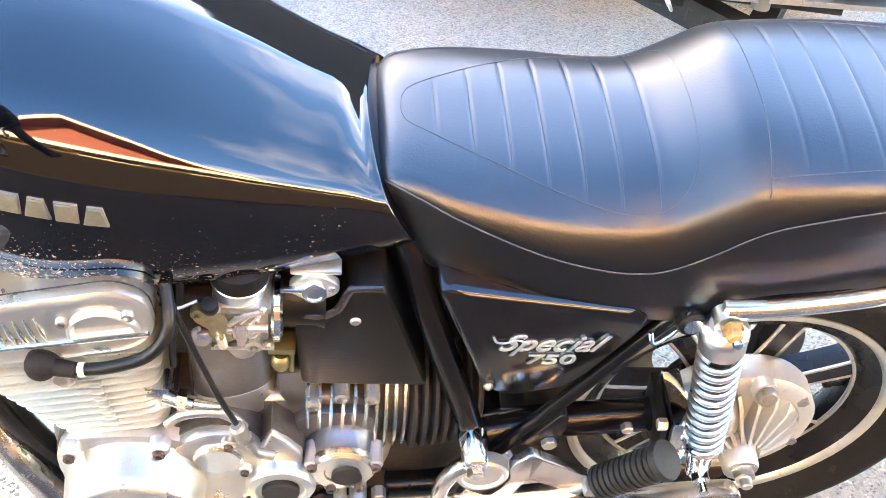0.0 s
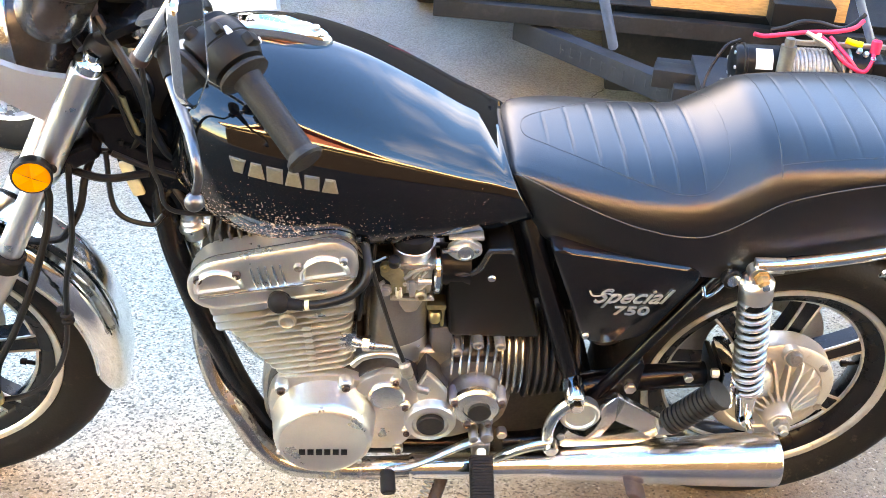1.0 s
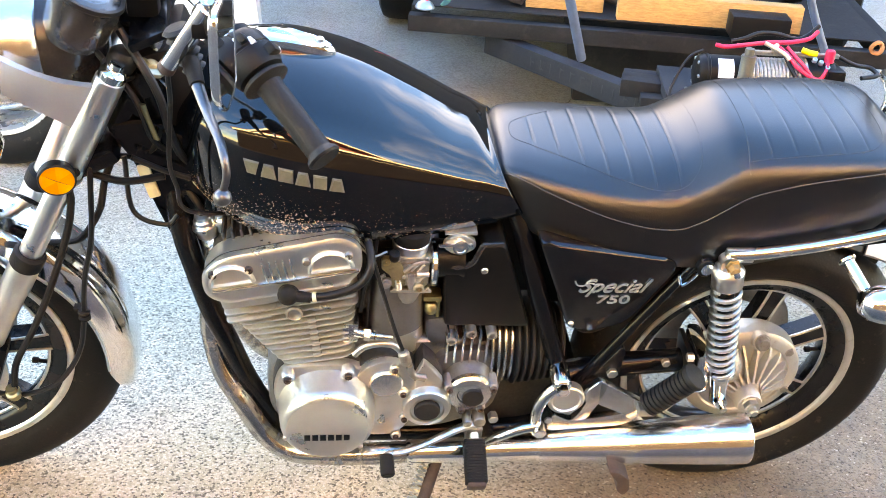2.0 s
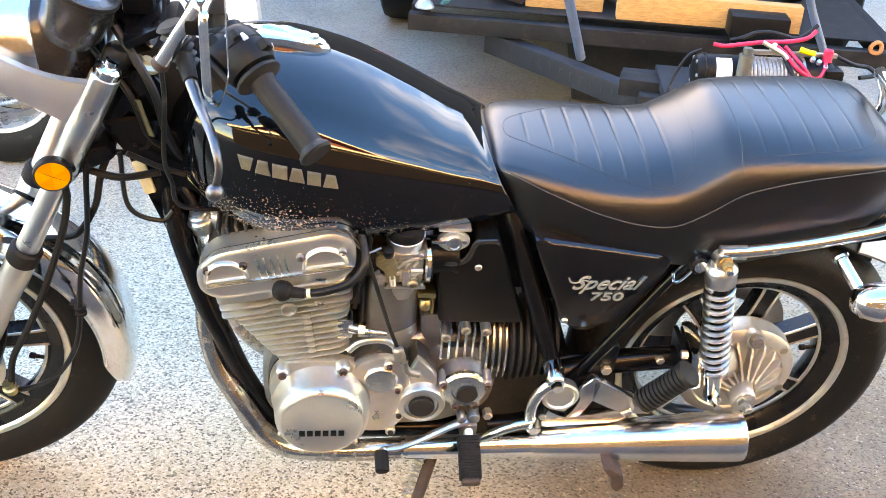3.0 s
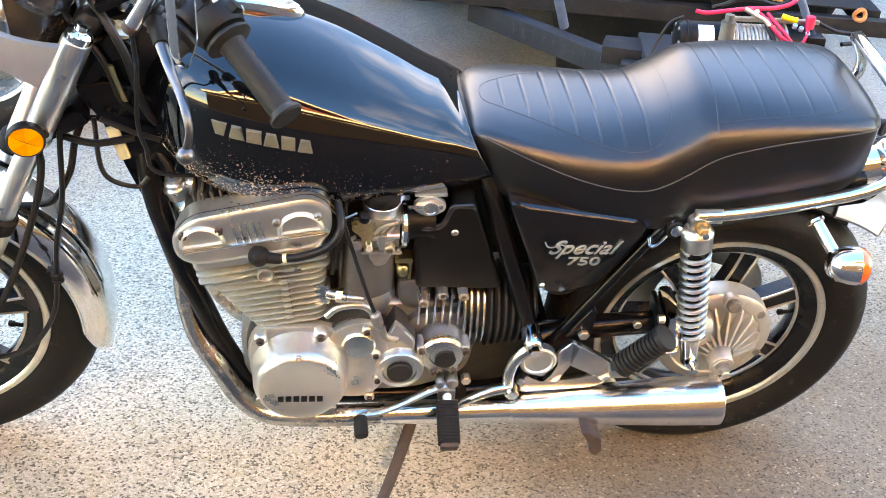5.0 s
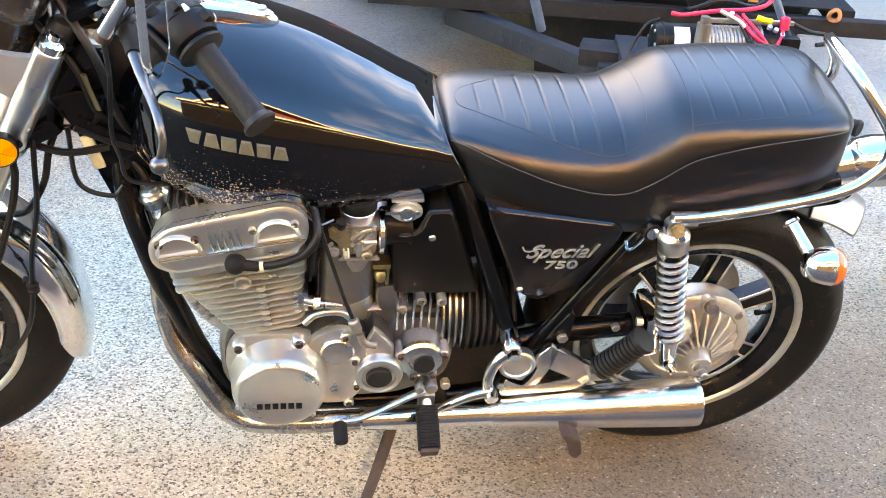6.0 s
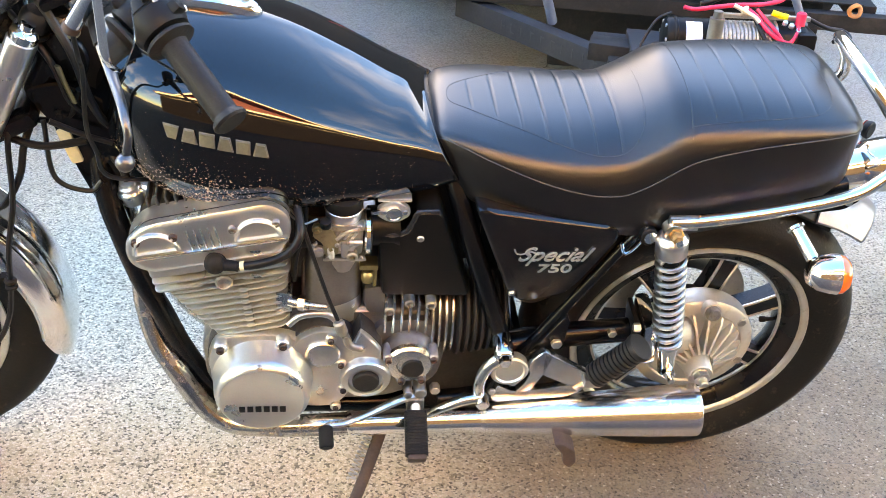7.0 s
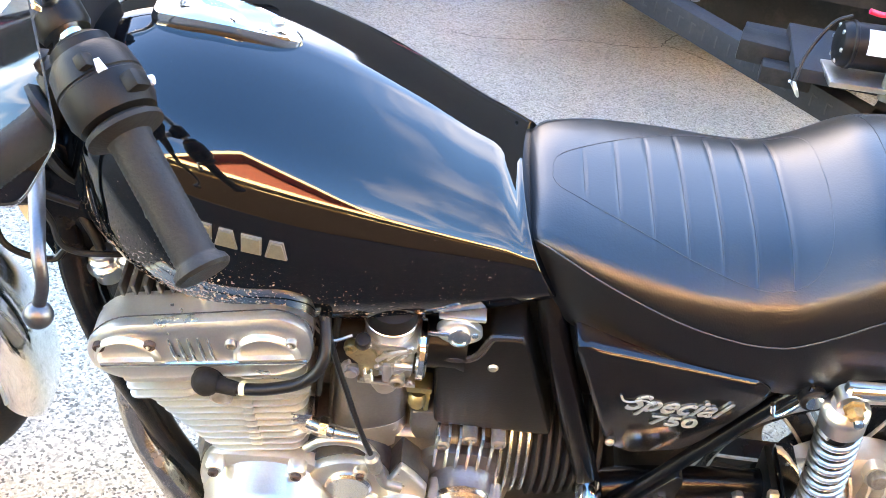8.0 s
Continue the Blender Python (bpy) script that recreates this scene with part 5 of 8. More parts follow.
# ---- engine
ENG = Matrix.Translation((-0.069, 0, 0.445)) @ Matrix.Rotation(radians(-11.0), 4, "Y")


def eng(u, y, v):
    return ENG @ Vector((u, y, v))


def slab(bm, u0, u1, y0, y1, v0, v1, r=0.02, slot=0, edge=0.002):
    """A level slab with rounded plan corners, in the cylinders' tilted frame."""
    ring = outline([(u0, y0), (u1, y0), (u1, y1), (u0, y1)], r, 4)
    cu, cy = (u0 + u1) / 2, (y0 + y1) / 2
    rows = []
    for v, k in ((v0, edge), (v0 + edge * 0.5, 0), (v1 - edge * 0.5, 0), (v1, edge)):
        rows.append([eng(cu + (u - cu) * (1 - k / abs(u1 - cu)), cy + (y - cy) * (1 - k / abs(y1 - cy)), v) for u, y in ring])
    loft(bm, rows, slot=slot)


def swollen(ring, d):
    """The same outline, larger by about d all round."""
    cx, cz = sum(p[0] for p in ring) / len(ring), sum(p[1] for p in ring) / len(ring)
    out = []
    for x, z in ring:
        r = math.hypot(x - cx, z - cz)
        out.append((cx + (x - cx) * (r + d) / r, cz + (z - cz) * (r + d) / r))
    return out


def build_engine():
    # cylinder block and its fins
    bm = B()
    # core darker than its fins: shade between them is put into the colour
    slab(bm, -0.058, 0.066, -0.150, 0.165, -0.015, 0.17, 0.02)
    block = part("cylinder_block", bm, ENGINE_SHADE_GREASE, bike, "finned alloy cylinder block")
    for i in range(11):
        v = 0.014 + 0.0128 * i
        t = i / 10
        bm = B()
        front = -0.058 - 0.058 * min(1.0, t * 1.1) ** 0.95
        back = 0.066 + 0.016 * min(1.0, 1.4 * t)
        slab(bm, front, back, -0.186, 0.186, v, v + 0.0040, 0.024, edge=0.0016)
        part("fin", bm, ALLOY, block, "cast alloy cooling fin")
    # bosses down the middle of the flank
    bm = B()
    for i in range(7):
        box(bm, eng(0.006 + 0.0008 * i, -0.182, 0.030 + 0.0128 * i), (0.014, 0.010, 0.009), 0.003, ENG.to_3x3().to_4x4())
    pieces("fin_damper", bm, ALLOY, block)
    # head: short fins in front, exhaust side
    bm = B()
    slab(bm, -0.104, 0.086, -0.180, 0.180, 0.152, 0.206, 0.02)
    head = part("cylinder_head", bm, ALLOY, bike, "cast alloy cylinder head")
    for i in range(3):
        bm = B()
        slab(bm, -0.122, -0.044 + 0.006 * i, -0.190, 0.186, 0.128 + 0.0155 * i, 0.1325 + 0.0155 * i + (0.016 if i == 2 else 0), 0.012, edge=0.002)
        part("head_fin", bm, ALLOY, head)
        bm = B()
        slab(bm, 0.012, 0.090, -0.188, 0.186, 0.128 + 0.0155 * i, 0.1325 + 0.0155 * i, 0.012, edge=0.0015)
        part("head_fin", bm, ALLOY, head)
    bm = B()
    lathe(bm, [(0.014, 0), (0.014, 0.004), (0.0105, 0.006), (0.0085, 0.004), (0.0, 0.002)], eng(-0.013, -0.188, 0.132), (0, -1, 0), 18)
    part("boss", bm, ALLOY_DARK, head)
    # cam cover
    ring = outline([(-0.134, 0.204), (-0.108, 0.184), (0.080, 0.188), (0.108, 0.212), (0.112, 0.258), (0.086, 0.280), (-0.098, 0.272), (-0.134, 0.242)], 0.020, 4)

    def cam_ring(y, grow):
        cu, cv = -0.010, 0.236
        return [eng(cu + (u - cu) * (1 + grow / 0.12), y, cv + (v - cv) * (1 + grow / 0.045)) for u, v in ring]
    bm = B()
    loft(bm, [cam_ring(y, g) for y, g in ((-0.152, -0.004), (-0.155, 0.0), (-0.190, 0.0), (-0.194, 0.002), (-0.203, 0.001), (-0.2062, -0.003), (-0.2072, -0.008), (-0.2072, -0.02))])
    cover = part("cam_cover", bm, ALLOY, bike, "cast alloy cam cover")
    bm = B()
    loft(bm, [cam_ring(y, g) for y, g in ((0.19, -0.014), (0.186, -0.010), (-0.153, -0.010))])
    part("cover_top", bm, ENGINE_SHADE_GREASE, cover, "dark top of the cam cover")
    bm = B()
    for u, v, r, h in ((-0.128, 0.268, 0.017, 0.030), (-0.100, 0.274, 0.012, 0.022)):
        lathe(bm, [(r, 0.0), (r, h), (r * 0.8, h + 0.003), (r * 0.8, h + 0.008), (r * 0.5, h + 0.010)], eng(u, -0.105, v - 0.02), ENG.to_3x3() @ Vector((0, 0, 1)), 20)
        lathe(bm, [(r * 1.25, 0.0), (r * 1.25, 0.006)], eng(u, -0.105, v - 0.004), ENG.to_3x3() @ Vector((0, 0, 1)), 20)
    pieces("tachometer_drive", bm, CHROME_DULL, cover, "bright round fitting")
    bm = B()
    tube(bm, [eng(-0.128, -0.105, 0.283), eng(-0.130, -0.100, 0.305), eng(-0.150, -0.08, 0.34)], 0.006, 10)
    part("drive_cable", bm, CABLE, cover)
    bm = B()
    loft(bm, [cam_ring(y, g) for y, g in ((-0.1895, 0.0016), (-0.1905, 0.0016))])
    part("gasket", bm, ENGINE_SHADE_GREASE, cover)
    for u0 in (-0.089, 0.063):
        bm = B()
        arc = [(u0 + 0.036 * math.cos(a), 0.226 + 0.036 * math.sin(a)) for a in lin(0, math.pi, 14)]
        cu, cv = u0, 0.24
        loft(bm, [[eng(cu + (u - cu) * q, y, cv + (v - cv) * q) for u, v in arc] for y, q in ((-0.2, 1.0), (-0.211, 1.0), (-0.214, 0.93), (-0.215, 0.86), (-0.2095, 0.76))])
        part("cam_boss", bm, ALLOY, cover, "raised half-round cam end")
        bm = B()
        for uu in (u0 - 0.034, u0 + 0.030):
            bolt(bm, eng(uu if abs(uu) < 0.12 else uu * 0.93, -0.2065, 0.2485), ENG.to_3x3() @ Vector((0, -1, 0)), 0.0065, 0.007)
        pieces("bolt", bm, ALLOY_DARK if u0 > 0 else RUST, cover)
    for i in range(5):
        bm = B()
        tube(bm, [eng(-0.036 + 0.0105 * i, -0.2065, 0.214), eng(-0.037 + 0.0105 * i, -0.209, 0.236), eng(-0.038 + 0.0105 * i, -0.2065, 0.256)], [0.0012, 0.0024, 0.0012], 8, 3)
        part("rib", bm, ALLOY_POLISHED, cover)
    bm = B()
    tube(bm, [eng(u, -0.209, 0.2165) for u in lin(-0.122, 0.104, 6)], 0.0026, 8, 2)
    part("ledge", bm, ALLOY_POLISHED, cover)
    # top of the cam cover: fins that show under the tank
    bm = B()
    for i in range(12):
        slab(bm, -0.095 + 0.014 * i, -0.091 + 0.014 * i, -0.16, 0.16, 0.272, 0.288, 0.001, edge=0.001)
    pieces("top_fin", bm, ENGINE_SHADE_GREASE, cover)
    # dark box added in the gap behind the block, standing in for its shade
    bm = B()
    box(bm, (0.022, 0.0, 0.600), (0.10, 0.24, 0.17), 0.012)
    part('gap_shade_block', bm, ENGINE_SHADE_GREASE, bike)
    # spark plug cap and lead
    bm = B()
    lathe(bm, [(0.017, 0), (0.019, 0.004), (0.018, 0.018), (0.012, 0.024), (0.009, 0.03)], eng(-0.012, -0.188, 0.192), (0.25, -1, 0.05), 20)
    ball(bm, eng(-0.010, -0.216, 0.194), 0.0165)
    tube(bm, [eng(-0.008, -0.216, 0.193), eng(0.024, -0.222, 0.187)], [0.010, 0.0080], 12)
    part("plug_cap", bm, RUBBER, bike, "black rubber spark plug cap")
    bm = B()
    tube(bm, [eng(0.018, -0.221, 0.187), eng(0.056, -0.222, 0.186), eng(0.098, -0.218, 0.194), eng(0.122, -0.204, 0.216), eng(0.122, -0.165, 0.244), eng(0.108, -0.10, 0.285)], 0.0068, 10, 8)
    part("plug_lead", bm, CABLE, bike, "black ignition lead")
    bm = B()
    tube(bm, [eng(0.027, -0.2215, 0.1868), eng(0.033, -0.2220, 0.1868)], 0.0078, 10)
    part("lead_collar", bm, CREAM_TAG, bike)
    # crankcase
    bm = B()
    ring = outline([(-0.155, 0.40), (-0.130, 0.445), (-0.010, 0.455), (0.105, 0.475), (0.230, 0.47), (0.260, 0.40), (0.250, 0.30), (0.16, 0.255), (-0.10, 0.245), (-0.15, 0.30)], 0.03, 4)
    plate(bm, ring, 0.17, -0.150, 0.012)
    # recessed body coloured darker, as shade behind the raised covers
    case = part("crankcase", bm, ALLOY_DARK, bike, "cast alloy crankcase")
    # generator cover: drum with a flat face
    bm = B()
    lathe(bm, [(0.086, 0.0), (0.086, 0.045), (0.083, 0.050), (0.079, 0.090), (0.076, 0.100), (0.071, 0.106), (0.068, 0.107), (0.066, 0.1055), (0.0, 0.1045)], (-0.052, -0.142, 0.364), (0, -1, 0), 64)
    gen = part("generator_cover", bm, ALLOY, bike, "polished round alloy engine side cover")
    bm = B()
    for i in range(6):
        x = -0.052 - 0.033 + 0.0132 * i
        plate(bm, [(x - 0.0049, 0.3475), (x + 0.0049, 0.3475), (x + 0.0049, 0.3345), (x - 0.0049, 0.3345)], -0.246, -0.2485, 0.0005)
    pieces("cast_mark", bm, BLACK_SATIN, gen, "black bar marks across the cover")
    bm = B()
    for a in (92, 200, 320):
        bolt(bm, Vector((-0.052 + 0.0735 * math.cos(radians(a)), -0.243, 0.364 + 0.0735 * math.sin(radians(a)))), (0, -1, 0), 0.005, 0.005)
    pieces("bolt", bm, STEEL, gen)
    bm = B()
    ring = outline([(-0.145, 0.395), (-0.125, 0.452), (-0.02, 0.458), (0.03, 0.43), (0.04, 0.36), (0.03, 0.30), (-0.12, 0.30)], 0.03, 4)
    plate(bm, ring, -0.172, -0.192, 0.008)
    joint = B()
    plate(joint, swollen(ring, 0.0022), -0.14, -0.1725, 0.001)
    hou = part("generator_housing", bm, ALLOY, bike, "cast alloy generator housing")
    part("gasket", joint, ENGINE_SHADE_GREASE, hou)
    bm = B()
    for x, z in ((-0.118, 0.440), (-0.018, 0.448)):
        lathe(bm, [(0.012, 0), (0.012, 0.014), (0.009, 0.018)], (x, -0.19, z), (0, -1, 0), 16)
    pieces("lug", bm, ALLOY, hou)
    bm = B()
    for x, z in ((-0.118, 0.440), (-0.018, 0.448)):
        bolt(bm, (x, -0.2075, z), (0, -1, 0), 0.0065, 0.006)
    pieces("bolt", bm, RUST, hou)
    # pick-up cover behind it
    bm = B()
    ring = outline([(-0.015, 0.385), (0.0, 0.448), (0.045, 0.472), (0.088, 0.455), (0.102, 0.41), (0.098, 0.33), (0.07, 0.285), (0.01, 0.285)], 0.022, 4)
    plate(bm, ring, -0.182, -0.197, 0.009)
    pk = part("clutch_cover", bm, ALLOY, bike, "cast alloy clutch release cover")
    bm = B()
    plate(bm, swollen(ring, 0.0022), -0.13, -0.1825, 0.001)
    part("gasket", bm, ENGINE_SHADE_GREASE, pk)
    bm = B()
    lathe(bm, [(0.029, 0), (0.029, 0.006), (0.026, 0.009), (0.0, 0.0095)], (0.046, -0.195, 0.420), (0, -1, 0), 32)
    part("round_boss", bm, ALLOY_POLISHED, pk)
    bm = B()
    for x, z in ((0.059, 0.455), (0.076, 0.398), (0.081, 0.336), (0.069, 0.292)):
        lathe(bm, [(0.009, 0), (0.009, 0.010), (0.007, 0.012)], (x, -0.192, z), (0, -1, 0), 14)
    pieces("lug", bm, ALLOY, pk)
    bm = B()
    for x, z in ((0.059, 0.455), (0.076, 0.398), (0.081, 0.336), (0.069, 0.292)):
        bolt(bm, (x, -0.2035, z), (0, -1, 0), 0.005, 0.005)
    pieces("bolt", bm, RUST, pk)
    # small round cover with a dark plug
    bm = B()
    lathe(bm, [(0.042, -0.03), (0.042, 0.022), (0.039, 0.027), (0.030, 0.029), (0.028, 0.025), (0.0, 0.025)], (0.118, -0.185, 0.368), (0, -1, 0), 36)
    sc = part("shaft_cover", bm, ALLOY, bike, "round alloy cover with a dark plug")
    bm = B()
    lathe(bm, [(0.0225, 0.022), (0.0225, 0.031), (0.020, 0.033), (0.0, 0.033)], (0.118, -0.185, 0.368), (0, -1, 0), 28)
    part("plug", bm, RUBBER_GREY, sc)
    # gear case with vertical fins
    bm = B()
    ring = outline([(0.120, 0.40), (0.130, 0.440), (0.152, 0.462), (0.215, 0.462), (0.235, 0.44), (0.235, 0.37), (0.205, 0.335), (0.14, 0.335)], 0.02, 4)
    plate(bm, ring, -0.10, -0.165, 0.010)
    gc = part("gear_case", bm, GUNMETAL, bike, "grey middle gear case")
    bm = B()
    lathe(bm, [(0.044, -0.065), (0.044, -0.020), (0.040, -0.012), (0.0375, 0.002), (0.0375, 0.006)], (0.190, -0.188, 0.396), (0, -1, 0.0), 36)
    ec = part("end_cover", bm, GUNMETAL, gc, "grey round gear cover")
    bm = B()
    lathe(bm, [(0.040, 0.004), (0.0405, 0.006), (0.0405, 0.013), (0.036, 0.0175), (0.022, 0.018), (0.020, 0.016), (0.0, 0.016)], (0.190, -0.188, 0.396), (0, -1, 0.0), 40)
    part("end_plate", bm, ALLOY_POLISHED, ec, "bright machined end plate")
    bm = B()
    lathe(bm, [(0.0185, 0.010), (0.0185, 0.019), (0.0, 0.0195)], (0.196, -0.188, 0.388), (0, -1, 0), 24)
    part("plug", bm, RUBBER_GREY, gc)
    bm = B()
    for a in (20, 160, 250, 300):
        p = Vector((0.192 + 0.040 * math.cos(radians(a)), -0.192, 0.396 + 0.040 * math.sin(radians(a))))
        lathe(bm, [(0.009, -0.02), (0.009, 0.010), (0.007, 0.012)], p, (0, -1, 0), 14)
    pieces("lug", bm, ALLOY_GREY, gc)
    bm = B()
    for a in (20, 160, 250, 300):
        p = Vector((0.192 + 0.040 * math.cos(radians(a)), -0.2035, 0.396 + 0.040 * math.sin(radians(a))))
        bolt(bm, p, (0, -1, 0), 0.006, 0.006)
    pieces("bolt", bm, RUST, gc)
    bm = B()
    for x, z in ((0.154, 0.491), (0.186, 0.508), (0.221, 0.505)):
        lathe(bm, [(0.009, -0.03), (0.009, 0.004), (0.006, 0.006), (0.006, 0.002), (0.0, 0.002)], (x, -0.170, z), (0, -1, 0), 16)
    pieces('fin_boss', bm, ALLOY_DARK, gc)
    for i in range(6):
        bm = B()
        x = 0.148 + 0.0135 * i
        plate(bm, outline([(x - 0.002, 0.44), (x + 0.002, 0.44), (x + 0.002, 0.510), (x - 0.002, 0.510)], 0.0015, 2), -0.05, -0.172, 0.001)
        part("case_fin", bm, ALLOY_POLISHED, gc)
    for i in range(4):
        x = 0.226 + 0.0115 * i
        r = 0.082 - 0.0020 * i
        bm = B()
        lathe(bm, [(0.05, 0.0), (r - 0.002, 0.0), (r, 0.0015), (r, 0.0035), (r - 0.002, 0.005), (0.05, 0.005)], (x, -0.095, 0.425), (1, 0, 0), 40)
        part("drum_fin", bm, ALLOY_POLISHED, gc, "cast alloy cooling fin")
    bm = B()
    # drum coloured dark for the shade between the drum fins
    drum(bm, (0.20, -0.095, 0.425), (1, 0, 0), 0.062, 0.10, 0.004, 36)
    part("drum", bm, ENGINE_SHADE_GREASE, gc)
    # rubber boot over the drive shaft
    bm = B()
    prof = []
    for i in range(7):
        r = 0.080 - 0.0018 * i
        prof += [(r - 0.010, 0.013 * i), (r, 0.013 * i + 0.004), (r, 0.013 * i + 0.008), (r - 0.010, 0.013 * i + 0.0125)]
    lathe(bm, prof, (0.269, -0.093, 0.422), (1, 0, 0), 40)
    part("shaft_boot", bm, RUBBER_GREY, bike, "ribbed grey rubber drive shaft boot")
    # oil line union and cable arm on the flank
    bm = B()
    box(bm, (-0.016, -0.168, 0.520), (0.026, 0.03, 0.040), 0.004)
    tube(bm, [(-0.008, -0.18, 0.523), (0.024, -0.19, 0.522)], 0.009, 12)
    hexagon(bm, (0.006, -0.184, 0.5225), (1, -0.15, 0), 0.0125, 0.012)
    tube(bm, [(0.024, -0.19, 0.522), (0.052, -0.192, 0.520)], [0.007, 0.0045], 10)
    part("oil_union", bm, ALLOY_POLISHED, bike, "alloy pipe union")
    bm = B()
    tube(bm, [(0.082, -0.205, 0.468), (0.090, -0.205, 0.446), (0.110, -0.205, 0.438)], 0.0065, 10)
    lathe(bm, [(0.006, -0.016), (0.0095, -0.010), (0.0095, 0.012), (0.006, 0.016)], (0.074, -0.203, 0.484), (-0.3, 0, 1), 12)
    part("clutch_arm", bm, ALLOY_DARK, bike)
    bm = B()
    ring = outline([(0.077, 0.433), (0.086, 0.439), (0.094, 0.431), (0.107, 0.467), (0.126, 0.447), (0.143, 0.422), (0.144, 0.389), (0.080, 0.389)], 0.004, 3)
    plate(bm, ring, -0.185, -0.196, 0.006)
    sh = part("arm_shield", bm, ALLOY, bike, "cast alloy cover flange")
    bm = B()
    plate(bm, swollen(ring, 0.0018), -0.12, -0.1855, 0.001)
    part("gasket", bm, ENGINE_SHADE_GREASE, sh)
    # upper case between carburettors and gear case: a tall round-backed casting
    bm = B()
    ring = outline([(0.010, 0.40), (0.010, 0.560), (0.030, 0.588), (0.098, 0.588), (0.108, 0.50), (0.104, 0.40)], 0.012, 4)
    plate(bm, ring, 0.12, -0.125, 0.010)
    sections = []
    for z, k in ((0.440, 0.86), (0.446, 0.97), (0.454, 1.0), (0.500, 1.0), (0.575, 0.98), (0.600, 0.94)):
        sections.append([Vector((0.062 + 0.046 * k * math.cos(a), -0.122 - 0.034 * k * max(0.0, math.sin(a)) ** 0.6, z)) for a in lin(0, math.pi, 18)])
    loft(bm, sections)
    up = part("upper_case", bm, GUNMETAL, bike, "gunmetal cast upper crankcase")
    bm = B()
    sections = []
    for z, k in ((0.436, 0.90), (0.440, 1.02), (0.462, 1.03), (0.480, 1.02), (0.486, 0.99)):
        sections.append([Vector((0.062 + 0.046 * k * math.cos(a), -0.122 - 0.035 * k * max(0.0, math.sin(a)) ** 0.6, z + 0.014 * math.cos(a))) for a in lin(0, math.pi, 18)])
    loft(bm, sections)
    part("case_foot", bm, ALLOY, up, "bright alloy foot of the casting")
    bm = B()
    ring = outline([(0.112, 0.486), (0.112, 0.520), (0.140, 0.524), (0.162, 0.512), (0.160, 0.452), (0.124, 0.452)], 0.006, 4)
    plate(bm, ring, 0.10, -0.150, 0.008)
    part("case_block", bm, GUNMETAL, up)
    bm = B()
    bolt(bm, (0.070, -0.139, 0.535), (0, -1, 0), 0.006, 0.006)
    tube(bm, [(-0.009, -0.186, 0.476), (0.007, -0.186, 0.493), (0.028, -0.186, 0.500), (0.050, -0.186, 0.499), (0.065, -0.186, 0.488), (0.076, -0.186, 0.469)], 0.0062, 10)
    part("pipe_clip", bm, STEEL, up)


build_engine()


def build_sump():
    bm = B()
    ring = outline([(0.10, 0.36), (0.36, 0.36), (0.37, 0.27), (0.33, 0.215), (-0.06, 0.205), (-0.10, 0.26)], 0.02, 4)
    plate(bm, ring, 0.12, -0.105, 0.010)
    part("oil_sump", bm, ENGINE_SHADE_GREASE, bike, "oily dark sump")
    bm = B()
    box(bm, (0.33, 0.0, 0.40), (0.06, 0.20, 0.10), 0.01)
    part("pivot_block", bm, BLACK_SATIN, bike)


build_sump()


CARB_METAL = surface("carburettor_metal", (0.40, 0.375, 0.31), 0.36, 0.85, 0.15, 30, 300, 0.08, 0.1, dirt=(0.16, 0.13, 0.09), dirt_amount=0.35)


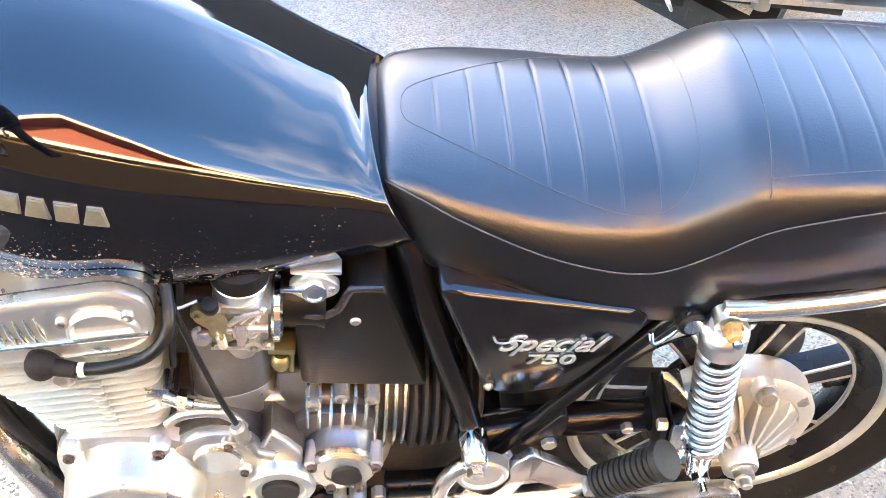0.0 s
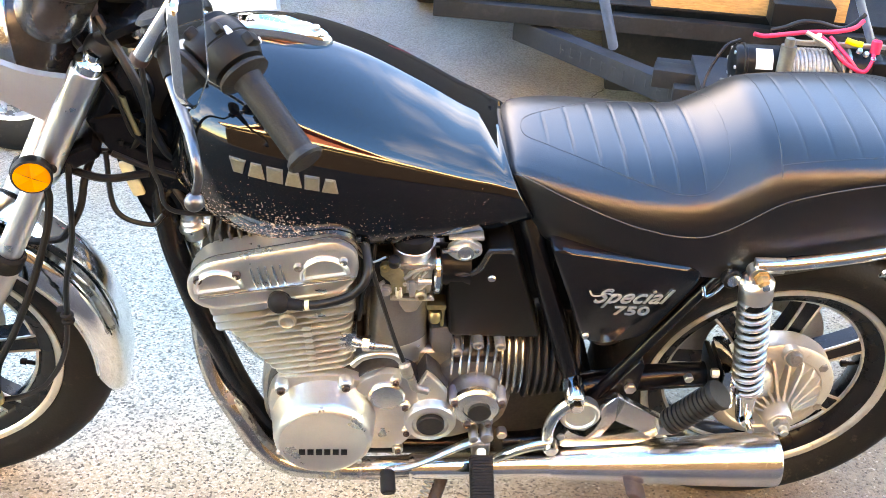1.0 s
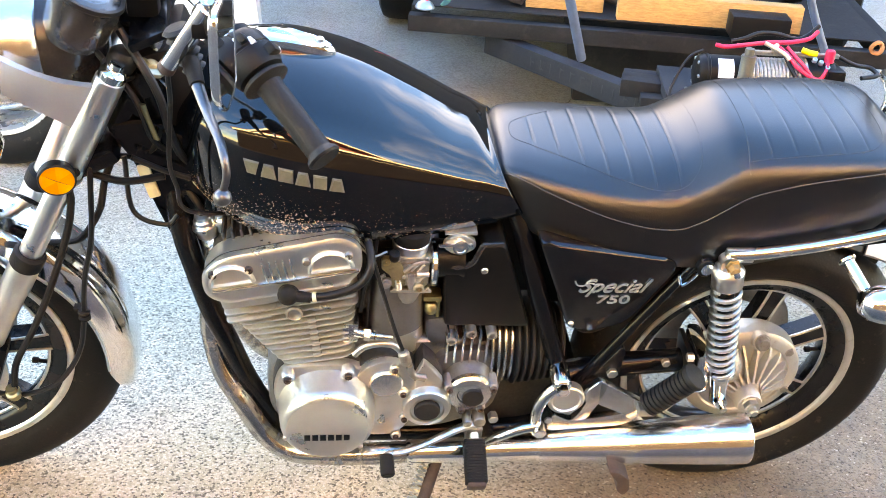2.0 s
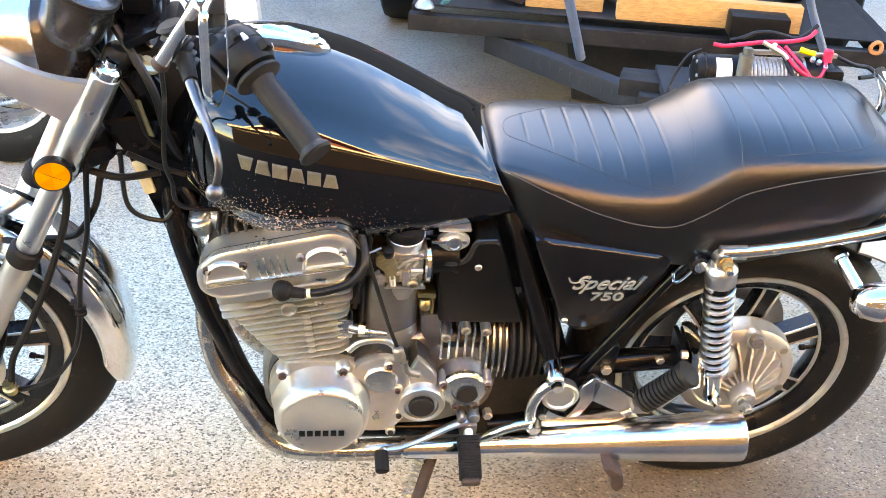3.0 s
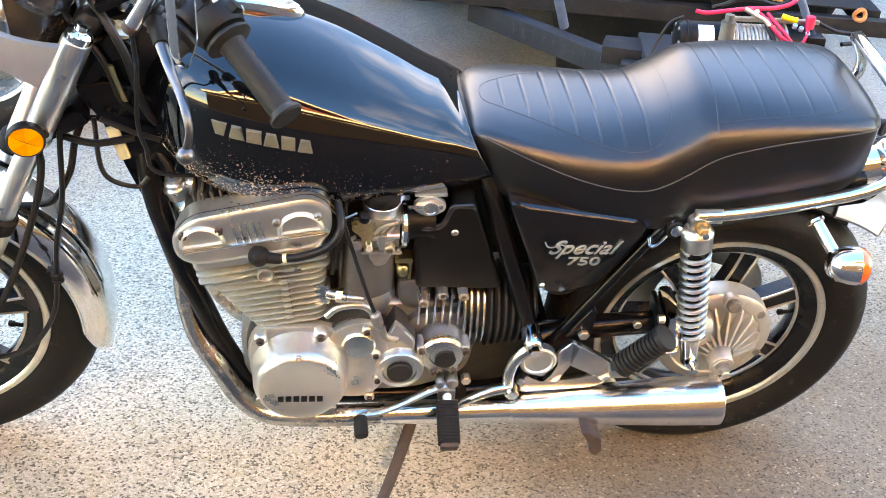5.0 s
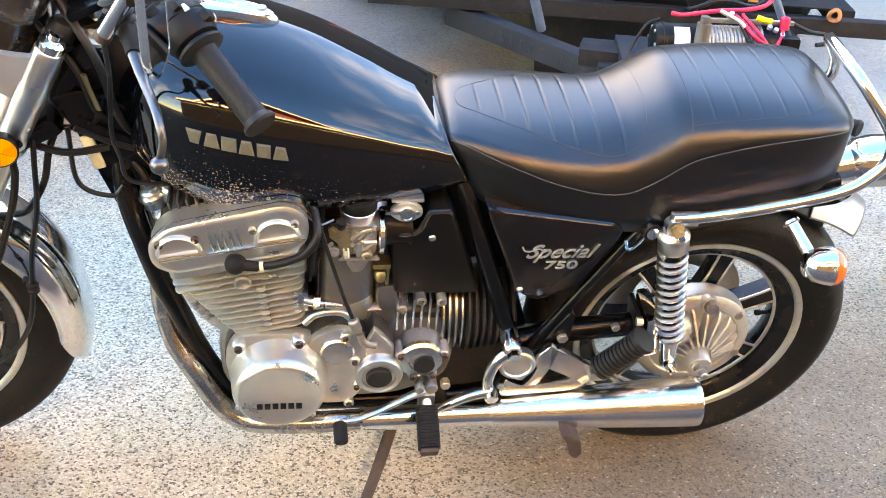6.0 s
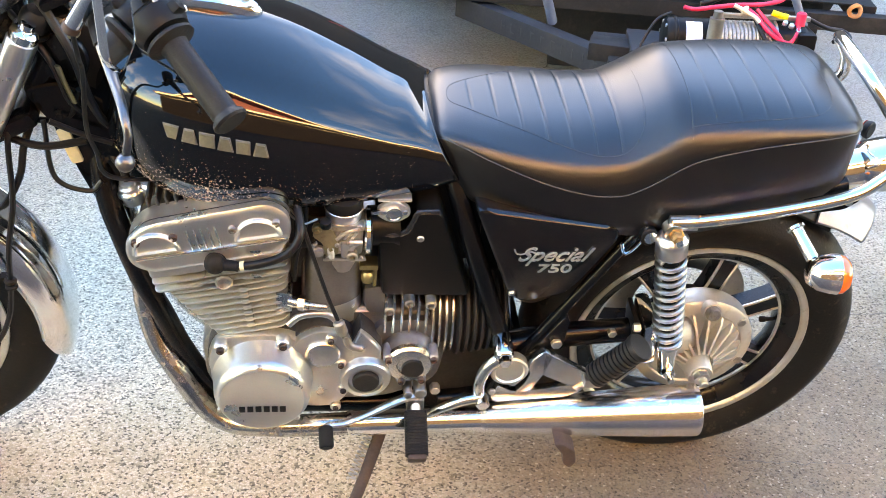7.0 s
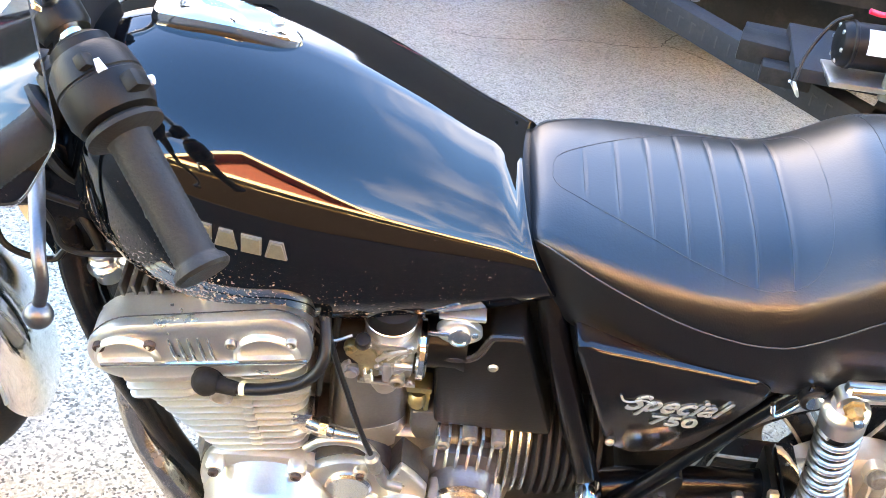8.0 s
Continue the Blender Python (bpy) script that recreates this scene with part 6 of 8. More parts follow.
def build_carburettors():
    outer = None
    for y in (-0.142, 0.0, 0.142):
        bm = B()
        box(bm, (0.078, y, 0.664), (0.060, 0.056, 0.010), 0.003)
        box(bm, (0.078, y, 0.634), (0.056, 0.050, 0.052), 0.006)
        box(bm, (0.078, y, 0.601), (0.064, 0.058, 0.007), 0.002)
        lathe(bm, [(0.024, 0.0), (0.026, 0.006), (0.026, 0.020)], (0.078, y, 0.640), (1, 0, 0), 24)
        cb = part("carburettor", bm, CARB_METAL, bike, "dull cast alloy carburettor")
        outer = outer or cb
        bm = B()
        lathe(bm, [(0.029, 0.0), (0.030, 0.012), (0.027, 0.020), (0.012, 0.026), (0.0, 0.027)], (0.076, y, 0.686), (0, 0, 1), 32)
        part("diaphragm_cap", bm, BLACK_PLASTIC, cb, "black domed carburettor cap")
        bm = B()
        lathe(bm, [(0.0265, 0.0), (0.0275, 0.002), (0.0275, 0.014), (0.0300, 0.016), (0.0300, 0.019), (0.028, 0.021)], (0.076, y, 0.668), (0, 0, 1), 36)
        part("cap_ring", bm, CHROME_DULL, cb, "bright metal cap ring")
        bm = B()
        lathe(bm, [(0.022, 0.0), (0.0225, 0.003), (0.021, 0.020), (0.015, 0.036), (0.0, 0.040)], (0.076, y, 0.598), (0, 0, -1), 28)
        part("float_bowl", bm, ALLOY_GREY, cb, "grey float bowl")
        bm = B()
        lathe(bm, [(0.033, 0.0), (0.037, 0.003), (0.037, 0.009), (0.033, 0.012)], (0.108, y, 0.636), (1, 0, 0), 36, ring=True)
        part("clamp_band", bm, CHROME, cb, "bright hose clamp")
        bm = B()
        lathe(bm, [(0.032, 0.0), (0.032, 0.04), (0.034, 0.05)], (0.114, y * 0.9, 0.636), (1, 0, 0), 32)
        part("intake_rubber", bm, BLACK_SATIN, cb)
        bm = B()
        lathe(bm, [(0.026, 0.0), (0.026, 0.05)], (0.0, y, 0.636), (1, 0, 0), 28)
        part("manifold", bm, RUBBER, cb)
    # outside of the near one: bracket, linkage, screws
    bm = B()
    plate(bm, outline([(0.029, 0.672), (0.050, 0.672), (0.064, 0.652), (0.069, 0.613), (0.048, 0.609), (0.044, 0.634), (0.029, 0.648)], 0.004, 3), -0.166, -0.171, 0.0015)
    part("linkage_bracket", bm, OLIVE_ZINC, outer, "yellowed zinc bracket")
    bm = B()
    drum(bm, (0.035, -0.169, 0.667), (0, -1, 0), 0.0075, 0.010, 0.002, 16)
    lathe(bm, [(0.0035, 0.0), (0.0035, 0.014)], (0.035, -0.169, 0.667), (0, -1, 0), 8)
    part("idle_screw", bm, BRASS, outer)
    bm = B()
    lathe(bm, [(0.009, -0.012), (0.009, 0.008), (0.0065, 0.010), (0.0045, 0.010), (0.004, 0.004), (0.0, 0.004)], (0.090, -0.170, 0.613), (0, -1, 0), 18)
    part("pivot_nut", bm, CARB_METAL, outer)
    bm = B()
    box(bm, (0.081, -0.168, 0.628), (0.024, 0.010, 0.014), 0.002)
    box(bm, (0.078, -0.170, 0.603), (0.066, 0.006, 0.005), 0.001)
    tube(bm, [(0.065, -0.171, 0.643), (0.079, -0.172, 0.657), (0.102, -0.170, 0.664)], 0.0030, 8)
    tube(bm, [(0.086, -0.171, 0.622), (0.103, -0.171, 0.640)], 0.0032, 8)
    pieces("linkage_rod", bm, STEEL, outer, "zinc plated rod")
    bm = B()
    for x, z in ((0.054, 0.668), (0.100, 0.669), (0.052, 0.606), (0.104, 0.607), (0.066, 0.632)):
        bolt(bm, (x, -0.1695, z), (0, -1, 0), 0.0038, 0.004)
    pieces("screw", bm, STEEL, outer)
    bm = B()
    coil(bm, (0.056, -0.174, 0.626), (0.058, -0.174, 0.610), 0.0045, 0.0010, 6, 6)
    part("return_spring", bm, CHROME_DULL, outer)
    bm = B()
    drum(bm, (0.048, -0.172, 0.670), (0, -0.3, 1), 0.0085, 0.016, 0.002, 16)
    part("plunger_cap", bm, BLACK_PLASTIC, outer, "small black cap")
    bm = B()
    tube(bm, [(0.085, -0.172, 0.638), (0.105, -0.172, 0.638)], 0.0042, 10)
    lathe(bm, [(0.0055, 0.0), (0.0055, 0.006)], (0.085, -0.172, 0.638), (1, 0, 0), 12)
    part("vacuum_spigot", bm, CHROME_DULL, outer)
    bm = B()
    plate(bm, outline([(0.071, 0.637), (0.082, 0.637), (0.084, 0.607), (0.073, 0.607)], 0.003, 2), -0.168, -0.1735, 0.001)
    part("stop_plate", bm, ALLOY_GREY, outer)
    bm = B()
    lathe(bm, [(0.010, -0.014), (0.010, 0.0), (0.007, 0.001), (0.007, 0.004), (0.004, 0.005), (0.0, 0.005)], (0.037, -0.172, 0.618), (0, -1, 0), 18)
    tube(bm, [(0.035, -0.172, 0.637), (0.029, -0.172, 0.630), (0.032, -0.172, 0.611)], 0.003, 8)
    part("throttle_pivot", bm, ALLOY_GREY, outer, "grey pivot with a washer")
    bm = B()
    for i in range(3):
        tube(bm, [(0.066 + 0.011 * i, -0.167, 0.640), (0.074 + 0.011 * i, -0.170, 0.656)], [0.0016, 0.0026], 8, 2)
    pieces("rib", bm, ALLOY, outer)
    # choke and drain block behind the float bowl
    bm = B()
    box(bm, (0.118, -0.138, 0.566), (0.030, 0.026, 0.010), 0.002)
    box(bm, (0.129, -0.136, 0.546), (0.006, 0.024, 0.046), 0.002)
    lathe(bm, [(0.008, 0.0), (0.011, 0.004), (0.011, 0.014), (0.008, 0.020)], (0.117, -0.146, 0.556), (0, -0.2, -1), 16)
    pieces("drain_fitting", bm, BRASS, bike, "dull brass coloured fitting")
    bm = B()
    tube(bm, [(-0.012, -0.165, 0.697), (0.002, -0.178, 0.689), (0.016, -0.180, 0.681), (0.036, -0.175, 0.687)], 0.0018, 6)
    tube(bm, [(-0.006, -0.165, 0.700), (0.008, -0.176, 0.684), (0.010, -0.172, 0.676)], 0.0016, 6)
    part("throttle_wire", bm, STEEL, bike, "bent bright wire")
    bm = B()
    tube(bm, [(0.020, -0.160, 0.720), (0.016, -0.166, 0.66), (0.004, -0.160, 0.60), (0.000, -0.15, 0.54)], 0.0042, 6)
    part("vent_hose", bm, CABLE, bike)


OLIVE_ZINC = surface("yellowed_zinc", (0.27, 0.245, 0.15), 0.42, 0.7, 0.2, 60, 400, 0.1, 0.1, dirt=(0.10, 0.08, 0.05), dirt_amount=0.2)
build_carburettors()


def build_covers():
    # battery side panel ahead of the frame upright
    bm = B()
    ring = outline([(0.129, 0.641), (0.168, 0.643), (0.180, 0.655), (0.189, 0.686), (0.226, 0.688), (0.286, 0.508), (0.140, 0.511)], 0.010, 4)
    plate(bm, ring, 0.10, -0.158, 0.009)
    pn = part("air_box_panel", bm, BLACK_SATIN, bike, "satin black air box cover")
    # raised lip in a lighter black, which paints the panel's edge highlight
    bm = B()
    tube(bm, [(0.131, -0.154, 0.640), (0.150, -0.156, 0.641), (0.166, -0.156, 0.643), (0.178, -0.156, 0.654), (0.188, -0.156, 0.682), (0.196, -0.156, 0.686), (0.222, -0.155, 0.687)], [0.004, 0.005, 0.005, 0.005, 0.0045, 0.004, 0.003], 8, 4)
    part("lip", bm, DUSTY_BLACK, pn, "rounded upper lip, its edge highlight painted in a lighter black")
    bm = B()
    lathe(bm, [(0.0062, 0), (0.0062, 0.002), (0.0045, 0.004), (0.0, 0.0035)], (0.196, -0.157, 0.634), (0, -1, 0), 16)
    part("screw", bm, STEEL, pn, "bright screw")
    # gloss side cover with badge
    ring = outline([(0.276, 0.698), (0.296, 0.699), (0.496, 0.668), (0.513, 0.656), (0.511, 0.636), (0.462, 0.545), (0.440, 0.520), (0.378, 0.503), (0.348, 0.516)], 0.014, 4)
    bm = B()
    plate(bm, ring, -0.100, -0.168, 0.012)
    sc = part("side_cover", bm, PANEL_BLACK, bike, "gloss black side cover with a silver badge")
    bm = B()
    plate(bm, ring, 0.100, 0.168, 0.012)
    part("side_cover", bm, PANEL_BLACK, bike, "gloss black side cover")
    bm = B()
    lathe(bm, [(0.005, 0), (0.006, 0.004), (0.003, 0.007)], (0.352, -0.166, 0.528), (0, -1, 0), 10)
    part("clip_pin", bm, STEEL, sc)
    m = Matrix.Translation((0.407, -0.1690, 0.610)) @ Matrix.Rotation(radians(90), 4, "X")
    written("badge_script", "Special", 0.040, 0.0008, m, BADGE_SILVER, sc, 0.55, "silver script badge", 1.02)
    m = Matrix.Translation((0.414, -0.1690, 0.581)) @ Matrix.Rotation(radians(90), 4, "X")
    written("badge_number", "750", 0.024, 0.0008, m, BADGE_SILVER, sc, 0.10, "silver number badge", 1.6)
    bm = B()
    tube(bm, [(0.345, -0.169, 0.622), (0.350, -0.170, 0.614), (0.360, -0.170, 0.613), (0.372, -0.170, 0.618), (0.385, -0.170, 0.612)], 0.0014, 6, 6)
    part("badge_swash", bm, BADGE_SILVER, sc)
    # dark fill between the covers: battery and tool tray
    bm = B()
    box(bm, (0.40, 0, 0.58), (0.20, 0.17, 0.16), 0.010)
    box(bm, (0.255, 0, 0.62), (0.10, 0.18, 0.18), 0.010)
    part("battery_tray", bm, BLACK_SATIN, bike)
    bm = B()
    tube(bm, [(0.350, -0.15, 0.515), (0.385, -0.155, 0.497), (0.420, -0.15, 0.505), (0.45, -0.13, 0.515)], 0.003, 6)
    part("breather_hose", bm, CABLE, bike)
    # helmet lock and hook by the shock mount
    bm = B()
    lathe(bm, [(0.016, -0.03), (0.016, 0.006), (0.014, 0.008)], (0.558, -0.165, 0.650), (0.1, -1, 0.1), 20)
    lk = part("helmet_lock", bm, BLACK_PLASTIC, bike, "black helmet lock with bright key face")
    bm = B()
    lathe(bm, [(0.0105, 0.004), (0.0105, 0.010), (0.0, 0.0105)], (0.558, -0.165, 0.650), (0.1, -1, 0.1), 18)
    part("key_face", bm, CHROME, lk)
    bm = B()
    tube(bm, [(0.552, -0.165, 0.668), (0.546, -0.170, 0.640), (0.525, -0.172, 0.616), (0.515, -0.172, 0.638)], 0.0028, 8, 3)
    part("hook", bm, CHROME, lk)


build_covers()


def build_exhaust():
    bm = B()
    tube(bm, [(-0.165, -0.080, 0.560), (-0.215, -0.082, 0.550), (-0.242, -0.085, 0.510), (-0.248, -0.090, 0.450), (-0.231, -0.118, 0.377), (-0.196, -0.145, 0.322), (-0.160, -0.160, 0.258), (-0.110, -0.176, 0.226), (-0.04, -0.192, 0.234), (0.03, -0.200, 0.243), (0.12, -0.200, 0.248)], 0.0195, 20, 8)
    part("header_pipe", bm, CHROME_RUSTY, bike, "rust-spotted chrome exhaust header pipe")
    bm = B()
    tube(bm, [(-0.16, 0.0, 0.585), (-0.215, 0.0, 0.575), (-0.250, 0.0, 0.52), (-0.235, 0.02, 0.42), (-0.17, 0.06, 0.26), (-0.08, 0.09, 0.20), (0.10, 0.14, 0.21)], 0.0195, 16, 8)
    part("header_pipe", bm, CHROME_RUSTY, bike, "rust-spotted chrome exhaust header pipe")
    bm = B()
    tube(bm, [(-0.165, 0.135, 0.585), (-0.215, 0.145, 0.580), (-0.248, 0.150, 0.540), (-0.228, 0.165, 0.395), (-0.14, 0.195, 0.235), (0.12, 0.200, 0.248)], 0.0195, 16, 8)
    part("header_pipe", bm, CHROME_RUSTY, bike, "rust-spotted chrome exhaust header pipe")
    for s in (-1, 1):
        a, b = Vector((0.10, s * 0.200, 0.2475)), Vector((0.716, s * 0.200, 0.2685))
        L = (b - a).length
        bm = B()
        lathe(bm, [(0.0195, -0.01), (0.0225, -0.004), (0.0225, 0.0), (0.0215, 0.002), (0.0235, 0.12), (0.0255, 0.222), (0.0262, 0.224)], a, b - a, 40)
        part("link_pipe", bm, CHROME, bike, "chrome exhaust link pipe")
        bm = B()
        lathe(bm, [(0.0262, 0.2235), (0.0280, 0.228), (0.0300, 0.26), (0.0395, 0.42), (0.0450, 0.53), (0.0475, L - 0.012), (0.0475, L - 0.003), (0.0460, L), (0.0430, L), (0.0425, L - 0.01), (0.040, L - 0.10), (0.0, L - 0.10)], a, b - a, 48)
        part("muffler", bm, CHROME_SMOKED, bike, "long tapered chrome muffler")
    # crossover balance tube under the gearbox
    bm = B()
    tube(bm, [(0.24, -0.19, 0.235), (0.24, 0.0, 0.21), (0.24, 0.19, 0.235)], 0.02, 14)
    part("crossover_pipe", bm, CHROME_RUSTY, bike)


build_exhaust()


def build_footrests():
    # rider peg: rubber block hanging toward the ground side
    a, b = Vector((0.205, -0.222, 0.298)), Vector((0.205, -0.291, 0.266))
    d = (b - a).normalized()
    bm = B()
    up = Vector((1, 0, 0))
    w = d.cross(up)
    rows = []
    for i in range(15):
        for k, g in ((0.1, 1.0), (0.75, 1.0), (0.8, 0.90), (1.0, 0.90)):
            p = a + d * (0.076 * (i + k) / 15)
            rows.append([p + g * (0.0190 * cx * up + 0.0165 * cz * w) for cx, cz in outline([(-1, -1), (1, -1), (1, 1), (-1, 1)], 0.5, 3)])
    loft(bm, rows)
    pg = part("foot_peg", bm, RUBBER, bike, "ribbed black rubber rider foot peg")
    bm = B()
    tube(bm, [a - d * 0.03 + Vector((0.0, 0, 0.01)), a + d * 0.01], 0.009, 10)
    box(bm, a - d * 0.018, (0.030, 0.022, 0.032), 0.005)
    part("peg_clevis", bm, STEEL, pg)
    bm = B()
    box(bm, b + d * 0.004, (0.032, 0.010, 0.028), 0.005, d.to_track_quat("Y", "Z").to_matrix().to_4x4())
    part("peg_tip", bm, RUST, pg, "rusty scuffed peg end")
    # gear lever
    bm = B()
    tube(bm, [(0.205, -0.205, 0.325), (0.170, -0.215, 0.318), (0.120, -0.222, 0.292), (0.085, -0.226, 0.278), (0.055, -0.230, 0.276), (0.045, -0.245, 0.272)], [0.010, 0.008, 0.007, 0.0065, 0.006, 0.006], 10, 6, flat=0.7)
    gl = part("gear_lever", bm, CHROME_DULL, bike, "satin chrome gear lever")
    bm = B()
    lathe(bm, [(0.010, 0), (0.0125, 0.003), (0.0125, 0.035), (0.010, 0.038), (0.0, 0.038)], (0.052, -0.232, 0.276), (0.05, -1, -0.45), 16)
    part("lever_rubber", bm, RUBBER, gl, "black rubber toe piece")
    bm = B()
    drum(bm, (0.212, -0.175, 0.335), (0, -1, 0), 0.011, 0.040)
    hexagon(bm, (0.238, -0.19, 0.332), (0, -1, 0), 0.009, 0.016)
    drum(bm, (0.190, -0.18, 0.338), (0, -1, 0), 0.008, 0.040)
    part("gear_shaft", bm, STEEL, bike)
    # footrest bracket: polished S-shaped arm
    bm = B()
    tube(bm, [(0.228, -0.205, 0.268), (0.250, -0.208, 0.290), (0.285, -0.210, 0.312), (0.320, -0.210, 0.322)], [0.008, 0.009, 0.010, 0.011], 12, 6)
    tube(bm, [(0.320, -0.205, 0.300), (0.312, -0.205, 0.345), (0.322, -0.202, 0.385), (0.345, -0.200, 0.412)], [0.011, 0.0105, 0.011, 0.013], 12, 6)
    ar = part("footrest_arm", bm, ALLOY_POLISHED, bike, "polished alloy footrest arm")
    bm = B()
    lathe(bm, [(0.017, -0.03), (0.017, 0.010), (0.014, 0.016), (0.010, 0.018)], (0.348, -0.195, 0.418), (0, -1, -0.1), 20)
    hexagon(bm, (0.348, -0.212, 0.418), (0, -1, -0.1), 0.011, 0.012)
    hexagon(bm, (0.320, -0.205, 0.318), (0, -1, -0.1), 0.012, 0.022)
    pieces("bolt", bm, CHROME, ar, "chrome bolt")
    # pillion plate
    bm = B()
    # a web of three bars round an open middle
    for pts in (((0.344, 0.288), (0.338, 0.303), (0.348, 0.331), (0.374, 0.316), (0.402, 0.316), (0.476, 0.330), (0.498, 0.311), (0.471, 0.299)),
                ((0.397, 0.378), (0.400, 0.392), (0.420, 0.414), (0.437, 0.403), (0.426, 0.357), (0.403, 0.307), (0.377, 0.308), (0.392, 0.330), (0.402, 0.358)),
                ((0.419, 0.413), (0.504, 0.359), (0.512, 0.339), (0.497, 0.310), (0.474, 0.329), (0.423, 0.356))):
        plate(bm, outline(pts, 0.006, 4), -0.180, -0.193, 0.003)
    pb = part("pillion_bracket", bm, ALLOY_POLISHED, bike, "satin alloy pillion footrest bracket")
    bm = B()
    plate(bm, outline([(0.408, 0.41), (0.448, 0.478), (0.458, 0.470), (0.455, 0.40)], 0.006, 3), -0.150, -0.176, 0.003)
    part("gusset", bm, BLACK_FRAME, pb)
    bm = B()
    hexagon(bm, (0.441, -0.176, 0.420), (0, -1, 0), 0.010, 0.008)
    hexagon(bm, (0.338, -0.196, 0.322), (0, -1, 0), 0.007, 0.005)
    pieces("bolt", bm, STEEL, pb)
    # pillion peg, folded up to the rear
    a, b = Vector((0.513, -0.203, 0.365)), Vector((0.566, -0.222, 0.449))
    d = (b - a).normalized()
    bm = B()
    prof = []
    L = (b - a).length
    for i in range(11):
        h = L * i / 11
        prof += [(0.0225, h), (0.0225, h + 0.0060), (0.0195, h + 0.0066), (0.0195, h + 0.0088)]
    prof += [(0.025, L), (0.026, L + 0.006), (0.024, L + 0.010), (0.0, L + 0.011)]
    lathe(bm, prof, a, d, 24)
    pp = part("pillion_peg", bm, RUBBER_GREY, bike, "folded grey rubber pillion foot peg")
    bm = B()
    tube(bm, [(0.515, -0.195, 0.345), a + d * 0.005], [0.011, 0.009], 10)
    box(bm, (0.512, -0.200, 0.350), (0.034, 0.022, 0.020), 0.005)
    part("peg_clevis", bm, STEEL, pp)


build_footrests()


def build_rear():
    # shocks
    for s in (-1, 1):
        a, b = Vector((0.588, s * 0.182, 0.672)), Vector((0.646, s * 0.178, 0.362))
        d = (b - a).normalized()
        L = (b - a).length
        bm = B()
        lathe(bm, [(0.018, 0.006), (0.025, 0.012), (0.027, 0.016), (0.027, 0.022), (0.0262, 0.024), (0.0262, 0.044), (0.025, 0.046)], a, d, 32)
        lathe(bm, [(0.014, -0.010), (0.014, 0.010)], a + Vector((0, 0.004, 0)), (0, -1, 0), 20)
        sh = part("shock_absorber", bm, CHROME_DULL, bike, "chrome coil-over rear shock absorber")
        bm = B()
        coil(bm, a + d * 0.050, a + d * (L - 0.066), 0.0225, 0.0041, 12.0)
        part("coil_spring", bm, SPRING, sh, "chrome coil spring browned by rust at the top")
        bm = B()
        lathe(bm, [(0.013, 0.04), (0.013, L - 0.05)], a, d, 20)
        part("damper_body", bm, BLACK_SATIN, sh)
        bm = B()
        lathe(bm, [(0.027, L - 0.068), (0.027, L - 0.062), (0.019, L - 0.056), (0.016, L - 0.020), (0.015, L + 0.012), (0.010, L + 0.016)], a, d, 24)
        part("lower_mount", bm, CHROME, sh)
        bm = B()
        hexagon(bm, b + Vector((0, s * 0.012, 0)), (0, s, 0), 0.012, 0.012)
        lathe(bm, [(0.006, 0), (0.006, 0.020)], b + Vector((0, s * 0.02, 0)), (0, s, 0), 10)
        part("nut", bm, CHROME, sh)
        bm = B()
        lathe(bm, [(0.0130, 0), (0.0130, 0.003), (0.0095, 0.005), (0.0095, 0.013), (0.007, 0.016), (0.0, 0.017)], a + Vector((0.002, s * 0.012, 0.004)), (0, s, 0), 6)
        part("top_nut", bm, RUST_BOLT, sh, "rusted acorn nut")
        bm = B()
        lathe(bm, [(0.006, 0.014), (0.0055, 0.022), (0.0, 0.024)], a + Vector((0.004, s * 0.012, 0.0)), (0, s, 0), 12)
        part("nut_tip", bm, CHROME, sh)
    # swingarm and shaft housing
    bm = B()
    tube(bm, [(0.372, -0.13, 0.365), (0.46, -0.125, 0.385), (0.60, -0.12, 0.395)], [0.028, 0.022, 0.022], 20)
    part("shaft_housing", bm, BLACK_FRAME, bike, "black painted drive shaft housing")
    bm = B()
    tube(bm, [(0.372, 0.13, 0.365), (0.56, 0.13, 0.345), (0.735, 0.13, 0.320)], 0.022, 16)
    tube(bm, [(0.372, -0.14, 0.365), (0.372, 0.14, 0.365)], 0.026, 16)
    part("swingarm", bm, BLACK_FRAME, bike)
    bm = B()
    box(bm, (0.607, -0.135, 0.412), (0.026, 0.088, 0.092), 0.008, Matrix.Rotation(radians(-6), 4, "Y"))
    ff = part("drive_flange", bm, CHROME, bike, "chrome drive housing flange")
    bm = B()
    box(bm, (0.588, -0.130, 0.406), (0.010, 0.080, 0.078), 0.004, Matrix.Rotation(radians(-6), 4, "Y"))
    part("flange_plate", bm, BLACK_SATIN, ff)
    bm = B()
    for z in (0.375, 0.448):
        hexagon(bm, (0.584, -0.170, z), (-1, 0, 0), 0.008, 0.012)
        hexagon(bm, (0.540, -0.158, z - 0.02), (0, -1, 0), 0.008, 0.010)
    pieces("bolt", bm, STEEL, ff)
    # final drive
    c = Vector((0.726, 0, 0.324))
    bm = B()
    lathe(bm, [(0.108, 0.052), (0.112, 0.060), (0.111, 0.092), (0.104, 0.099), (0.088, 0.101), (0.085, 0.098), (0.060, 0.104), (0.030, 0.110)], c, (0, -1, 0), 56)
    tube(bm, [(0.615, -0.130, 0.400), (0.650, -0.112, 0.380), (0.690, -0.085, 0.355)], [0.040, 0.042, 0.045], 20)
    fdv = part("final_drive", bm, ALLOY_SILVER, bike, "cast alloy shaft drive housing")
